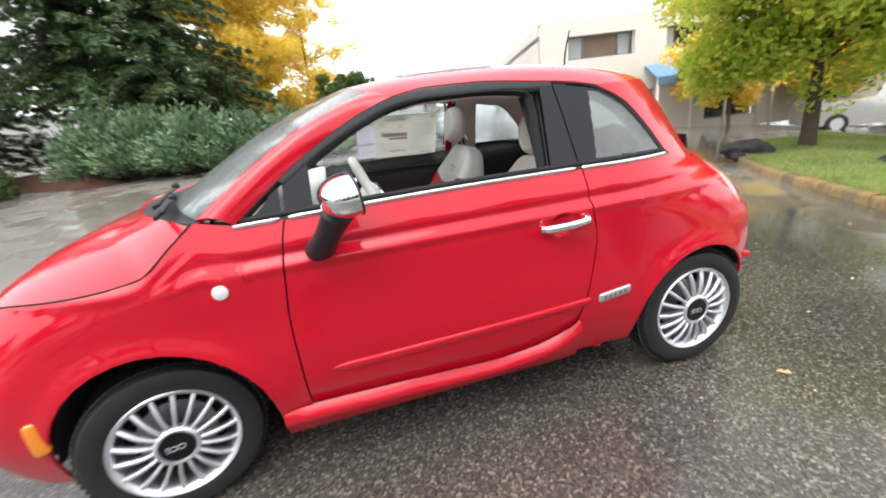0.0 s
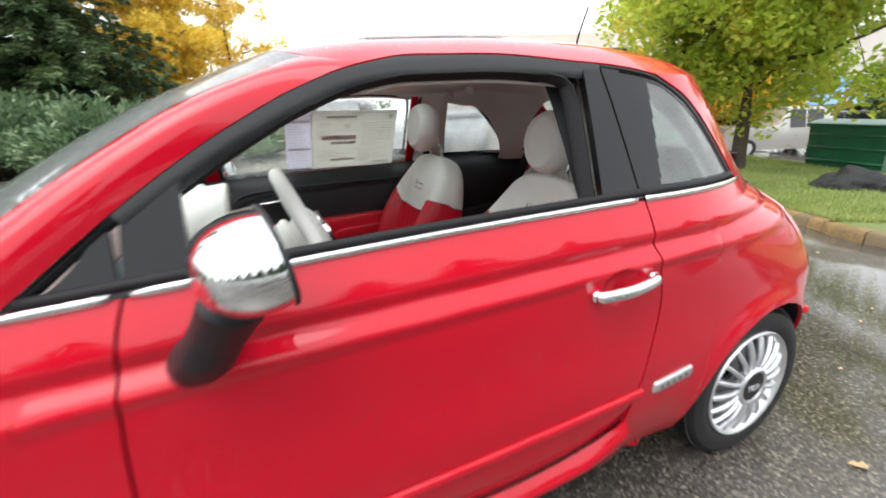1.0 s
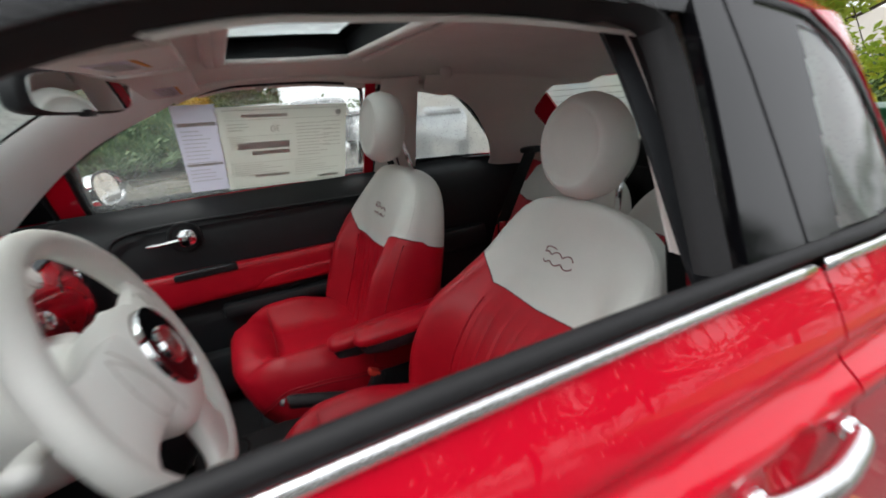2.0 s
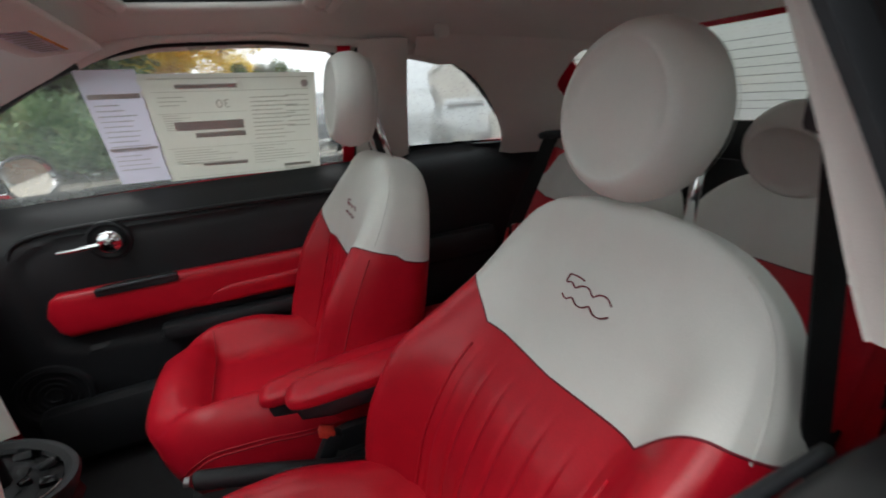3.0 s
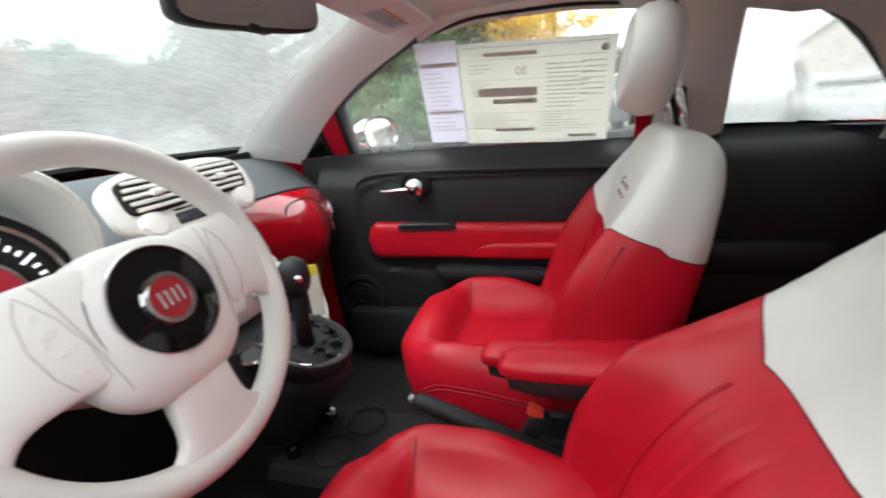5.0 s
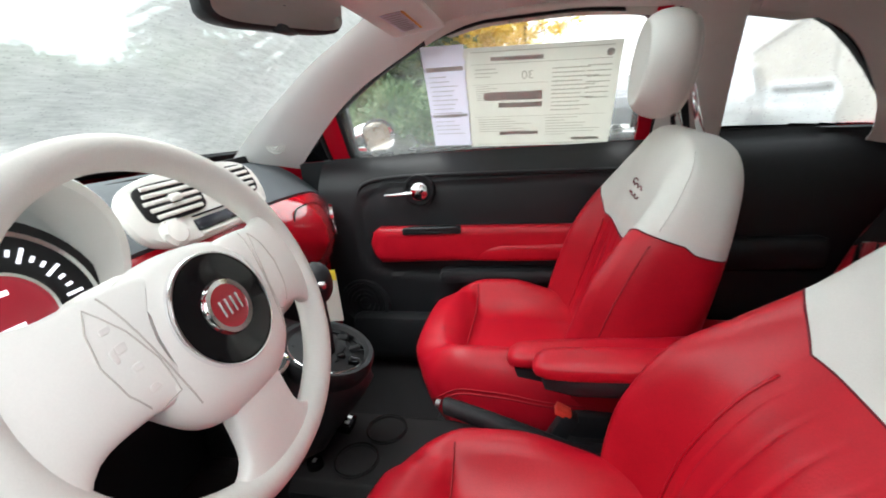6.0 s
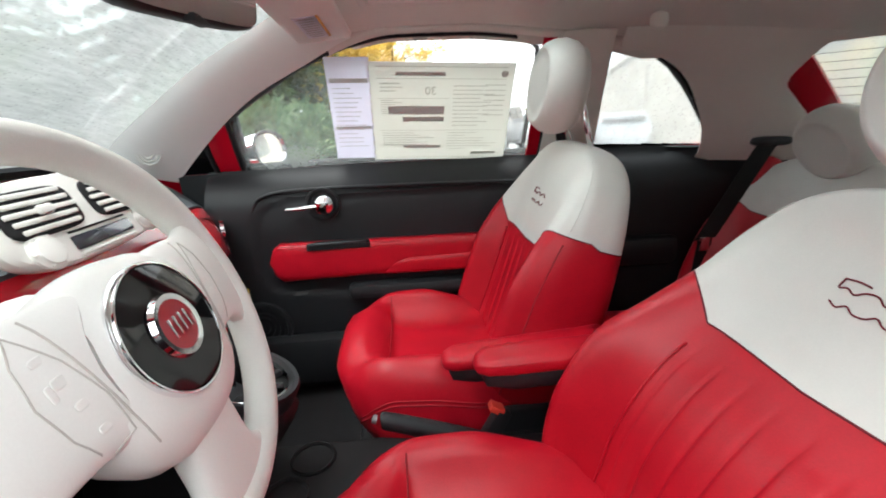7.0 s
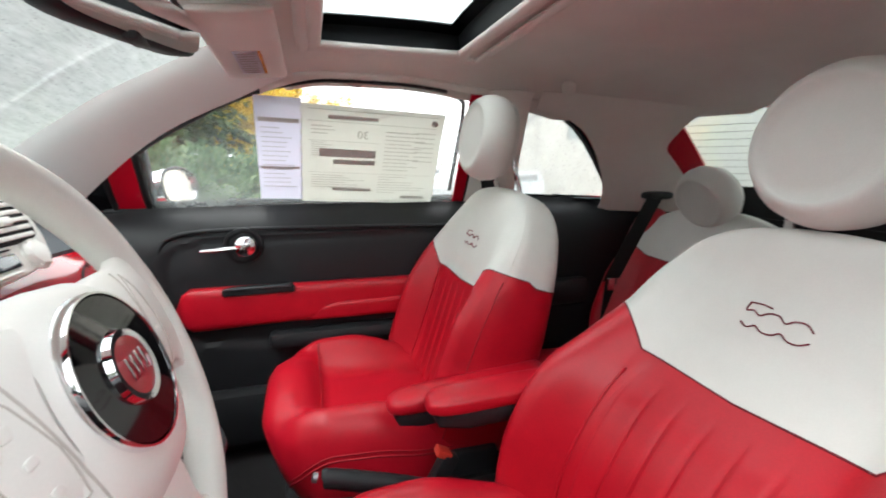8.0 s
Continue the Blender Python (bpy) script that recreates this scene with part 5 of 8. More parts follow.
def dashboard():
    def top(u, v):
        y = mix_p(-0.64, 0.64, v)
        front = Vector((0.30 - 0.20 * (1 - (y / 0.66) ** 2), y, 1.068))
        rear = Vector((fascia_x(y) - 0.005, y, curve(FASCIA_TOP, y)))
        p = mix_p(front, rear, u)
        p.z += 0.045 * math.sin(math.pi * min(1, u * 0.95)) * (1 - 0.3 * abs(y) / 0.64)
        return p
    d = part("dashboard", thick(sheet(top, 24, 44), 0.01), GREY_DASH, car, "slate dashboard with a gloss red fascia")

    def red(u, v):
        y = mix_p(-0.63, 0.62, u)
        z = mix_p(curve(FASCIA_LOW, y), curve(FASCIA_TOP, y), v)
        swell = 0.05 * math.exp(-((y - 0.40) / 0.17) ** 2)
        return Vector((fascia_x(y) - 0.006 + (0.020 + swell) * math.sin(math.pi * (0.08 + 0.9 * v)) ** 0.8, y, z))
    f = part("fascia", thick(sheet(red, 60, 16), 0.008), RED_FASCIA, d, "gloss red fascia panel")
    # lid line of the glove box and bright script
    lid = smooth_path([red(0.70, 0.22), red(0.71, 0.75), red(0.76, 0.88), red(0.86, 0.86), red(0.90, 0.55), red(0.86, 0.2)], 8)
    part("glovebox_lid_line", tube([p + Vector((0.001, 0, 0)) for p in lid], 0.0022, 6), BLACK_GLOSS, f)
    for i in range(4):
        part("script_bar", box(red(0.925 + 0.006 * i, 0.42) + Vector((0.008, 0, 0.004 * (i % 2))), (0.004, 0.010, 0.020), 0.0015, Matrix.Rotation(0.4, 4, "X")), CHROME, f)
    m = look(red(0.955, 0.66), red(0.955, 0.66) - Vector((1, 0.5, 0.0)))
    part("side_vent", lathe([(0.036, 0), (0.034, 0.010), (0.028, 0.010), (0.026, 0.002), (0.0, 0.004)], m, 28), CHROME, f)

    def low(u, v):
        y = mix_p(-0.62, 0.60, u)
        return Vector((fascia_x(y) - 0.02 - 0.12 * (1 - v) ** 1.5, y, mix_p(0.45, curve(FASCIA_LOW, y) + 0.01, v)))
    part("lower_dashboard", thick(sheet(low, 30, 10), 0.01), BLACK_PLASTIC, d)
    # ivory centre panel, leaning forward at its top
    m = Matrix.Translation((0.652, 0.0, 1.025)) @ Matrix(((0, -math.sin(radians(24)), math.cos(radians(24)), 0), (1, 0, 0, 0), (0, math.cos(radians(24)), math.sin(radians(24)), 0), (0, 0, 0, 1)))

    def put(bm):
        bmesh.ops.transform(bm, matrix=m, verts=bm.verts)
        return bm
    rings = []
    for k, z in ((0.93, -0.012), (1.0, 0.004), (0.99, 0.014), (0.95, 0.019), (0.6, 0.021), (0.05, 0.022)):
        rings.append([Vector(((0.170 + 0.012 * math.sin(a)) * k * power(math.cos(a), 0.55), 0.027 + 0.067 * k * power(math.sin(a), 0.55) - 0.010 * (abs(math.cos(a)) ** 2) * (0.0 if math.sin(a) < 0 else 1.0), z)) for a in (2 * math.pi * i / 56 for i in range(56))])
    c = part("centre_panel", put(ring_loft(rings)), IVORY_PLASTIC, d, "ivory centre panel with vents and radio")
    for sx in (-1, 1):
        part("vent_opening", put(blob((sx * 0.078, 0.042, 0.020), (0.066, 0.034, 0.006), 0.3, 0.45)), DARK, c)
        for i in range(5):
            part("vent_slat", put(box((sx * 0.078, 0.018 + 0.0125 * i, 0.026), (0.120 - 0.010 * abs(i - 2), 0.0072, 0.006), 0.002)), IVORY_PLASTIC, c)
        part("vent_tab", put(box((sx * 0.078, 0.042, 0.031), (0.024, 0.014, 0.010), 0.004)), IVORY_PLASTIC, c)
        part("tuning_knob", put(lathe([(0.027, 0.02), (0.026, 0.024), (0.021, 0.026), (0.019, 0.029), (0.010, 0.030), (0.0, 0.0305)], pose(sx * 0.112, -0.012, 0), 32)), IVORY_PLASTIC, c)
        for a in range(6):
            part("knob_key", put(box((sx * 0.112 + 0.0225 * math.cos(a * 1.047), -0.012 + 0.0225 * math.sin(a * 1.047), 0.026), (0.006, 0.004, 0.002), 0.0008)), IVORY_PLASTIC, c)
    part("radio_display", put(box((0, -0.014, 0.021), (0.130, 0.022, 0.008), 0.003)), DISPLAY, c, "dark radio display")
    part("disc_slot", put(box((0, 0.003, 0.0215), (0.125, 0.003, 0.005), 0.001)), DARK, c)
    part("radio_keys", put(box((0, -0.031, 0.021), (0.125, 0.006, 0.006), 0.002)), IVORY_PLASTIC, c)
    # climate pod under the fascia, switches with bright rings
    pod = part("climate_pod", blob((0.675, 0.03, 0.835), (0.055, 0.115, 0.062), 0.55, 0.6), IVORY_PLASTIC, d, "ivory climate control pod")
    for y in (-0.05, 0.03, 0.11):
        q = Vector((0.728, y, 0.842))
        part("climate_knob", lathe([(0.026, 0), (0.024, 0.014), (0.018, 0.017), (0.0, 0.018)], look(q, q + Vector((-1, 0, -0.35))), 24), IVORY_PLASTIC, pod)
    for y, z, r in ((0.115, 0.925, 0.020), (0.0, 0.92, 0.014)):
        q = Vector((fascia_x(y) + 0.02, y, z))
        k = part("fascia_switch", lathe([(r, 0), (r, 0.008), (r * 0.75, 0.010), (r * 0.7, 0.006), (0, 0.006)], look(q, q + Vector((-1, 0, -0.2))), 24), CHROME, d)
    part("fascia_button", blob((fascia_x(-0.07) + 0.022, -0.06, 0.935), (0.014, 0.035, 0.012), 0.6, 0.6), IVORY_PLASTIC, d)
    return d


def binnacle(d):
    """The ivory hood over the round instrument, and the dial."""
    def hood(u, v, k=1.0):
        a = radians(mix_p(-50, 205, u))
        r = 0.136 * k
        x = mix_p(0.56, 0.712 + 0.018 * math.sin(a), v)
        grow = mix_p(0.82, 1.0, v**0.6)
        return Vector((x, -0.362 + 1.02 * r * grow * math.cos(a), 1.035 + 0.98 * r * grow * math.sin(a)))
    bm = bmesh.new()
    us = spaced(0, 1, 48)
    prof = [(0.0, 1.0), (0.3, 1.0), (0.6, 1.0), (0.85, 1.0), (0.97, 1.0), (1.0, 0.97), (0.985, 0.90), (0.9, 0.86), (0.5, 0.83)]
    sheet(lambda u, w: hood(u, prof[int(w)][0], prof[int(w)][1]), us, list(range(len(prof))), bm)
    b = part("instrument_hood", thick(bm, 0.003), IVORY_PLASTIC, d, "ivory hood round the instrument dial")
    c = Vector((0.675, -0.372, 0.995))
    m = look(c, c - Vector((1, 0, 0.28)))
    dial = part("dial", lathe([(0.125, -0.004), (0.125, 0.0), (0.0, 0.001)], m, 48), DARK, b)
    part("dial_ring", lathe([(0.108, 0), (0.107, 0.010), (0.101, 0.010), (0.100, 0.002)], m, 48), CHROME, b)
    part("inner_ring", lathe([(0.058, 0.002), (0.057, 0.010), (0.053, 0.010), (0.052, 0.003)], m, 48), CHROME, b)
    part("dial_screen", lathe([(0.052, 0.003), (0.0, 0.004)], m, 40), DIAL_RED, b, "glowing red instrument screen")
    for i in range(34):
        a = radians(-50 + 280 * i / 33)
        part("dial_tick", box((0, 0, 0), (0.020 if i % 3 == 0 else 0.008, 0.004, 0.001), 0, m @ pose(0.082 * math.cos(a), 0.082 * math.sin(a), 0.0035, 0, 0, math.degrees(a))), DIAL_WHITE, b)
    part("screen_car_mark", box((0, 0, 0), (0.034, 0.012, 0.001), 0.0, m @ pose(0, -0.014, 0.0052)), DIAL_WHITE, b)
    part("screen_mark", box((0, 0, 0), (0.018, 0.006, 0.001), 0.0, m @ pose(0.01, 0.030, 0.0052)), DIAL_WHITE, b)


def emitter(name, col, k):
    m, n, l, b = nodes_of(name)
    b.inputs["Base Color"].default_value = (*col, 1)
    b.inputs["Emission Color"].default_value = (*col, 1)
    b.inputs["Emission Strength"].default_value = k
    b.inputs["Roughness"].default_value = 0.2
    return m


DIAL_RED = emitter("lit_red_dial", (0.22, 0.01, 0.02), 0.35)
DIAL_WHITE = emitter("lit_white_marks", (0.75, 0.78, 0.85), 0.7)


def steering_wheel():
    th = radians(20.7)
    c = Vector((0.912, -0.349, 0.994))
    ax, up, rt = Vector((math.cos(th), 0, math.sin(th))), Vector((-math.sin(th), 0, math.cos(th))), Vector((0, 1, 0))
    m = Matrix(((rt.x, up.x, ax.x, c.x), (rt.y, up.y, ax.y, c.y), (rt.z, up.z, ax.z, c.z), (0, 0, 0, 1)))
    R = 0.188

    def put(bm):
        bmesh.ops.transform(bm, matrix=m, verts=bm.verts)
        return bm
    ring = [(R * math.cos(a), R * math.sin(a), 0) for a in (2 * math.pi * i / 72 for i in range(72))]

    def rad(t):
        a = 2 * math.pi * t
        return 0.0188 + 0.002 * (math.exp(-((a - 0.75) / 0.3) ** 2) + math.exp(-((a - 2.39) / 0.3) ** 2))
    w = part("steering_wheel", put(tube(ring, rad, 14, closed=True, up=(0, 0, 1))), IVORY_LEATHER, car, "ivory leather steering wheel")
    # padded hub
    rings = []
    for k, z in ((0.80, -0.05), (0.86, -0.04), (0.92, -0.03), (1.0, -0.006), (0.97, 0.012), (0.86, 0.024), (0.62, 0.031), (0.05, 0.033)):
        rings.append([Vector((0.098 * k * power(math.cos(a), 0.8), (0.082 if math.sin(a) > 0 else 0.100) * k * power(math.sin(a), 0.8) - 0.006, z + 0.008)) for a in (2 * math.pi * i / 48 for i in range(48))])
    solid = ring_loft(rings)
    trees = [BVHTree.FromBMesh(solid)]
    part("hub_pad", put(solid), IVORY_PLASTIC, w)
    # spokes flare into the hub and the rim: two wide side ones and one below
    def spoke(low, high, r0, r1, z0, z1):
        rs = []
        for i in range(13):
            u = i / 12
            rr, a0, a1 = mix_p(r0, r1, u), curve(low, u), curve(high, u)
            zc, t = mix_p(z0, z1, u**1.2), mix_p(0.018, 0.013, u)
            loop = []
            for j in range(40):
                q = 2 * math.pi * j / 40
                an = radians(mix_p(a0, a1, 0.5 + 0.5 * power(math.cos(q), 0.7)))
                loop.append(Vector((rr * math.cos(an), rr * math.sin(an), zc + t * power(math.sin(q), 0.5))))
            rs.append(loop)
        return ring_loft(rs)
    bm = spoke([(0, -126), (0.35, -112), (0.7, -108), (0.9, -112), (1, -121)], [(0, -54), (0.35, -68), (0.7, -72), (0.9, -68), (1, -59)], 0.070, R - 0.004, 0.012, 0.0)
    bmesh.ops.recalc_face_normals(bm, faces=bm.faces)
    trees.append(BVHTree.FromBMesh(bm))
    part("lower_spoke", put(bm), IVORY_PLASTIC, w)

    def top_of(x, y):
        """Height of the wheel's face at x and y."""
        hits = [tree.ray_cast(Vector((x, y, 0.2)), Vector((0, 0, -1)))[0] for tree in trees]
        return max([h.z for h in hits if h] or [0.02])

    def mix_pair(a, q, k):
        return (mix_p(a[0], q[0], k), mix_p(a[1], q[1], k))
    for s in (-1, 1):
        flip = Matrix.Diagonal((s, 1, 1, 1))
        bm = spoke([(0, -44), (0.35, -24), (0.7, -19), (0.9, -22), (1, -29)], [(0, 55), (0.35, 36), (0.7, 26), (0.9, 25), (1, 32)], 0.075, R - 0.004, 0.018, 0.0)
        bmesh.ops.transform(bm, matrix=flip, verts=bm.verts)
        bmesh.ops.recalc_face_normals(bm, faces=bm.faces)
        trees.append(BVHTree.FromBMesh(bm))
        part("spoke", put(bm), IVORY_PLASTIC, w)
        pad = [(0.104, 0.058), (0.114, 0.040), (0.119, 0.012), (0.114, -0.018), (0.100, -0.046), (0.079, -0.040), (0.081, -0.006), (0.090, 0.028)]
        lay = lambda x, y, lift=0.0004: (s * x, y, top_of(s * x, y) + lift)
        closed = [p for a, q in zip(pad, pad[1:] + pad[:1]) for p in (a, mix_pair(a, q, 0.33), mix_pair(a, q, 0.67))]
        part("switch_pad_joint", put(tube([lay(*q) for q in closed], 0.0007, 6, closed=True)), PAD_JOINT, w)
        for x, y, wx, wy in ((0.101, 0.036, 0.0055, 0.0030), (0.099, 0.018, 0.0060, 0.0040), (0.107, 0.014, 0.0025, 0.0060), (0.097, -0.002, 0.0060, 0.0032), (0.094, -0.024, 0.0055, 0.0030)):
            part("switch", put(blob(lay(x, y, 0.0), (wx, wy, 0.0007), 0.5, 0.5)), IVORY_PLASTIC, w)
        # joint between the hub cover and the spoke
        seam = [mix_pair((0.090, 0.062), (0.070, -0.062), k / 14) for k in range(15)]
        part("hub_joint", put(tube([lay(*q) for q in seam], 0.0009, 6)), PAD_JOINT, w)
    # gloss black disc, bright ring and emblem
    disc = part("hub_disc", put(lathe([(0.059, 0.040), (0.057, 0.0445), (0.0, 0.0465)], pose(0, 0, 0), 48)), HUB_BLACK, w, "gloss black hub disc")
    part("hub_ring", put(lathe([(0.0575, 0.040), (0.0585, 0.0455), (0.0602, 0.0455), (0.0612, 0.0430), (0.0615, 0.036)], pose(0, 0, 0), 48)), CHROME, w)
    part("emblem_ring", put(lathe([(0.022, 0.045), (0.023, 0.0495), (0.028, 0.050), (0.0305, 0.044)], pose(0, 0, 0), 40)), CHROME, w)
    part("emblem", put(lathe([(0.0235, 0.046), (0.0225, 0.0485), (0.0, 0.0495)], pose(0, 0, 0), 36)), BADGE_RED, w, "red round emblem in a chrome ring")
    for i in range(4):
        part("emblem_bar", put(box((-0.0120 + 0.008 * i, 0, 0.0502), (0.0030, 0.018, 0.0016), 0.0005)), CHROME, w)
    # rim stitching
    pts = [Vector(((R - 0.0155) * math.cos(a), (R - 0.0155) * math.sin(a), 0.006)) for a in (2 * math.pi * i / 96 for i in range(96))]
    part("rim_stitching", put(tube(pts, 0.0012, 5, closed=True)), STITCH_GREY, w)
    # column shroud and stalks
    p0, p1 = c - ax * 0.03, Vector((0.66, -0.352, 0.885))
    col = part("column_shroud", tube([p0, mix_p(p0, p1, 0.12), mix_p(p0, p1, 0.35), mix_p(p0, p1, 0.7), p1], lambda t: 0.060 + 0.022 * math.sin(math.pi * min(1, t * 1.2)), 24), IVORY_PLASTIC, car, "ivory steering column shroud")
    for s in (-1, 1):
        part("stalk", tube(smooth_path([c - ax * 0.075 + rt * s * 0.06, c - ax * 0.07 + rt * s * 0.13 + up * 0.02, c - ax * 0.055 + rt * s * 0.185 + up * 0.03], 5), lambda t: 0.010 + 0.006 * t, 10, flat=0.8), IVORY_PLASTIC, col)
    part("ignition", lathe([(0.026, 0), (0.024, 0.012), (0.012, 0.016), (0.0, 0.016)], look((0.82, -0.285, 0.90), (0.6, -0.6, 0.9)), 24), IVORY_PLASTIC, col)


SEAM_RED = surface("dark_red_seam", (0.33, 0.006, 0.015), rough=0.7, var=0.2, bump=0.2, fine=900)
PAD_JOINT = surface("ivory_pad_joint", (0.50, 0.48, 0.44), rough=0.7, var=0.1, bump=0)
STITCH_GREY = surface("grey_beige_stitching", (0.34, 0.29, 0.25), rough=0.8, var=0.2, bump=0.2, fine=900)


# ---- centre console ----
def console():
    rings = []
    for x, z, w, h in ((0.60, 0.63, 0.095, 0.15), (0.68, 0.635, 0.100, 0.145), (0.76, 0.625, 0.098, 0.13), (0.82, 0.615, 0.090, 0.115), (0.86, 0.61, 0.074, 0.09), (0.885, 0.61, 0.045, 0.05)):
        rings.append([Vector((x + 0.04 * power(math.sin(a), 0.5), w * power(math.cos(a), 0.6), z + h * power(math.sin(a), 0.5))) for a in (2 * math.pi * i / 36 for i in range(36))])
    c = part("centre_console", ring_loft(rings), BLACK_PLASTIC, car, "black gear console between the seats")
    m = pose(0.842, 0.0, 0.735, 0, 20, 0)
    sq = Matrix.Diagonal((1.0, 0.92, 1, 1))
    part("gate_ring", lathe([(0.060, -0.115), (0.082, -0.06), (0.096, -0.02), (0.098, 0.004), (0.094, 0.011), (0.086, 0.010), (0.0785, 0.002), (0.0785, -0.012)], m @ sq, 44), BLACK_PLASTIC, c)
    part("gate_bezel", lathe([(0.0785, -0.004), (0.0785, 0.004), (0.0768, 0.005), (0.0762, -0.004)], m @ sq, 44), CHROME, c)
    part("gate_plate", lathe([(0.086, -0.014), (0.086, -0.010), (0.0, -0.008)], m @ sq, 40), DARK, c)
    rnd = random.Random(4)
    for i in range(14):
        a = i * 0.7
        part("gate_facet", box((0, 0, 0), (0.022, 0.015, 0.012), 0.003, m @ pose((0.030 + 0.03 * (i % 2)) * math.cos(a), (0.030 + 0.03 * (i % 2)) * math.sin(a), -0.004, rnd.uniform(-25, 25), rnd.uniform(-25, 25), rnd.uniform(0, 90))), BLACK_GLOSS if i % 3 == 0 else BLACK_PLASTIC, c)
    g = part("gear_lever", tube([(0.842, 0, 0.73), (0.845, 0, 0.80), (0.847, 0, 0.86)], lambda t: 0.018 - 0.006 * t, 14), BLACK_RUBBER, c)
    part("gear_knob", blob((0.848, 0.0, 0.882), (0.030, 0.030, 0.042), 0.9, 0.9), BLACK_PLASTIC, c, "black gear knob with a chrome stud")
    part("knob_stud", blob((0.868, -0.018, 0.885), (0.010, 0.008, 0.010), 0.9, 0.9), CHROME, c)
    p = Vector((0.785, -0.088, 0.755))
    turn = look(p, p - Vector((0.25, -0.35, 0.9)))
    part("start_ring", lathe([(0.026, 0), (0.026, 0.006), (0.021, 0.009), (0.019, 0.003)], turn, 28), CHROME, c)
    part("ring_well", lathe([(0.0195, 0.003), (0.014, 0.001), (0.0, 0.002)], turn, 24), BLACK_PLASTIC, c)
    # low tray behind it: two cup holders, sockets
    cups = ((0.926, 0.044, 0.043), (0.892, -0.050, 0.043))
    x0, x1, y0, y1, top = 0.775, 1.44, -0.125, 0.105, 0.506
    part("console_tray", box(((x0 + x1) / 2, (y0 + y1) / 2, 0.36), (x1 - x0, y1 - y0, 0.13), 0.01), BLACK_PLASTIC, c)
    plate = lambda x, y: Vector((x, y, top - 0.02 * max(0, abs((y - (y0 + y1) / 2) / (y1 - y0) * 2) - 0.85) / 0.15))
    inside = lambda x, y: any(math.hypot(x + 0.002 - a, y + 0.002 - b) < r for a, b, r in cups)
    xs = spaced(x0, 0.985, 56) + spaced(1.0, x1, 14)
    part("tray_top", sheet(plate, xs, spaced(y0, y1, 58), skip=inside), BLACK_RUBBER, c)
    bm = bmesh.new()
    edge = [(x0, y0), (x1, y0), (x1, y1), (x0, y1)]
    for a, b in zip(edge, edge[1:] + edge[:1]):
        sheet(lambda u, v: Vector((mix_p(a[0], b[0], u), mix_p(a[1], b[1], u), mix_p(0.40, top - 0.019, v))), 1, 1, bm)
    part("tray_wall", thick(bm, 0.004), BLACK_PLASTIC, c)
    for x, y, r in cups:
        part("cup_holder", lathe([(r + 0.005, -0.002), (r + 0.004, 0.003), (r, 0.004), (r - 0.003, 0.001), (r - 0.006, -0.078), (0.0, -0.079)], pose(x, y, top), 36), DARK, c, "round sunk cup holder")
        part("cup_rim", tube([(x + (r + 0.001) * math.cos(a), y + (r + 0.001) * math.sin(a), top + 0.0042) for a in (2 * math.pi * i / 40 for i in range(40))], 0.0016, 6, closed=True), BLACK_GLOSS, c)
    part("power_socket", lathe([(0.017, 0), (0.016, 0.012), (0.010, 0.014), (0.008, 0.004), (0, 0.004)], pose(0.812, -0.074, top), 20), BLACK_GLOSS, c)
    part("socket_mark", box((0.812, -0.074, top + 0.0155), (0.007, 0.010, 0.002), 0), ALLOY, c)
    sw = part("tray_switch", box((0.832, 0.040, top + 0.010), (0.034, 0.042, 0.024), 0.005, Matrix.Rotation(0.25, 4, "Y")), BLACK_GLOSS, c, "black window switch block")
    for y in (0.031, 0.049):
        part("switch_mark", box((0.838, y, top + 0.0215), (0.010, 0.007, 0.002), 0, Matrix.Rotation(0.25, 4, "Y")), ALLOY, sw)
    # parking brake
    hb = part("parking_brake", tube(smooth_path([(1.082, -0.015, 0.628), (1.10, -0.016, 0.625), (1.20, -0.02, 0.592), (1.34, -0.025, 0.538), (1.42, -0.03, 0.50)], 5), lambda t: 0.0155 + 0.006 * t, 14), BLACK_PLASTIC, c, "black parking brake lever")
    part("brake_button", lathe([(0.009, 0), (0.008, 0.008), (0, 0.010)], look((1.072, -0.0145, 0.632), (1.2, -0.02, 0.59)), 16), STEEL, c)
    part("brake_gaiter", blob((1.38, -0.03, 0.50), (0.12, 0.07, 0.035), 0.6, 0.6), BLACK_PLASTIC, c)


def buckle(p, tilt):
    b = part("belt_buckle", box(p - Vector((0, 0, 0.038)), (0.034, 0.028, 0.085), 0.006, Matrix.Rotation(tilt, 4, "Y")), BLACK_PLASTIC, car, "black belt buckle with a red button")
    part("buckle_button", box(p + Vector((0.004, 0, 0.004)), (0.030, 0.026, 0.014), 0.002, Matrix.Rotation(tilt, 4, "Y")), RED_BUTTON, b)


# ---- seats ----
def emblem_curves(at, right, up, out, k, rad):
    """Three joined looping strokes in dark thread."""
    bm = bmesh.new()

    def P(x, y):
        return at + right * x * k + up * y * k + out * 0.0015
    tube(smooth_path([P(-1.55, 0.62), P(-1.0, 0.66), P(-0.55, 0.60)], 4), rad, 6, bm)
    tube(smooth_path([P(-1.55, 0.62), P(-1.62, 0.2), P(-1.3, 0.28), P(-0.95, 0.12), P(-0.6, 0.33), P(-0.15, 0.36), P(0.2, 0.12), P(0.55, 0.33), P(1.0, 0.36), P(1.35, 0.1)], 5), rad, 6, bm)
    tube(smooth_path([P(-1.65, -0.42), P(-1.3, -0.58), P(-0.95, -0.40), P(-0.6, -0.60), P(-0.15, -0.58), P(0.2, -0.38), P(0.55, -0.60), P(1.0, -0.60), P(1.38, -0.38)], 5), rad, 6, bm)
    return bm


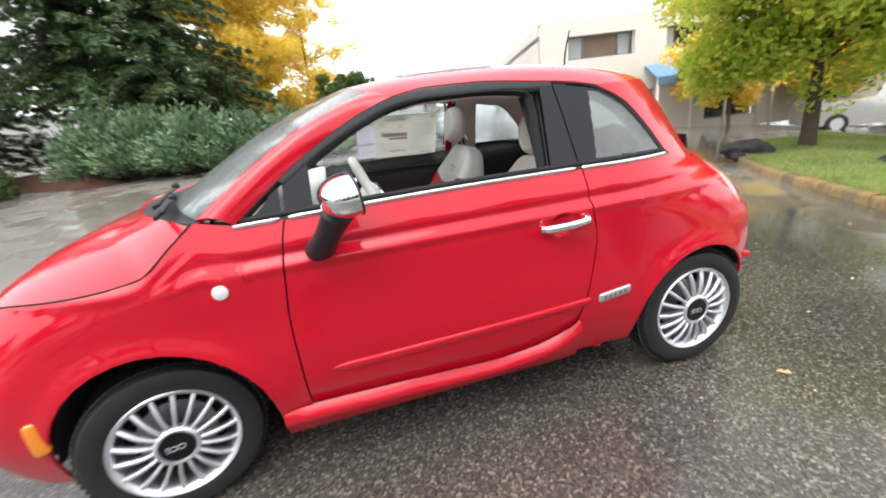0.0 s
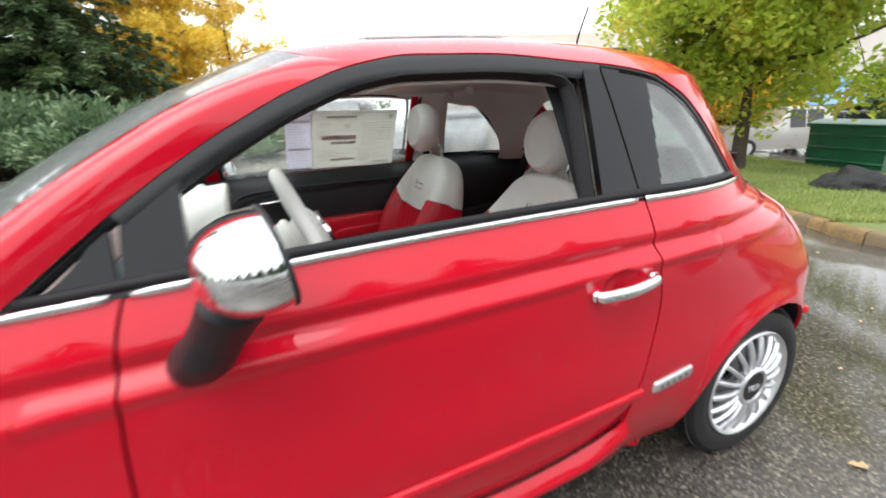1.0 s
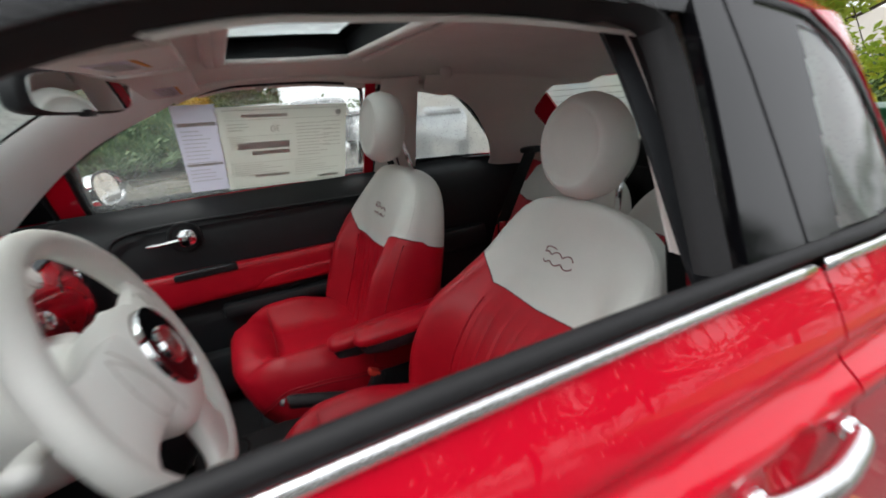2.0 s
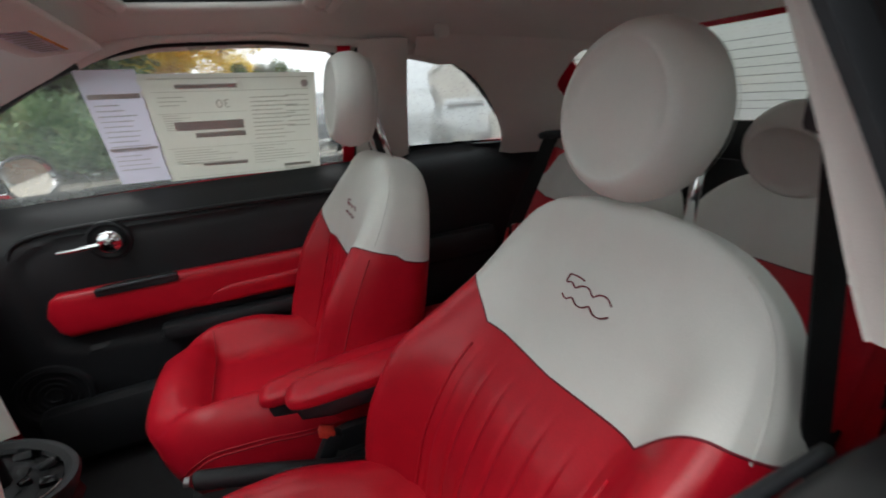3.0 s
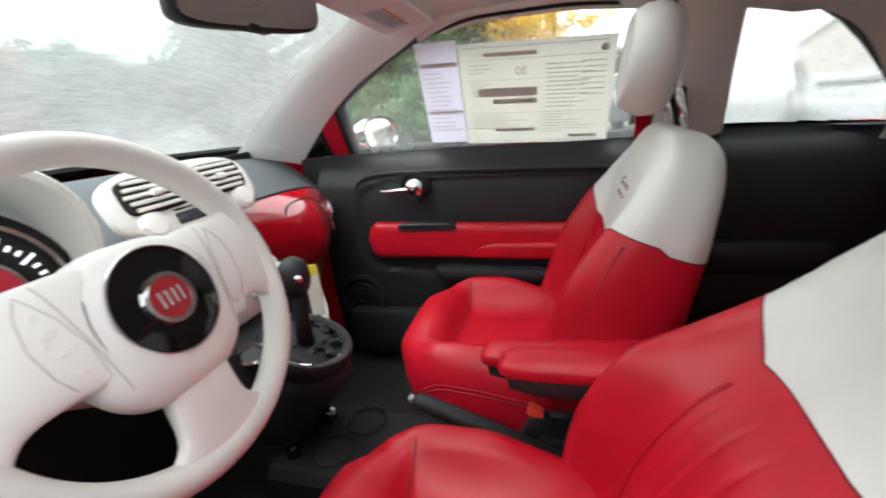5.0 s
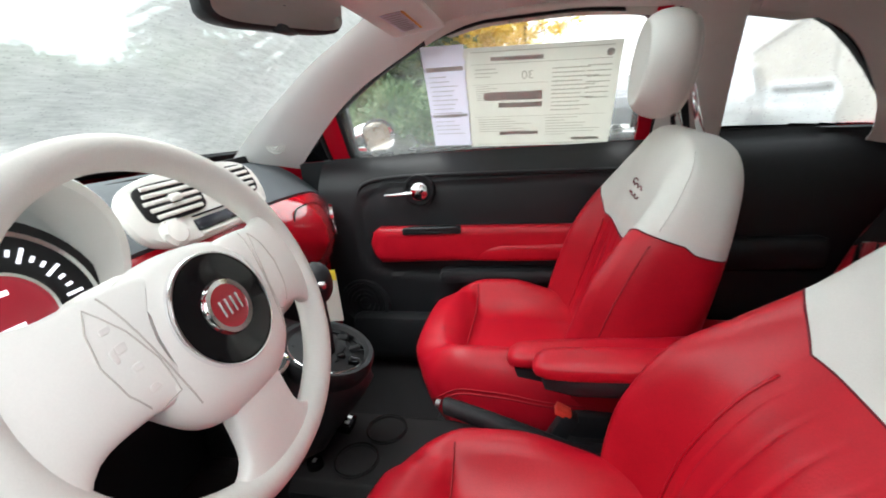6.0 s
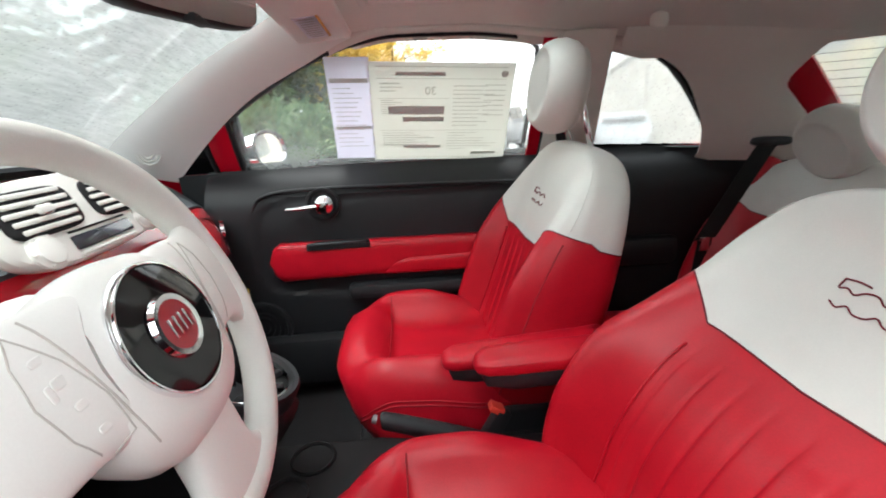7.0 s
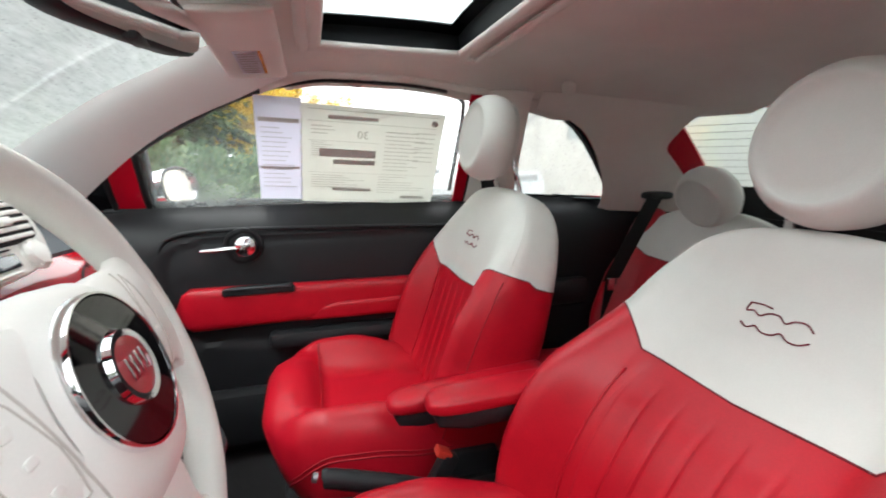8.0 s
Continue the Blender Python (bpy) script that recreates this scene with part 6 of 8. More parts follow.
SEAT_W = [(0, 0.215), (0.12, 0.244), (0.3, 0.256), (0.5, 0.256), (0.65, 0.250), (0.75, 0.241), (0.84, 0.222), (0.90, 0.198), (0.94, 0.170), (0.97, 0.136), (0.99, 0.094), (1.0, 0.050)]


SQUARE = 0.52  # how boxy a backrest is across


def backrest_shape(base, tilt, H, wscale=1.0, y0=0.0, bolster=1.0, sink=0.0):
    eh, ef = Vector((math.sin(tilt), 0, math.cos(tilt))), Vector((-math.cos(tilt), 0, math.sin(tilt)))
    front = [(0, 0.035), (0.3, 0.040), (0.6, 0.045), (0.8, 0.047), (0.92, 0.044), (0.97, 0.038), (0.99, 0.030), (1.0, 0.020)]
    rear = [(0, 0.12), (0.3, 0.140), (0.6, 0.118), (0.8, 0.096), (0.92, 0.084), (0.97, 0.074), (0.99, 0.062), (1.0, 0.050)]
    wing = [(0, 0.06), (0.2, 0.085), (0.45, 0.082), (0.62, 0.060), (0.72, 0.036), (0.82, 0.014), (0.92, 0.0), (1, 0.0)]

    def at(h, ph):
        w = curve(SEAT_W, h) * wscale
        a = w * power(math.cos(ph), SQUARE)
        if math.sin(ph) > 0:
            k = power(math.sin(ph), SQUARE)
            b = (curve(front, h) - sink * curve([(0, 0), (0.4, 0.3), (0.7, 1), (0.85, 1), (0.97, 0.3), (1, 0)], h)) * k
            q = abs(a) / max(w, 1e-4)
            b += bolster * curve(wing, h) * math.exp(-((q - 0.84) / 0.20) ** 2) * min(1, math.sin(ph) * 1.9) ** 0.6
            b += sink * curve([(0, 0), (0.15, 0.7), (0.35, 1.6), (0.5, 1.45), (0.62, 0.6), (0.74, 0)], h) * min(1, math.sin(ph) * 1.9) ** 0.6
            g = abs(abs(a) - 0.148 * wscale)
            fade = min(1, max(0, (0.585 - h) / 0.08))
            if fade:
                b -= fade * 0.0028 * math.exp(-(g / 0.007) ** 2) * min(1, math.sin(ph) * 4)
            if abs(a) < 0.135 * wscale and fade:
                b -= fade * 0.0036 * (0.5 + 0.5 * math.cos(2 * math.pi * a / 0.045)) ** 12
        else:
            b = curve(rear, h) * power(math.sin(ph), SQUARE)
        return Vector(base) + eh * (h * H) + ef * b + Vector((0, a + y0, 0))
    return at, eh, ef


def seam_height(ph, low, rise):
    """Where the red lower cover meets the ivory upper one, round the backrest."""
    if math.sin(ph) <= 0:
        return low + rise * 0.85
    q = abs(power(math.cos(ph), SQUARE))
    if q < 0.60:
        return low - 0.012 * (1 - q / 0.60)
    return low + rise * math.sin(min(1, (q - 0.60) / 0.30) * math.pi / 2)


def split_backrest(name, at, parent, low=0.605, rise=0.095):
    # stations round the back: even steps across the fluted front, even turns at the sides and behind
    front = {round(math.acos(power(q, 1 / SQUARE)), 5) for q in spaced(-0.96, 0.96, 150)}
    phs = sorted(front | {round(2 * math.pi * i / 160, 5) for i in range(160)})
    n = len(phs)

    def lower(t, ph):
        return at(t * seam_height(ph, low, rise), ph)

    def upper(t, ph):
        z = seam_height(ph, low, rise)
        return at(z + (1 - z) * t, ph)
    ts = spaced(0, 1, 26)
    bm = ring_loft([[lower(t, p) for p in phs] for t in ts], caps=False)
    red = part(name, bm, RED_LEATHER, parent, "red leather seat with an ivory upper back", sharp=60)
    ts2 = [0, 0.004] + spaced(0.04, 0.9, 20) + [0.94, 0.97, 0.985, 0.995, 1.0]
    bm = ring_loft([[upper(t, p) for p in phs] for t in ts2], caps=False)
    bm.verts.ensure_lookup_table()
    bm.faces.new(list(bm.verts)[-n:])
    part("upper_cover", bm, IVORY_LEATHER, red, "ivory leather upper back cover", sharp=60)
    seam = [lower(1, p) for p in phs]
    part("cover_seam", tube(seam, 0.0015, 6, closed=True), STITCH, red)
    return red


def head_rest(c, tilt, parent, k=1.0, posts=None):
    m = look(c, c + Vector((math.cos(tilt), 0, -math.sin(tilt))))
    prof = [(0.0, -0.050), (0.06, -0.049), (0.088, -0.040), (0.101, -0.018), (0.104, 0.004), (0.099, 0.026), (0.090, 0.041), (0.084, 0.0465), (0.079, 0.0485), (0.0755, 0.0478), (0.073, 0.0455), (0.055, 0.0475), (0.03, 0.0485), (0.0, 0.0487)]
    h = part("head_rest", lathe([(r * k, z * k) for r, z in prof], m, 56), IVORY_LEATHER, parent, "round ivory head rest", sharp=60)
    part("head_rest_piping", lathe([(0.0935 * k, -0.037 * k), (0.0955 * k, -0.0335 * k), (0.0965 * k, -0.031 * k)], m, 56), IVORY_LEATHER, parent)
    for p, q in posts or ():
        part("head_rest_post", tube([p, q], 0.0065, 10), CHROME, parent)
        part("post_guide", blob(p, (0.020, 0.014, 0.008), 0.7, 0.7), IVORY_PLASTIC, parent)


def front_seat(hinge, tilt, H, y0, dx, dz, head, arm0, arm1, sink=0.0, mark=0.765):
    """A front seat: back on its hinge, cushion shifted by dx and dz, head rest at head, armrest from arm0 to arm1."""
    at, eh, ef = backrest_shape(Vector((hinge[0], 0, hinge[1])), tilt, H, 1.0, y0, 1.0 + 6 * sink, sink)
    seat = split_backrest("front_seat", at, car, 0.605 + 1.15 * sink, 0.095 - 0.3 * sink)
    # seams down the bolsters
    for sg in (-1, 1):
        pts = []
        for i in range(19):
            h = 0.05 + 0.53 * i / 18
            ph = math.acos(min(1, (0.148 / curve(SEAT_W, h)) ** (1 / SQUARE)))
            pts.append(at(h, ph if sg > 0 else math.pi - ph) + ef * 0.001)
        part("bolster_seam", tube(pts, 0.0022, 6), RED_LEATHER, seat)
        # piping where the front turns to the side, red below and ivory above
        ph = math.acos(0.965 ** (1 / SQUARE))
        edge = [at(h, ph if sg > 0 else math.pi - ph) for h in spaced(0.05, 0.94, 40)]
        cut = 28
        part("edge_piping", tube(edge[:cut + 1], 0.0018, 6), SEAM_RED, seat)
        part("edge_piping", tube(edge[cut + 2:], 0.0014, 6), IVORY_LEATHER, seat)
    part("seat_emblem", emblem_curves(at(mark, math.pi / 2), Vector((0, -1, 0)), eh, ef, 0.0285, 0.0011), STITCH, seat, "dark stitched emblem")

    def cush(u, v):
        a = 2 * math.pi * v
        x = mix_p(0.902, 1.45, u)
        k = min(1, math.sin(math.pi / 2 * min(1, u / 0.16)) ** 0.6 + 0.02) if u < 0.16 else 1
        w = curve([(0, 0.10), (0.03, 0.150), (0.07, 0.185), (0.13, 0.215), (0.25, 0.244), (0.6, 0.258), (1, 0.23)], u)
        yy = w * power(math.cos(a), 0.75)
        mid = curve([(0, 0.545), (0.05, 0.600), (0.10, 0.636), (0.16, 0.657), (0.22, 0.662), (0.28, 0.650), (0.32, 0.630), (0.35, 0.604), (0.42, 0.596), (0.7, 0.592), (1, 0.57)], u)
        rim = curve([(0, 0.535), (0.05, 0.575), (0.10, 0.600), (0.18, 0.650), (0.27, 0.705), (0.36, 0.735), (0.5, 0.732), (0.7, 0.695), (1, 0.64)], u)
        b = 1 / (1 + math.exp(-55 * (abs(yy) - 0.158)))
        top = mix_p(mid, rim, b)
        zz = 0.44 + (top - 0.44) * power(math.sin(a), 0.55) * k if math.sin(a) > 0 else 0.44 + 0.07 * power(math.sin(a), 0.55) * k
        if math.sin(a) > 0:
            zz -= 0.010 * math.exp(-((u - 0.345) / 0.012) ** 2) * (1 - b) + 0.007 * math.exp(-((abs(yy) - 0.158) / 0.007) ** 2) * min(1, u * 6)
        if math.sin(a) > 0 and abs(yy) < 0.135 and u > 0.36:
            zz -= 0.0024 * (0.5 + 0.5 * math.cos(2 * math.pi * yy / 0.045)) ** 6
        # the front face leans back under the knee roll
        x += 0.75 * max(0, 0.615 - zz) * max(0, 1 - u / 0.5)
        return Vector((x + dx, yy * (1 - 0.5 * max(0, 0.52 - zz)) + y0, zz + dz))
    bm = ring_loft([[cush(u, i / 96) for i in range(96)] for u in [0, 0.01, 0.025, 0.05, 0.08, 0.11, 0.14] + spaced(0.17, 1, 40)])
    part("cushion", bm, RED_LEATHER, seat, sharp=60)
    line = [cush(0.335, 0.25 + 0.105 * k / 10) + Vector((0, 0, 0.001)) for k in range(-10, 11)]
    part("cushion_seam", tube(line, 0.0016, 6), SEAM_RED, seat)
    for sg in (-1, 1):
        pts = [cush(0.12 + 0.78 * i / 20, 0.25 + sg * 0.200) + Vector((0, 0, 0.0015)) for i in range(21)]
        part("cushion_edge_seam", tube(pts, 0.0016, 6), SEAM_RED, seat)
    for v in (0.045, 0.455):
        pts = [cush(0.02 + 0.95 * i / 24, v) for i in range(25)]
        part("cushion_side_seam", tube(pts, 0.0022, 6), SEAM_RED, seat)
    part("seat_base", box((1.19 + dx, y0, 0.345), (0.40, 0.40, 0.10), 0.02), BLACK_PLASTIC, seat)
    for sg in (-1, 1):
        part("hinge_cover", box((hinge[0] + 0.02, y0 + sg * 0.245, hinge[1] + 0.01), (0.13, 0.03, 0.10), 0.014), BLACK_PLASTIC, seat)
    # head rest on two posts
    hc = Vector(head)
    top = at(0.955, -math.pi / 2) * 0.5 + at(0.955, math.pi / 2) * 0.5
    posts = [(top + Vector((0, o, 0.004)), hc + Vector((0.03, o, -0.02))) for o in (-0.065, 0.065)]
    head_rest(hc, radians(8), seat, 1.0, posts)
    # hinged armrest on the inner side: red roll over a black shell
    p = [mix_p(Vector(arm0), Vector(arm1), t) for t in spaced(0, 1, 8)]
    rings = [[q + Vector((0, 0.036 * k * power(math.cos(a), 0.7), 0.004 + 0.019 * k * power(math.sin(a), 0.7))) for a in (2 * math.pi * i / 24 for i in range(24))] for q, k in [(p[0] - Vector((0.022, 0, 0.006)), 0.25), (p[0] - Vector((0.017, 0, 0.003)), 0.62), (p[0], 0.9)] + [(q, 1.0) for q in p[1:]]]
    part("armrest", ring_loft(rings), RED_LEATHER, seat, "folding red leather armrest")
    rings = [[q + Vector((0.006, 0.0345 * k * power(math.cos(a), 0.7), -0.019 + 0.025 * k * power(math.sin(a), 0.6))) for a in (2 * math.pi * i / 24 for i in range(24))] for q, k in [(p[0] - Vector((0.014, 0, 0)), 0.3), (p[0] - Vector((0.008, 0, 0)), 0.7)] + [(q, 1.0) for q in p[1:]]]
    part("armrest_shell", ring_loft(rings), BLACK_PLASTIC, seat)
    return seat


def rear_seat(s):
    at, eh, ef = backrest_shape(Vector((2.085, 0, 0.50)), radians(21), 0.555, 1.12, s * 0.30)
    seat = split_backrest("rear_seat", at, car, 0.66, 0.05)

    def cush(u, v):
        a = 2 * math.pi * v
        k = min(1, u / 0.12) ** 0.5 if u < 0.12 else 1
        return Vector((mix_p(1.66, 2.12, u), s * 0.30 + 0.27 * power(math.cos(a), 0.5), 0.46 + (0.10 - 0.02 * u) * power(math.sin(a), 0.5) * (0.2 + 0.8 * k)))
    part("cushion", ring_loft([[cush(u, i / 60) for i in range(60)] for u in [0, 0.02, 0.05, 0.09] + spaced(0.12, 1, 10)]), RED_LEATHER, seat, sharp=60)
    hy = 0.305 if s > 0 else -0.235
    head_rest(Vector((2.225, hy, 1.065)), radians(-24), seat, 0.93, [(Vector((2.275, hy + o, 0.98)), Vector((2.262, hy + o, 1.04))) for o in (-0.06, 0.06)])
    part("side_bolster", blob((2.185, s * 0.540, 0.80), (0.050, 0.060, 0.225), 0.6, 0.6, Matrix.Rotation(radians(21), 4, "Y")), RED_LEATHER, seat)


def rear_belt(s):
    a, b = Vector((2.205, s * 0.490, 1.056)), Vector((2.062, s * 0.505, 0.772))
    st = part("rear_seat_belt", thick(sheet(lambda u, v: mix_p(a, b, v) + Vector((0.060 * (u - 0.5), -s * 0.012 * (u - 0.5), 0.012 * (u - 0.5))), 3, 10), 0.002), BLACK_RUBBER, car, "black rear seat belt")
    part("belt_guide", blob(a + Vector((0.028, s * 0.022, 0.002)), (0.055, 0.030, 0.014), 0.6, 0.6), BLACK_PLASTIC, st)
    part("belt_tongue", box(b - Vector((0.006, s * 0.010, 0.012)), (0.032, 0.008, 0.045), 0.004), CHROME, st)
    part("belt_tail", thick(sheet(lambda u, v: mix_p(b, b + Vector((-0.02, 0, -0.3)), v) + Vector((0.046 * (u - 0.5), 0, 0)), 2, 4), 0.002), BLACK_RUBBER, st)


def sun_visor(s):
    def f(u, v):
        a = 2 * math.pi * v
        x = mix_p(0.925, 1.052, 0.5 + 0.5 * power(math.cos(a), 0.4) * (0.95 + 0.05 * u))
        return Vector((x, s * mix_p(0.05, 0.435, u), 1.392 - 0.055 * abs(mix_p(0.05, 0.435, u)) - 0.10 * (1.052 - x) + 0.009 * power(math.sin(a), 0.6) * (1 if 0.03 < u < 0.97 else 0.6)))
    v = part("sun_visor", ring_loft([[f(u, i / 32) for i in range(32)] for u in [0, 0.02, 0.05] + spaced(0.1, 0.9, 8) + [0.95, 0.98, 1]]), HEADLINER, car, "beige sun visor with a warning label")
    tip = Matrix.Rotation(s * -0.055, 4, "X") @ Matrix.Rotation(-0.10, 4, "Y")
    at = lambda x, y, d: (x, s * y, 1.392 - 0.055 * y - 0.10 * (1.052 - x) - 0.0092 - d)
    part("visor_label", box(at(0.985, 0.30, 0.0005), (0.044, 0.155, 0.001), 0, tip), PAPER_BLUE, v)
    part("visor_label_bar", box(at(1.010, 0.30, 0.0006), (0.005, 0.155, 0.001), 0, tip), ORANGE_INK, v)
    for i in range(9):
        part("visor_label_line", box(at(0.985, 0.235 + 0.016 * i, 0.0018), (0.036 - 0.004 * (i % 3), 0.003, 0.0006), 0, tip), INK, v)
    # hinge pin and its clip
    part("visor_pin", tube([at(1.035, 0.415, -0.012), at(1.035, 0.455, -0.014)], 0.007, 10), HEADLINER, v)


ORANGE_INK = surface("orange_ink", (0.75, 0.36, 0.06), rough=0.8, var=0.05, bump=0)


def rear_mirror():
    c = Vector((0.868, 0.0, 1.352))
    m = look(c, c + Vector((-1, 0.42, 0.10)))
    bm = blob((0, 0, 0), (0.128, 0.036, 0.024), 0.45, 0.45)
    bmesh.ops.transform(bm, matrix=m, verts=bm.verts)
    h = part("rear_view_mirror", bm, BLACK_PLASTIC, car, "black rear-view mirror")
    g = sheet(lambda u, v: Vector((0.118 * power(math.cos(2 * math.pi * u), 0.45) * v, 0.030 * power(math.sin(2 * math.pi * u), 0.45) * v, 0.025)), 40, [0.02, 0.5, 1], loop_u=True)
    bmesh.ops.transform(g, matrix=m, verts=g.verts)
    part("mirror_glass", thick(g, 0.001), MIRROR, h)
    part("mirror_stem", tube(smooth_path([c - Vector((0.02, 0, -0.01)), c + Vector((-0.06, 0.0, 0.045)), c + Vector((-0.09, 0, 0.07))], 5), 0.012, 10), BLACK_PLASTIC, h)
    part("mirror_sensor", box(c + Vector((-0.10, 0, 0.075)), (0.07, 0.06, 0.03), 0.008, Matrix.Rotation(radians(-28), 4, "Y")), BLACK_PLASTIC, h)
    part("mirror_chin", box(c + Vector((0.012, 0.0, -0.034)), (0.02, 0.05, 0.012), 0.004), BLACK_PLASTIC, h)


for s in (-1, 1):
    door_lining(s)
    rear_lining(s)
    pillar_covers(s)
    rear_seat(s)
    rear_belt(s)
    sun_visor(s)
floor_and_firewall()
binnacle(dashboard())
steering_wheel()
console()
front_seat((1.365, 0.50), radians(19.5), 0.632, 0.325, 0.0, 0.0, (1.518, 0.322, 1.223), (1.225, 0.040, 0.712), (1.53, 0.045, 0.728))
front_seat((1.445, 0.47), radians(25), 0.656, -0.326, 0.044, 0.010, (1.716, -0.325, 1.178), (1.275, -0.058, 0.760), (1.60, -0.060, 0.768), 0.028, 0.803)
buckle(Vector((1.303, 0.018, 0.604)), 0.5)
buckle(Vector((1.262, -0.078, 0.578)), 0.5)
rear_mirror()

# ---- papers on the passenger's window ----


def on_glass(x, z, lift):
    return Vector((x, half_in(x, z) - 0.0235 - lift, z))


def window_paper(name, x0, x1, ztop, zlow, slope, material, label, rows):
    def at(u, v, lift=0.0015):
        x = mix_p(x0, x1, u) + 0.012 * v
        return on_glass(x, mix_p(zlow, ztop, v) + slope * u, lift)
    t = thing(name, label, "paper")
    part("sheet", thick(sheet(lambda u, v: at(u, v), 10, 10), 0.0006), material, t)
    for u0, u1, v0, v1, ink in rows:
        part("printed_bar", sheet(lambda u, v: at(mix_p(u0, u1, u), mix_p(v0, v1, v), 0.0034), 3, 1), ink, t)
    return t, at


rnd = random.Random(7)
rows = [(0.05, 0.95, 0.955, 0.962, INK), (0.18, 0.52, 0.875, 0.912, INK_DARK), (0.05, 0.95, 0.848, 0.853, INK), (0.05, 0.55, 0.66, 0.664, INK), (0.12, 0.52, 0.50, 0.585, INK_DARK), (0.22, 0.52, 0.425, 0.475, INK), (0.05, 0.95, 0.33, 0.334, INK), (0.22, 0.50, 0.13, 0.165, INK_DARK), (0.74, 0.93, 0.055, 0.085, INK), (0.05, 0.97, 0.022, 0.027, INK)]
for i in range(11):
    rows.append((0.58, 0.58 + rnd.uniform(0.18, 0.36), 0.78 - 0.04 * i, 0.788 - 0.04 * i, INK))
for i in range(7):
    rows.append((0.80, 0.95, 0.79 - 0.05 * i, 0.798 - 0.05 * i, INK))
    rows.append((0.07, 0.07 + rnd.uniform(0.08, 0.16), 0.64 - 0.022 * i, 0.646 - 0.022 * i, INK))
    rows.append((0.55, 0.55 + rnd.uniform(0.1, 0.38), 0.30 - 0.03 * i, 0.306 - 0.03 * i, INK))
for i in range(6):
    rows.append((0.07, 0.07 + rnd.uniform(0.2, 0.42), 0.30 - 0.026 * i, 0.306 - 0.026 * i, INK))
for i in range(3):
    rows.append((0.07, 0.07 + rnd.uniform(0.1, 0.2), 0.80 - 0.035 * i, 0.808 - 0.035 * i, INK))
sticker, spot = window_paper("price_sheet", 1.062, 1.472, 1.322, 1.052, -0.018, PAPER, "cream printed price sheet stuck inside the passenger window", rows)
part("round_seal", lathe([(0.010, 0), (0.009, 0.0006), (0, 0.0008)], look(spot(0.93, 0.90, 0.003), spot(0.93, 0.90, 0.003) + Vector((0, 1, 0.45))), 20), INK_DARK, sticker)
rows = [(0.06, 0.94, 0.775, 0.815, INK_DARK), (0.06, 0.94, 0.325, 0.35, INK_DARK)] + [(0.10, rnd.uniform(0.5, 0.9), 0.72 - 0.045 * i, 0.727 - 0.045 * i, INK) for i in range(14)]
window_paper("addendum_sheet", 0.948, 1.066, 1.336, 1.062, -0.004, PAPER_BLUE, "narrow bluish printed sheet stuck inside the passenger window", rows)
num = bpy.data.curves.new("figures", "FONT")
num.body, num.size, num.align_x = "30", 0.034, "CENTER"
fig = new("printed_figures", num)
deps = bpy.context.evaluated_depsgraph_get()
me = bpy.data.meshes.new_from_object(fig.evaluated_get(deps))
bpy.data.objects.remove(fig)
me.materials.append(INK)
fig = new("printed_figures", me)
a, b, c = spot(0.42, 0.70, 0.0036), spot(0.52, 0.70, 0.0036), spot(0.42, 0.8, 0.0036)
ex, ez = (a - b).normalized(), (c - a).normalized()
ey = ez
en = ex.cross(ey)
fig.matrix_world = Matrix(((ex.x, ey.x, en.x, a.x), (ex.y, ey.y, en.y, a.y), (ex.z, ey.z, en.z, a.z), (0, 0, 0, 1)))
fig.parent = sticker
tag = thing("paper_tag", "white and yellow paper tag hanging by the gear lever", "tag")
part("tag_sheet", box((0.835, 0.075, 0.815), (0.03, 0.002, 0.11), 0, Matrix.Rotation(0.2, 4, "Z")), PAPER, tag)
part("tag_end", box((0.835, 0.073, 0.868), (0.030, 0.003, 0.022), 0, Matrix.Rotation(0.2, 4, "Z")), YELLOW_TAG, tag)

# ---- ground: the lot falls away gently behind the car ----


def ground_z(x, y):
    d = max(0, x - 3.0)
    return -0.08 * d * d / (d + 1.2) if d < 26 else -0.08 * 26 * 26 / 27.2


def lot():
    bm = bmesh.new()
    xs = [-900, -200, -60, -20] + spaced(-8, 34, 84) + [60, 200, 900]
    ys = [-900, -200, -60, -20] + spaced(-8, 34, 42) + [60, 200, 900]
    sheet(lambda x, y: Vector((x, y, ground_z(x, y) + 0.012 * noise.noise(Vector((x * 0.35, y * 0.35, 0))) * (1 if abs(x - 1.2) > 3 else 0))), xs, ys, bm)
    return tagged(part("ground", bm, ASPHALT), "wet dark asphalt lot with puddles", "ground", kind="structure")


lot()


def island_edge(t):
    """The outline of the lawn: its near side runs across behind the car."""
    pts = [(5.85, -9.0), (5.85, -4.0), (5.97, 0.2), (6.16, 0.9), (6.45, 1.6), (6.9, 2.5), (7.7, 3.7), (9.0, 4.9), (10.8, 5.8), (12.6, 6.0)]
    p = smooth_path([(x, y, 0) for x, y in pts], 10)
    k = t * (len(p) - 1)
    i = min(int(k), len(p) - 2)
    return mix_p(p[i], p[i + 1], k - i)


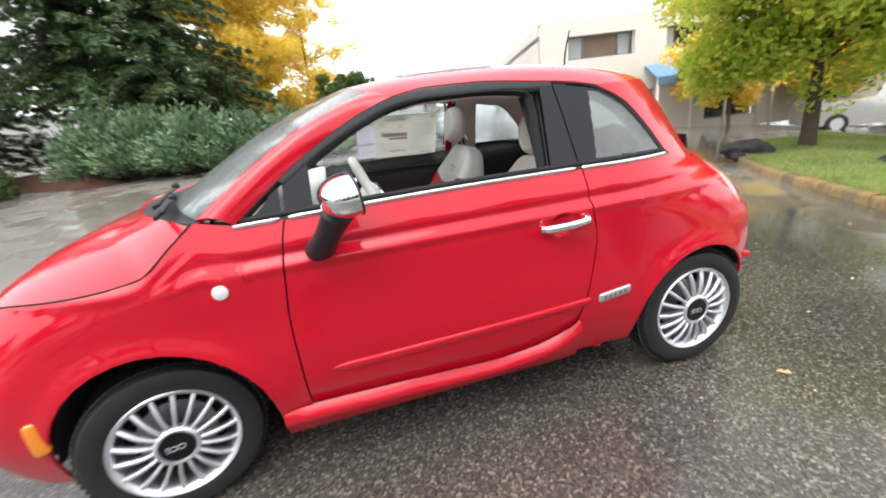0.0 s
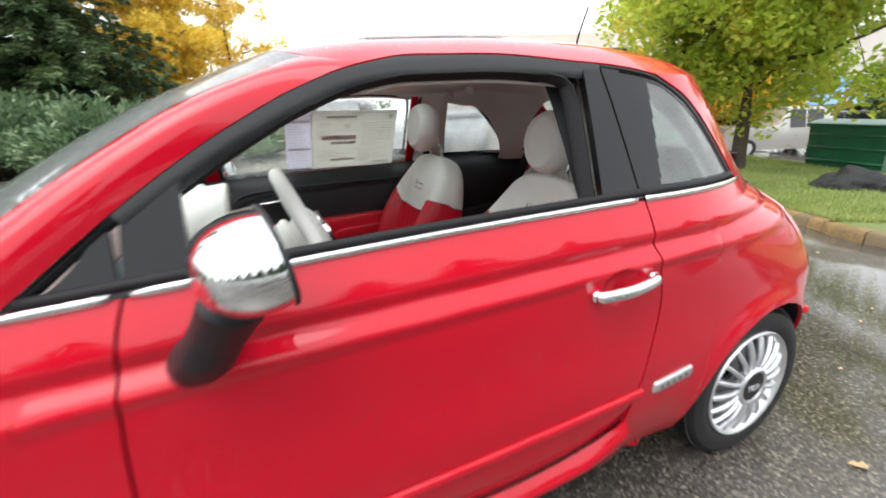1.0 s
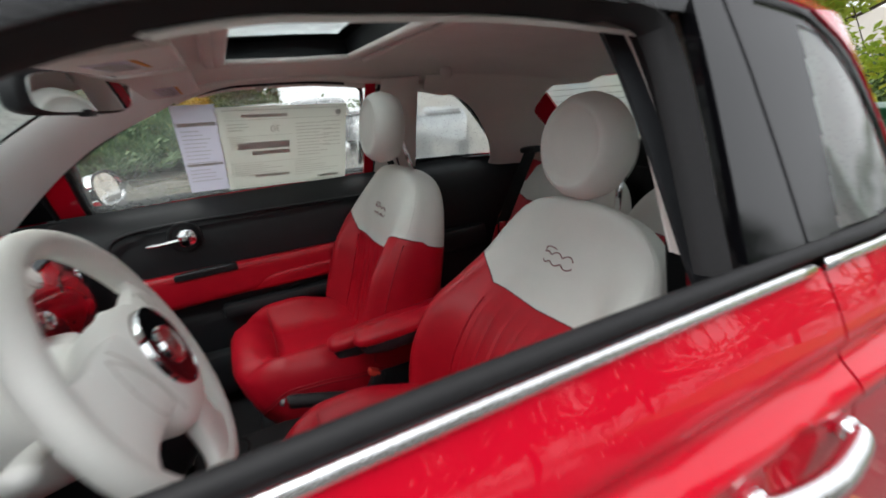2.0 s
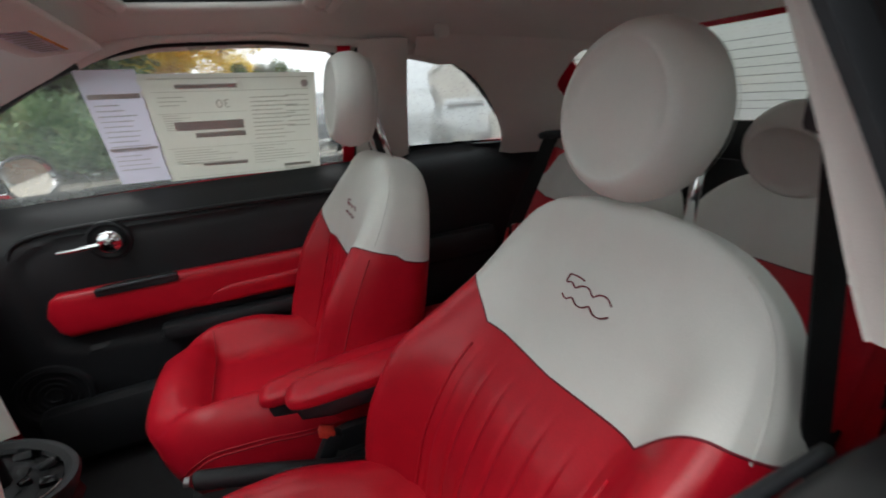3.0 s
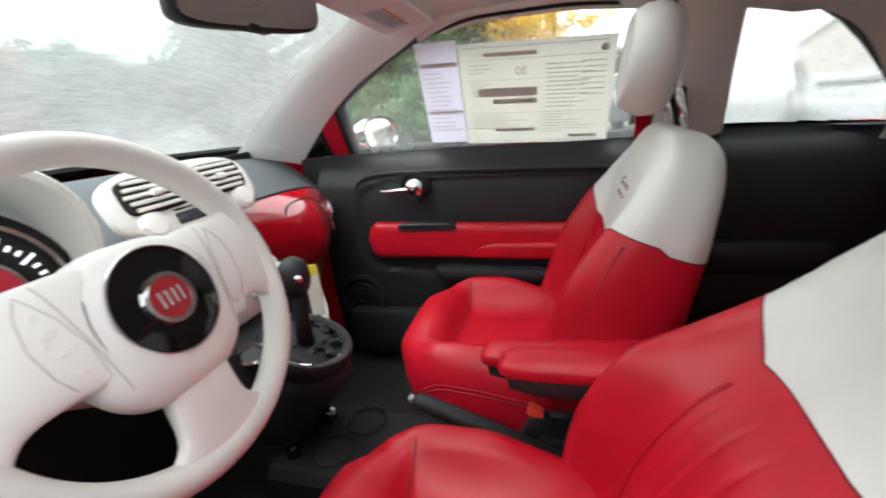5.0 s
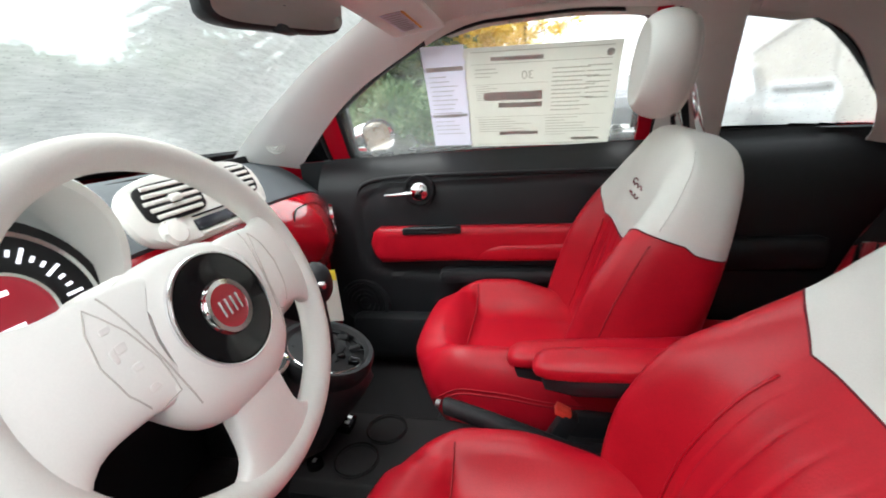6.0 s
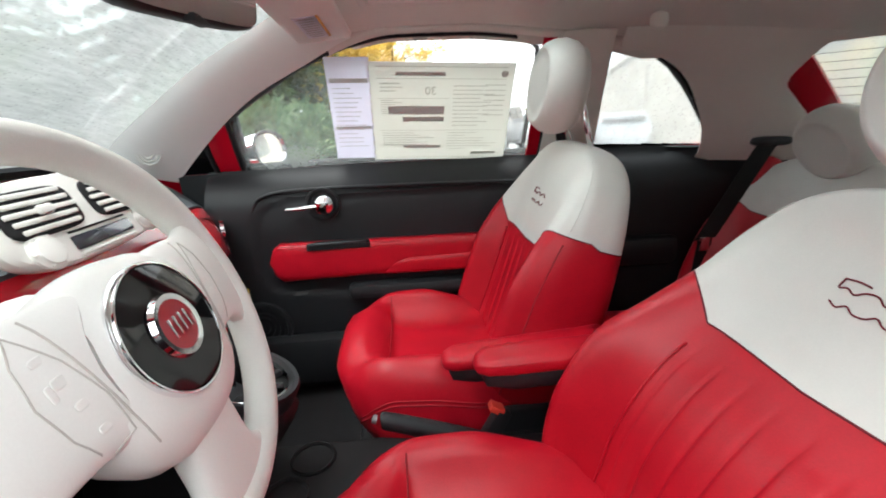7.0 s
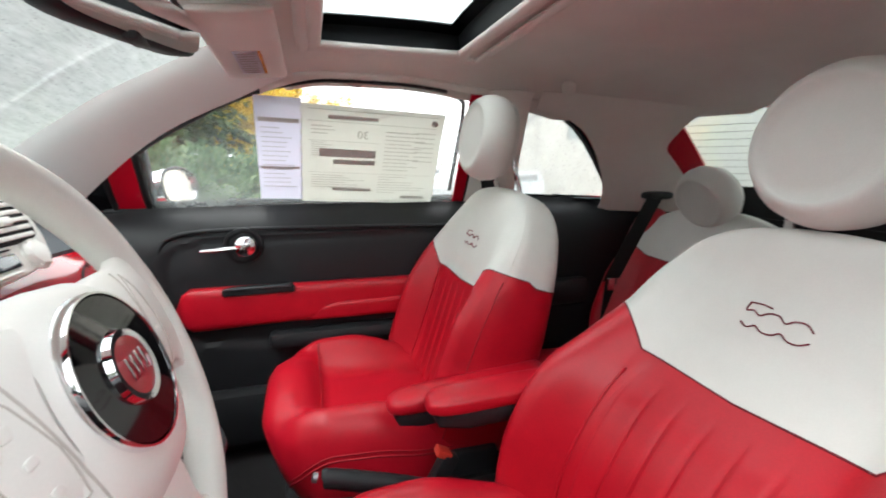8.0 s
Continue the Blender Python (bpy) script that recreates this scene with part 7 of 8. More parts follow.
def lawn():
    def f(u, v):
        e = island_edge(v)
        far = Vector((13.2, mix_p(-9, 6.2, v), 0))
        p = mix_p(e + Vector((0.13, 0, 0)), far, u)
        p.z = ground_z(p.x, p.y) + 0.13 + 0.10 * math.sin(math.pi * u) + 0.02 * noise.noise(p * 1.5)
        return p
    tagged(part("lawn", thick(sheet(f, 26, 60), 0.2), GRASS_SOIL), "short green lawn on a kerbed island", "lawn", kind="structure")
    verts, faces = [], []
    r = random.Random(3)
    for _ in range(42000):
        u, v = r.random() ** 1.5, r.uniform(0.28, 1)
        p = f(u, v)
        h, a, w = r.uniform(0.025, 0.07), r.uniform(0, 6.28), r.uniform(0.004, 0.009)
        d = Vector((math.cos(a) * w, math.sin(a) * w, 0))
        lean = Vector((r.uniform(-0.03, 0.03), r.uniform(-0.03, 0.03), h))
        k = len(verts)
        verts += [p - d, p + d, p + lean]
        faces.append((k, k + 1, k + 2))
    me = bpy.data.meshes.new("grass")
    me.from_pydata(verts, [], faces)
    me.materials.append(GRASS_BLADES)
    tagged(new("grass", me), "short wet green grass blades", "grass", kind="stuff")
    # kerb stones with worn yellow paint
    n = 34
    for i in range(n):
        a, b = island_edge(i / n), island_edge((i + 0.97) / n)
        d = (b - a).normalized()
        nrm = Vector((-d.y, d.x, 0))
        bm = bmesh.new()
        prof = [(-0.0, -0.12), (-0.0, 0.085), (0.022, 0.115), (0.12, 0.12), (0.13, -0.12)]
        rings = []
        for p in (a, mix_p(a, b, 0.5), b):
            rings.append([p - nrm * o + Vector((0, 0, ground_z(p.x, p.y) + h)) for o, h in prof])
        ring_loft(rings, bm)
        bmesh.ops.recalc_face_normals(bm, faces=bm.faces)
        part("kerb_stone", bm, CONCRETE if i % 5 == 2 else YELLOW_PAINT, KERB)


KERB = thing("kerb", "concrete kerb with worn yellow paint round the lawn", "kerb")
tagged(KERB, kind="structure")
lawn()


# ---- plants ----
def leaf_cloud(centres, per, spread, size, seed, squash=0.8, droop=0.0):
    """Many small leaf faces scattered round the given centres."""
    r = random.Random(seed)
    verts, faces = [], []
    for c, k in centres:
        for _ in range(int(per * k)):
            d = Vector((r.gauss(0, 1), r.gauss(0, 1), r.gauss(0, squash)))
            d = d.normalized() * (r.random() ** 0.45) * spread * k
            p = c + d - Vector((0, 0, droop * d.length))
            a = Vector((r.uniform(-1, 1), r.uniform(-1, 1), r.uniform(-0.7, 0.7))).normalized()
            b = a.orthogonal().normalized()
            q = a.cross(b)
            b = (b * math.cos(r.uniform(0, 6)) + q * math.sin(r.uniform(0, 6))).normalized()
            s = size * r.uniform(0.6, 1.3)
            i = len(verts)
            verts += [p - a * s, p + b * s * 0.5, p + a * s, p - b * s * 0.5]
            faces.append((i, i + 1, i + 2, i + 3))
    return verts, faces


def mesh_part(name, verts, faces, material, parent):
    me = bpy.data.meshes.new(name)
    me.from_pydata(verts, [], faces)
    me.materials.append(material)
    ob = new(name, me)
    ob.parent = parent
    return ob


def broadleaf(name, label, base, height, crown_low, radius, trunk_r, leaf, seed, per=420, size=0.085, limbs=13, boughs=()):
    t = thing(name, label, "tree", at=base)
    r = random.Random(seed)
    bm = bmesh.new()
    lean = Vector((r.uniform(-0.1, 0.1), r.uniform(-0.1, 0.1), 0))
    spine = smooth_path([(0, 0, -0.1), (lean.x * 0.3, lean.y * 0.3, crown_low * 0.6), (lean.x, lean.y, crown_low), (lean.x * 1.5, lean.y * 1.5, height * 0.85)], 6)
    tube(spine, lambda k: trunk_r * (1.25 - 0.25 * min(1, k * 8)) * (1 - 0.9 * k) + 0.01, 12, bm)
    tips = []
    for i in range(limbs):
        h = mix_p(crown_low * 0.9, height * 0.8, (i / limbs) ** 0.9)
        a = i * 2.4 + r.uniform(-0.3, 0.3)
        k = (h - crown_low) / max(0.1, height - crown_low)
        reach = radius * (0.55 + 0.6 * math.sin(math.pi * min(1, 0.25 + 0.75 * k))) * r.uniform(0.8, 1.05)
        s0 = Vector((lean.x, lean.y, h))
        tip = s0 + Vector((math.cos(a) * reach, math.sin(a) * reach, reach * r.uniform(0.15, 0.7)))
        mid = mix_p(s0, tip, 0.5) + Vector((0, 0, -0.08 * reach))
        tube(smooth_path([s0, mid, tip], 4), lambda q: trunk_r * 0.30 * (1 - 0.85 * q) + 0.006, 7, bm)
        for j in range(9):
            q = 0.25 + 0.8 * j / 8
            o = Vector((r.gauss(0, 1), r.gauss(0, 1), r.gauss(0, 0.7))) * radius * 0.24
            tips.append((mix_p(s0, tip, q) + o, r.uniform(0.6, 1.15)))
            tube([mix_p(s0, tip, min(1, q * 0.9)), mix_p(s0, tip, q) + o * 0.8], 0.008, 5, bm)
    # low boughs that hang out on one side: bearing, reach, height of the tip
    for az, reach, h in boughs:
        s0, a = Vector((lean.x, lean.y, crown_low)), radians(az)
        tip = Vector((math.cos(a) * reach, math.sin(a) * reach, h))
        line = smooth_path([s0, mix_p(s0, tip, 0.5) + Vector((0, 0, 0.35)), tip], 5)
        tube(line, lambda q: trunk_r * 0.25 * (1 - 0.85 * q) + 0.006, 6, bm)
        for q in line[3:]:
            tips.append((q + Vector((r.gauss(0, 0.15), r.gauss(0, 0.15), r.gauss(0, 0.12))), r.uniform(0.5, 0.8)))
    part("trunk", bm, BARK, t)
    for _ in range(limbs * 2):
        tips.append((Vector((r.gauss(0, radius * 0.35), r.gauss(0, radius * 0.35), mix_p(crown_low + 0.4, height, r.random()))), r.uniform(0.5, 1.0)))
    v, f = leaf_cloud(tips, per, radius * 0.30, size, seed + 1)
    mesh_part("crown", v, f, leaf, t)
    return t


def conifer(label, base, height, radius, seed, leaf, tiers=34, per=150, low=0.9):
    t = thing("conifer", label, "tree", "conifers behind the hedge", at=base)
    r = random.Random(seed)
    bm = bmesh.new()
    tube(smooth_path([(0, 0, -0.2), (0.1, 0, height * 0.5), (0, 0.05, height)], 8), lambda k: 0.24 * (1 - 0.95 * k) + 0.01, 10, bm)
    verts, faces = [], []
    for i in range(tiers):
        k = i / (tiers - 1)
        h = mix_p(low, height * 0.97, k)
        R = radius * (1 - k) ** 0.8 + 0.15
        for j in range(max(5, int(11 * (1 - k) + 4))):
            a = r.uniform(0, 6.283)
            L = R * r.uniform(0.55, 1.1)
            s0 = Vector((0, 0, h + r.uniform(-0.15, 0.15)))
            tip = s0 + Vector((math.cos(a) * L, math.sin(a) * L, -L * r.uniform(0.05, 0.35)))
            mid = mix_p(s0, tip, 0.5) + Vector((0, 0, 0.08 * L))
            line = smooth_path([s0, mid, tip], 4)
            tube(line, lambda q: 0.022 * (1 - 0.8 * q) + 0.004, 5, bm)
            out = (tip - s0).normalized()
            sd = out.cross(Vector((0, 0, 1))).normalized()
            for _ in range(int(per * L / radius) + 8):
                q = r.random() ** 0.7
                p = line[min(len(line) - 1, int(q * len(line)))] + Vector((r.gauss(0, 0.05), r.gauss(0, 0.05), r.gauss(0, 0.04)))
                w = sd * r.choice((-1, 1)) * r.uniform(0.3, 1) + out * r.uniform(0.2, 0.8) + Vector((0, 0, r.uniform(-0.6, 0.1)))
                w = w.normalized() * r.uniform(0.14, 0.34)
                e = w.cross(Vector((r.uniform(-1, 1), r.uniform(-1, 1), 1))).normalized() * r.uniform(0.02, 0.045)
                n = len(verts)
                verts += [p - e * 0.4, p + w * 0.5 - e, p + w, p + w * 0.5 + e]
                faces.append((n, n + 1, n + 2, n + 3))
    part("trunk", bm, BARK, t)
    mesh_part("needles", verts, faces, leaf, t)


def juniper(base, radius, height, seed, name="juniper_bush", leaf=None, label="low spreading blue-green juniper bush"):
    t = thing(name, label, "bush", "bushes along the lot", at=base)
    r = random.Random(seed)
    verts, faces = [], []
    bm = bmesh.new()
    for _ in range(130):
        a, q = r.uniform(0, 6.283), r.random() ** 0.6
        R = radius * q
        top = height * (1 - 0.75 * q**2) * r.uniform(0.7, 1.1)
        tip = Vector((math.cos(a) * R * 1.15, math.sin(a) * R * 1.15, max(0.1, top)))
        root = Vector((math.cos(a) * R * 0.35, math.sin(a) * R * 0.35, 0.0))
        tube([root, tip], lambda k: 0.012 * (1 - k) + 0.003, 4, bm)
        d = (tip - root).normalized()
        for _ in range(44):
            p = mix_p(root, tip, r.uniform(0.45, 1.08)) + Vector((r.gauss(0, 0.09), r.gauss(0, 0.09), r.gauss(0, 0.07)))
            w = (d + Vector((r.gauss(0, 0.55), r.gauss(0, 0.55), r.uniform(-0.3, 0.5)))).normalized() * r.uniform(0.10, 0.26)
            e = w.orthogonal().normalized() * r.uniform(0.02, 0.045)
            n = len(verts)
            verts += [p - e * 0.4, p + w * 0.5 - e, p + w, p + w * 0.5 + e]
            faces.append((n, n + 1, n + 2, n + 3))
    part("branchwork", bm, BARK, t)
    mesh_part("foliage", verts, faces, leaf or JUNIPER, t)


broadleaf("maple_tree", "young maple turning from green to yellow on the lawn", (9.75, 4.1, ground_z(9.75, 4.1) + 0.12), 5.8, 1.75, 2.25, 0.145, MAPLE_GREEN, 11, per=430, size=0.070, limbs=17, boughs=[(112, 2.1, 1.85), (128, 1.8, 1.6), (145, 2.0, 1.8), (95, 1.6, 1.7), (160, 1.6, 1.7)])
broadleaf("maple_tree", "yellow autumn maple behind the junipers", (-2.2, 22.5, 0), 10.5, 1.6, 2.3, 0.16, MAPLE_YELLOW, 21, per=760, size=0.10)
broadleaf("maple_tree", "yellow autumn maple behind the junipers", (0.6, 26.0, 0), 11.0, 1.4, 1.7, 0.16, MAPLE_YELLOW, 23, per=160, size=0.085)
broadleaf("maple_tree", "small orange maple beside the white building", (16.2, 11.7, ground_z(16.2, 11.7)), 3.3, 1.3, 1.5, 0.07, MAPLE_YELLOW, 25, per=130, size=0.10)
broadleaf("maple_tree", "small orange maple beside the white building", (20.6, 11.4, ground_z(20.6, 11.4)), 3.4, 1.5, 1.4, 0.07, MAPLE_YELLOW, 26, per=130, size=0.10)
broadleaf("shrub_tree", "small round green tree beyond the junipers", (2.6, 23.0, 0), 3.2, 0.8, 1.2, 0.08, SHRUB_GREEN, 27, per=220, size=0.09)
conifer("dark green spruce behind the junipers", (-7.6, 18.5, 0), 12, 5.0, 31, SPRUCE, 44, 300, 2.9)
conifer("dark green spruce behind the junipers", (-4.6, 17.8, 0), 11, 4.2, 32, SPRUCE, 42, 280)
conifer("dark green spruce at the edge of the lot", (-13.5, 18.0, 0), 12, 4.6, 33, SPRUCE, 36, 220)
for i, (x, y, rad, h) in enumerate([(-5.9, 14.3, 1.45, 2.1), (-4.6, 13.9, 1.6, 1.9), (-3.0, 13.2, 1.6, 1.8), (-1.6, 12.9, 1.5, 1.55), (-0.2, 13.4, 1.5, 1.5), (1.1, 14.4, 1.4, 1.3)]):
    juniper((x, y, 0.02), rad, h, 40 + i)
# shrubs and trees ahead of the car, seen through the wet windscreen
for i, (x, y, h, rr, leaf) in enumerate([(-13.0, 10.5, 3.4, 1.8, SHRUB_GREEN), (-15.0, 7.0, 3.6, 2.0, RED_LEAVES), (-16.5, 3.0, 3.4, 2.0, SHRUB_GREEN), (-11.0, 13.8, 3.2, 1.8, SHRUB_GREEN)]):
    broadleaf("shrub_tree" if leaf is SHRUB_GREEN else "red_shrub_tree", "bushy green tree at the edge of the lot" if leaf is SHRUB_GREEN else "reddish autumn tree at the edge of the lot", (x, y, 0), h, 0.5, rr, 0.12, leaf, 60 + i, per=260, size=0.12, limbs=10)


# the lot is closed by trees on the driver's side too
first = bpy.data.objects["conifer"]
for i, (x, y, k) in enumerate([(-18, -9, 0.5), (-14, -12, 0.5), (-9, -13, 0.58), (-4.5, -13.5, 0.58), (-0.5, -14.0, 0.64), (3.5, -13.5, 0.58), (7.5, -14, 0.66), (12, -13.5, 0.56), (17, -11, 0.5), (21, -8, 0.5), (-21, -3, 0.5)]):
    c = copy_thing(first, pose(x, y, ground_z(x, y), 0, 0, 47 * i))
    c.scale = (k, k, k)
    tagged(c, "dark green spruce at the edge of the lot", group="conifers round the lot")


for i, (x, y, h, rr) in enumerate([(24.5, 5.6, 2.6, 1.7), (27.5, 6.6, 3.4, 2.0), (30.0, 8.4, 3.8, 2.1)]):
    broadleaf("shrub_tree", "bushy green tree on the bank beyond the dumpster", (x, y, ground_z(x, y)), h, 0.5, rr, 0.10, SHRUB_GREEN, 80 + i, per=150, size=0.14, limbs=9)


def far_woods():
    """A low line of woods all round, far off."""
    r = random.Random(9)
    centres = []
    for i in range(260):
        a = 2 * math.pi * i / 260
        az = math.degrees(a)
        d = r.uniform(70, 95)
        low = 0.4 if 350 < az or az < 40 else 1.0
        for j in range(2):
            centres.append((Vector((d * math.sin(a), d * math.cos(a), r.uniform(0, 3.4) * low)), r.uniform(0.6, 1.1) * (0.5 + 0.5 * low)))
    v, f = leaf_cloud(centres, 60, 3.6, 0.5, 10)
    me = bpy.data.meshes.new("far_woods")
    me.from_pydata(v, [], f)
    me.materials.append(SHRUB_GREEN)
    tagged(new("far_woods", me), "distant line of green woods", "woods", kind="stuff")


far_woods()
def mulch_mound(u, v):
    """A heaped bed that narrows towards both ends."""
    c = mix_p(Vector((-12.4, 19.5, 0)), Vector((-5.6, 13.2, 0)), u)
    w = 1.1 * math.sin(math.pi * mix_p(0.06, 0.94, u)) ** 0.6
    p = c + Vector((0.55, 0.83, 0)) * w * (2 * v - 1)
    return p + Vector((0, 0, 0.012 + 0.42 * math.sin(math.pi * v) * math.sin(math.pi * u) ** 0.6 + 0.05 * noise.noise(p * 2.5) * math.sin(math.pi * v)))


bm = sheet(mulch_mound, 40, 12)
part("mulch_bed", thick(bm, 0.03), MULCH)
tagged(bpy.data.objects["mulch_bed"], "reddish bark mulch bed under the bushes", "mulch", kind="structure")


# ---- the white building behind the lawn ----
def building():
    b = thing("building", "two-storey cream building with blue awnings and dark windows", "building", at=(0, 0, 0))
    # its front runs from the corner c along e; n points towards the lot
    c = Vector((10.2, 15.6, 0))
    e = Vector((0.98, -0.199, 0))
    n = Vector((-0.199, -0.98, 0))
    z0, h = -1.25, 5.05
    L, D, T = 24.0, 12.0, 0.3

    def P(u, d, z):
        return c + e * u + n * d + Vector((0, 0, z0 + z))
    openings = [(1.1, 3.95, 3.55, 4.45), (5.3, 7.4, 3.55, 4.45), (9.2, 11.4, 3.55, 4.45), (13.6, 15.8, 3.55, 4.45), (3.6, 4.9, 0.02, 2.05), (7.2, 9.6, 0.5, 2.05), (11.8, 14.6, 0.5, 2.05)]
    us = sorted({0, L} | {o[0] for o in openings} | {o[1] for o in openings})
    zs = sorted({0, h} | {o[2] for o in openings} | {o[3] for o in openings})
    bm = bmesh.new()
    for u0, u1 in zip(us, us[1:]):
        for a, q in zip(zs, zs[1:]):
            if any(o[0] <= u0 and u1 <= o[1] and o[2] <= a and q <= o[3] for o in openings):
                continue
            bm.faces.new([bm.verts.new(P(*k)) for k in ((u0, 0, a), (u1, 0, a), (u1, 0, q), (u0, 0, q))])
    part("wall", thick(bm, T), WALL_WHITE, b)
    bm = bmesh.new()
    for w in (((0, -T, 0), (0, -D, 0), (0, -D, h - 1.2), (0, -T, h)), ((L, -T, 0), (L, -D, 0), (L, -D, h - 1.2), (L, -T, h)), ((0, -D, 0), (L, -D, 0), (L, -D, h - 1.2), (0, -D, h - 1.2))):
        bm.faces.new([bm.verts.new(P(*k)) for k in w])
    part("side_wall", thick(bm, T), WALL_WHITE, b)
    bm = bmesh.new()
    bm.faces.new([bm.verts.new(P(*k)) for k in ((0, -T, h - 0.4), (L, -T, h - 0.4), (L, -D, h - 1.4), (0, -D, h - 1.4))])
    part("roof", thick(bm, 0.2), WINDOW_FRAME, b)
    part("parapet_cap", tube([P(-0.06, 0.05, h), P(L + 0.06, 0.05, h)], 0.10, 4), WALL_WHITE, b)
    for o in openings:
        bm = bmesh.new()
        bm.faces.new([bm.verts.new(P(*k)) for k in ((o[0], -0.2, o[2]), (o[1], -0.2, o[2]), (o[1], -0.2, o[3]), (o[0], -0.2, o[3]))])
        w = part("window" if o[2] > 0.1 else "door", thick(bm, 0.03), DARK_GLASS, b)
        k = [P(o[0], -0.14, o[2]), P(o[1], -0.14, o[2]), P(o[1], -0.14, o[3]), P(o[0], -0.14, o[3])]
        bm = bmesh.new()
        for i in range(4):
            tube([k[i], k[(i + 1) % 4]], 0.05, 4, bm)
        part("frame", bm, WINDOW_FRAME, w)
        for f in (0.27, 0.8):
            part("mullion", tube([P(mix_p(o[0], o[1], f), -0.14, o[2]), P(mix_p(o[0], o[1], f), -0.14, o[3])], 0.035, 4), WINDOW_FRAME, w)
        if o[2] > 3:
            for f0, f1, blind in ((0.0, 0.26, BLIND), (0.28, 0.79, TAN_BLIND), (0.81, 1.0, BLIND)):
                part("blind", thick(sheet(lambda u, v: P(mix_p(o[0], o[1], mix_p(f0, f1, u)), -0.17, mix_p(o[2], o[3], v)), 1, 1), 0.01), blind, w)
    # ribbed blue awning all along the front
    for u0, u1 in ((4.4, 9.0), (9.4, 18.5)):
        a = part("awning", thick(sheet(lambda u, v: P(mix_p(u0, u1, u), mix_p(0.0, 1.35, v), mix_p(3.1, 2.45, v)), 2, 1), 0.05), AWNING, b)
        for i in range(int((u1 - u0) / 0.3)):
            u = u0 + 0.15 + 0.3 * i
            part("awning_rib", tube([P(u, 0.0, 3.14), P(u, 1.36, 2.49)], 0.025, 4), AWNING, a)
        part("awning_fascia", thick(sheet(lambda u, v: P(mix_p(u0, u1, u), 1.36, mix_p(2.2, 2.48, v)), 1, 1), 0.04), AWNING, a)
        for u in spaced(u0 + 0.1, u1 - 0.1, 3):
            part("awning_post", tube([P(u, 1.25, 0), P(u, 1.25, 2.5)], 0.06, 8), WALL_WHITE, a)


building()


# ---- dumpster, boulders, parked vehicles, canopy ----
def dumpster():
    z = ground_z(12.2, 3.0) + 0.03
    near, left, right = Vector((11.75, 2.60, z)), Vector((11.98, 4.08, z)), Vector((13.0, 2.75, z))
    d = thing("dumpster", "dark green steel dumpster with a ribbed side on the lawn", "dumpster", at=(0, 0, 0))
    el, er = left - near, right - near
    H = 1.08

    def P(a, b, h, out=0.0):
        return near + el * a + er * b + Vector((0, 0, h)) - (er.normalized() * out)
    rings = []
    for h, k in ((0.08, 0.06), (0.12, 0.04), (H * 0.55, 0.02), (H, 0.0)):
        rings.append([P(k, k, h), P(1 - k, k, h), P(1 - k, 1 - k, h), P(k, 1 - k, h)])
    bm = ring_loft(rings)
    bmesh.ops.recalc_face_normals(bm, faces=bm.faces)
    body = part("body", bm, DUMPSTER_GREEN, d, sharp=20)
    for h in (0.35, 0.62, 0.88):
        part("rib", tube([P(0.02, 0.01, h), P(0.98, 0.01, h)], 0.03, 4), DUMPSTER_GREEN, d)
    for h in (0.62,):
        part("rib", tube([P(0.0, 0.02, h), P(0.0, 0.98, h)], 0.03, 4), DUMPSTER_GREEN, d)
    part("lid", thick(sheet(lambda u, v: P(mix_p(-0.03, 1.03, u), mix_p(-0.05, 1.03, v), H + 0.02 + 0.05 * math.sin(math.pi * v)), 6, 6), 0.03), DUMPSTER_GREEN, d)
    part("rim", tube([P(0, 0, H), P(1, 0, H), P(1, 1, H), P(0, 1, H)], 0.035, 6, closed=True), DUMPSTER_GREEN, d)
    part("fork_pocket", box(P(-0.05, 0.55, 0.62), (0.5, 0.16, 0.22), 0.02, Matrix.Rotation(math.atan2(er.y, er.x), 4, "Z")), DUMPSTER_GREEN, d)
    part("label_patch", box(P(-0.012, 0.25, 0.98), (0.16, 0.01, 0.16), 0.0, Matrix.Rotation(math.atan2(er.y, er.x), 4, "Z")), YELLOW_TAG, d)


dumpster()


def boulder(x, y, rx, ry, rz, seed, name="boulder", label="dark wet boulder on the lawn"):
    z = ground_z(x, y) + 0.16
    bm = bmesh.new()
    bmesh.ops.create_icosphere(bm, subdivisions=4, radius=1)
    for v in bm.verts:
        k = 1 + 0.34 * noise.noise(v.co * 1.6 + Vector((seed, 0, 0))) + 0.20 * noise.noise(v.co * 4 + Vector((seed, 3, 0)))
        v.co = Vector((v.co.x * rx * k, v.co.y * ry * k, max(-0.1, v.co.z * rz * k)))
    ob = part(name, bm, ROCK)
    ob.location = (x, y, z)
    tagged(ob, label, "rock", "boulders on the lawn")


boulder(8.75, 1.75, 0.55, 0.40, 0.30, 1)
boulder(8.85, 0.95, 0.60, 0.42, 0.27, 2)
boulder(11.2, 1.9, 0.3, 0.3, 0.28, 4)
boulder(8.3, 4.1, 0.42, 0.4, 0.22, 3)


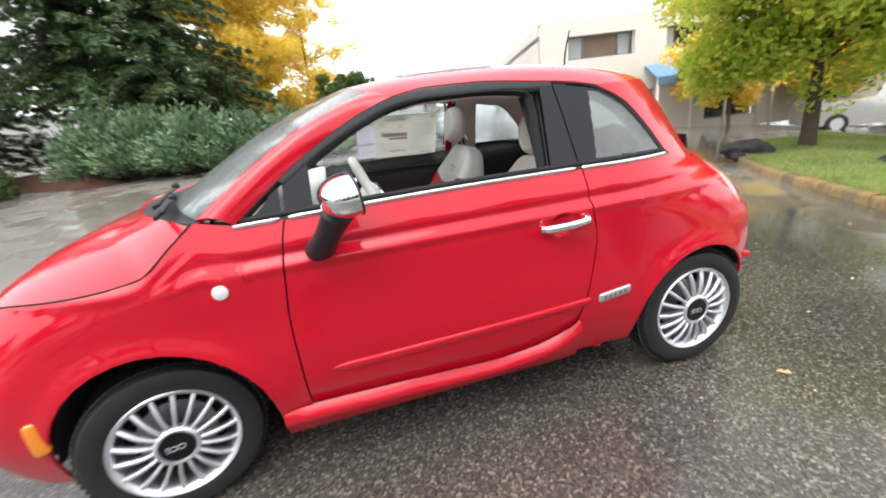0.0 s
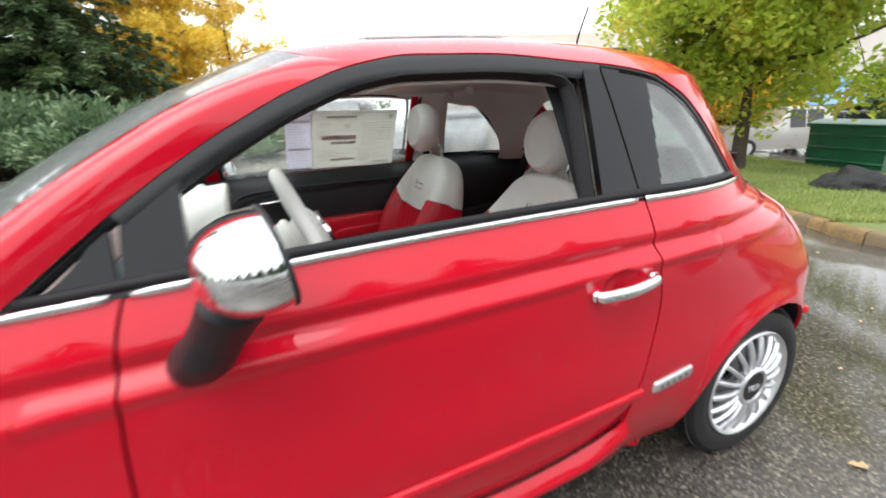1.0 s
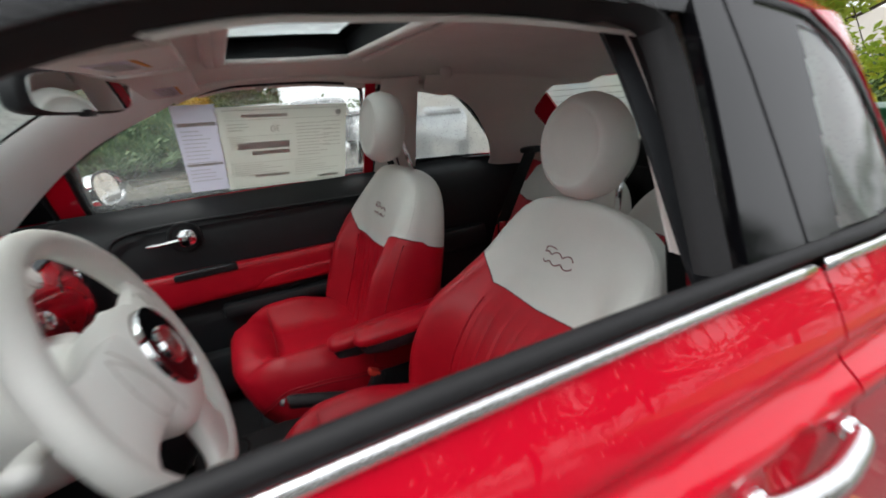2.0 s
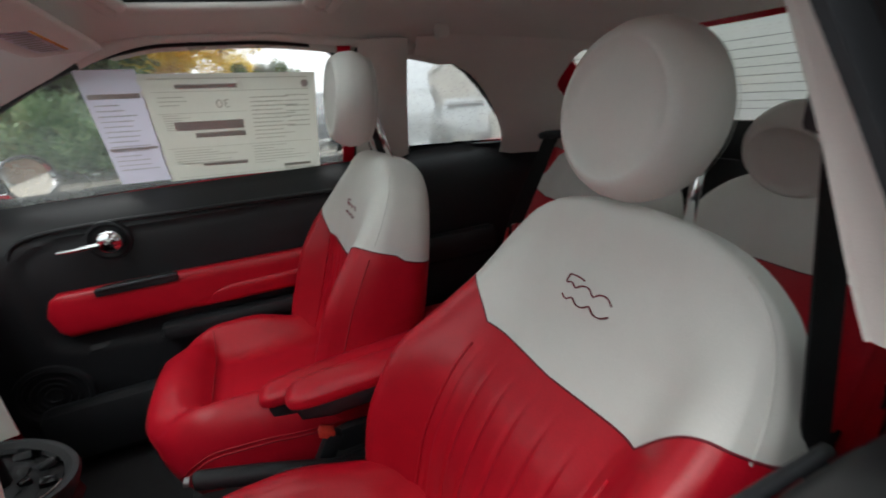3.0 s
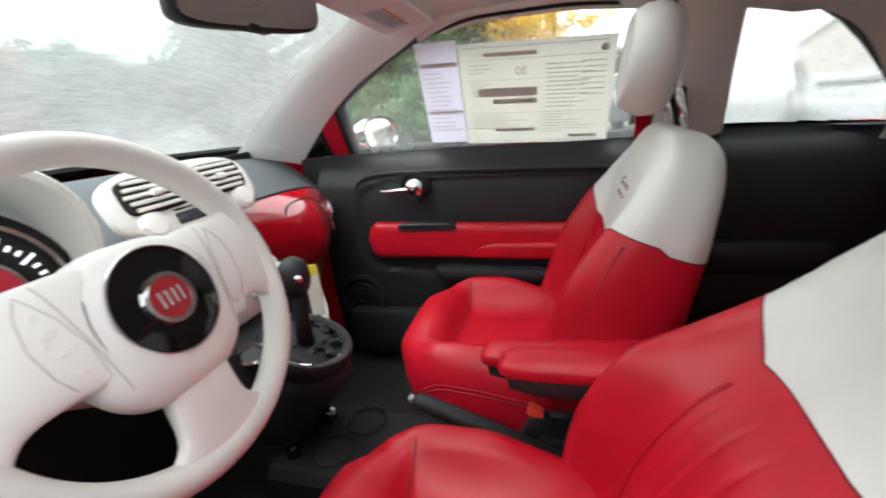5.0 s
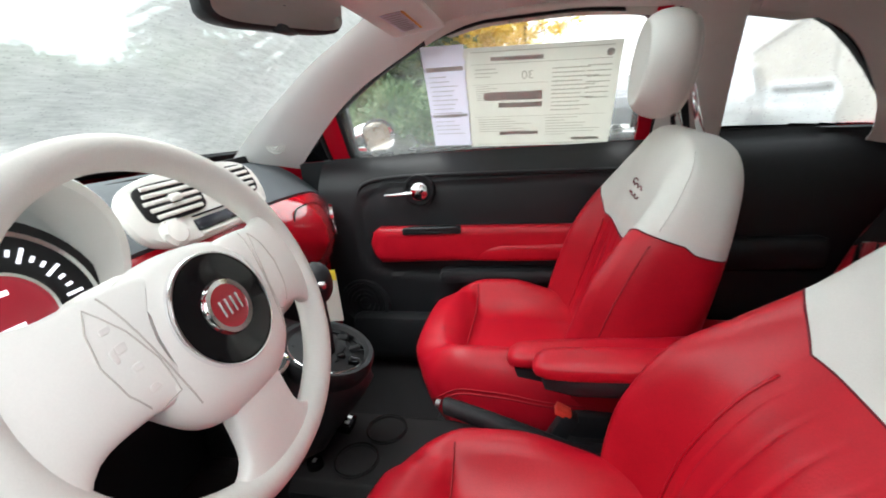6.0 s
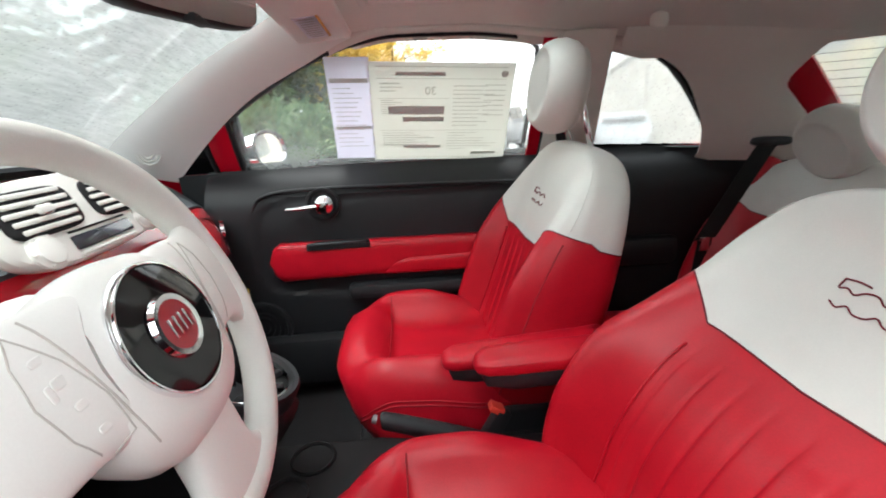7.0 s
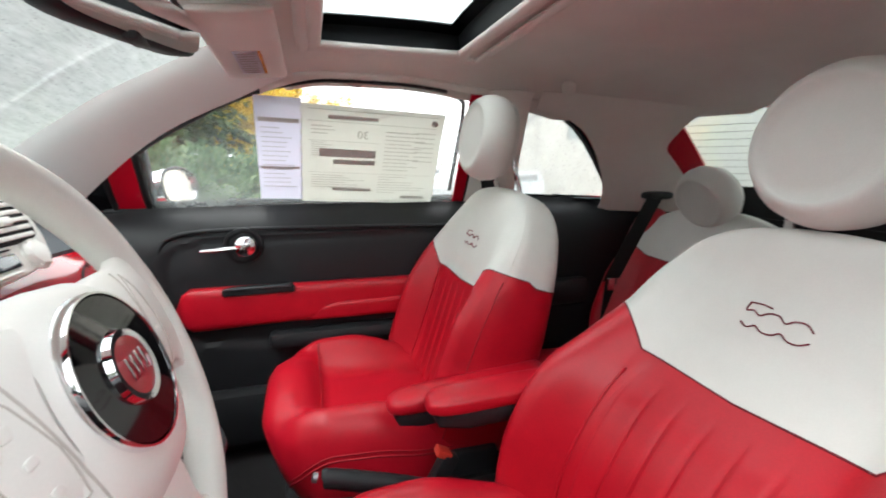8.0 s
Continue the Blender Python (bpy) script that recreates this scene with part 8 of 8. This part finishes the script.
def parked(kind, x, y, turn, paint, label, k=1.0):
    """A plain parked vehicle: lofted body, glass, wheels."""
    z = ground_z(x, y)
    t = thing(kind, label, "car", "parked vehicles", at=(x, y, z))
    t.rotation_euler = (0, 0, radians(turn))
    if kind == "pickup_truck":
        top = [(-2.7, 0.75), (-2.6, 1.05), (-1.5, 1.12), (-1.05, 1.15), (-0.55, 1.72), (0.55, 1.76), (0.85, 1.20), (0.9, 1.12), (2.6, 1.10), (2.68, 0.8)]
    elif kind == "parked_suv":
        top = [(-2.3, 0.75), (-2.2, 1.0), (-1.2, 1.1), (-0.55, 1.62), (0.2, 1.70), (1.6, 1.66), (2.1, 1.2), (2.25, 0.8)]
    else:
        top = [(-2.2, 0.6), (-2.1, 0.8), (-1.2, 0.93), (-0.5, 1.36), (0.3, 1.44), (1.1, 1.38), (1.7, 1.0), (2.1, 0.95), (2.2, 0.65)]
    x0, x1 = top[0][0], top[-1][0]
    rings = []
    for xx in spaced(x0, x1, 44):
        h = curve(top, xx)
        shoulder = min(h - 0.02, 1.0)
        w = 0.88 * (1 - 0.12 * abs((xx - (x0 + x1) / 2) / (x1 - x0) * 2) ** 4)
        wt = mix_p(w, 0.66, min(1, max(0, (h - 1.0) / 0.6)))
        rings.append([Vector(q) for q in ((xx, -w * 0.96, 0.28), (xx, -w, 0.6), (xx, -w * 0.97, shoulder), (xx, -wt, h - 0.03), (xx, -wt * 0.8, h), (xx, wt * 0.8, h), (xx, wt, h - 0.03), (xx, w * 0.97, shoulder), (xx, w, 0.6), (xx, w * 0.96, 0.28))])
    bm = ring_loft(rings)
    bmesh.ops.recalc_face_normals(bm, faces=bm.faces)
    part("body", bm, paint, t)
    hi = [q for q in top if q[1] > 1.3]
    for s in (-1, 1):
        a, b = hi[0][0], hi[-1][0]
        for f0, f1 in ((0.02, 0.48), (0.53, 0.97)):
            def g(u, v):
                xx = mix_p(mix_p(a, b, f0), mix_p(a, b, f1), u)
                h = curve(top, xx)
                zz = mix_p(1.04, h - 0.10, v)
                wt = mix_p(0.86, 0.68, min(1, (zz - 1.0) / 0.6))
                return Vector((xx, s * (wt + 0.012), zz))
            part("side_window", thick(sheet(g, 8, 3), 0.01), DARK_GLASS, t)
        for wx in (x0 + 0.85, x1 - 0.85):
            m = look((wx, s * 0.80, 0.34), (wx, -s, 0.34))
            w = part("wheel", lathe([(0.20, -0.16), (0.31, -0.16), (0.335, -0.12), (0.335, 0.04), (0.315, 0.07), (0.21, 0.075), (0.20, 0.05)], m, 28), TYRE_RUBBER, t)
            part("rim", lathe([(0.205, 0.05), (0.19, 0.07), (0.06, 0.06), (0.0, 0.08)], m, 20), ALLOY, w)
        part("headlight", blob((x0 + 0.08, s * 0.62, 0.72), (0.05, 0.16, 0.09), 0.6, 0.6), CLEAR_LENS, t)
        part("tail_light", blob((x1 - 0.06, s * 0.68, 0.78), (0.04, 0.1, 0.12), 0.6, 0.6), RED_LENS, t)
    xw = hi[0][0]
    part("windshield", thick(sheet(lambda u, v: Vector((mix_p(xw - 0.42, xw + 0.02, v) - 0.02, mix_p(-0.66, 0.66, u), mix_p(1.16, curve(top, xw) - 0.04, v) + 0.03)), 4, 3), 0.01), DARK_GLASS, t)


parked("pickup_truck", 19.7, 8.5, 145, SILVER_CAR, "silver pickup truck parked by the building", 0.88)
parked("parked_suv", 24.0, 8.9, 150, DARK_CAR, "dark grey parked estate car beyond the dumpster")
parked("parked_car", 21.5, 5.2, 20, SILVER_CAR, "silver parked saloon beyond the lawn")
for i, (x, y, a, p) in enumerate([(6.2, 13.0, 62, WHITE_CAR), (8.9, 14.6, 62, WHITE_CAR), (4.2, 15.0, 64, DARK_CAR), (6.4, 17.5, 60, WHITE_CAR), (2.6, 19.0, 60, SILVER_CAR)]):
    parked("parked_suv" if i % 2 == 0 else "parked_car", x, y, a, p, "white parked vehicle in the lot" if p is WHITE_CAR else "parked vehicle in the lot")


def far_shed():
    """A plain pale building across the lot, seen under the spruce boughs."""
    b = thing("shed", "low pale grey building across the lot", "building", at=(-22.0, 40.5, 0))
    b.rotation_euler = (0, 0, radians(38))
    wall = part("wall", box((0, 0, 1.7), (14, 5, 3.6), 0.02), SHED_WALL, b)
    part("roof", box((0, 0, 3.56), (14.5, 5.5, 0.16), 0.03), WINDOW_FRAME, b)
    for x in (-4.5, 0.0, 4.5):
        part("door", box((x, -2.52, 1.2), (2.4, 0.06, 2.4), 0.01), WINDOW_FRAME, wall)


far_shed()


def canopy():
    z = ground_z(26.2, 10.2)
    t = thing("canopy_tent", "blue canopy tent beyond the lawn", "tent", at=(26.2, 10.2, z))
    t.rotation_euler = (0, 0, 0.4)
    bm = bmesh.new()
    k = [bm.verts.new((a * 1.8, b * 1.8, 2.1)) for a, b in ((-1, -1), (1, -1), (1, 1), (-1, 1))]
    top = bm.verts.new((0, 0, 2.8))
    for i in range(4):
        bm.faces.new((k[i], k[(i + 1) % 4], top))
    part("roof_cloth", thick(bm, 0.02), AWNING, t)
    for a, b in ((-1, -1), (1, -1), (1, 1), (-1, 1)):
        part("leg", tube([(a * 1.72, b * 1.72, 0), (a * 1.72, b * 1.72, 2.12)], 0.03, 6), STEEL, t)


canopy()

# fallen leaves on the asphalt
rnd = random.Random(5)
LEAF_BITS = surface("pale_fallen_leaf", (0.45, 0.30, 0.16), rough=0.7, var=0.3, bump=0.2)
for i in range(70):
    x, y = (2.594, -0.999) if i == 0 else (rnd.uniform(0.6, 5.5), rnd.uniform(-2.2, 1.6))
    if -0.8 < x < 2.9 and abs(y) < 0.9:
        continue
    a, k = rnd.uniform(0, 6.28), 0.03 if i == 0 else rnd.uniform(0.008, 0.02)
    bm = bmesh.new()
    pts = [(0, -1, 0), (0.55, -0.3, 0.18), (0.35, 0.1, 0.05), (0.6, 0.55, 0.2), (0, 1, 0.1), (-0.6, 0.5, 0.2), (-0.3, 0.1, 0.05), (-0.5, -0.3, 0.15)]
    bm.faces.new([bm.verts.new(Vector(q) * k) for q in pts])
    ob = part("fallen_leaf", thick(bm, 0.0006), LEAF_BITS)
    ob.matrix_world = pose(x, y, ground_z(x, y) + 0.008, 0, 0, math.degrees(a))
    tagged(ob, "small pale fallen leaf on the wet asphalt", "leaf", "fallen leaves")
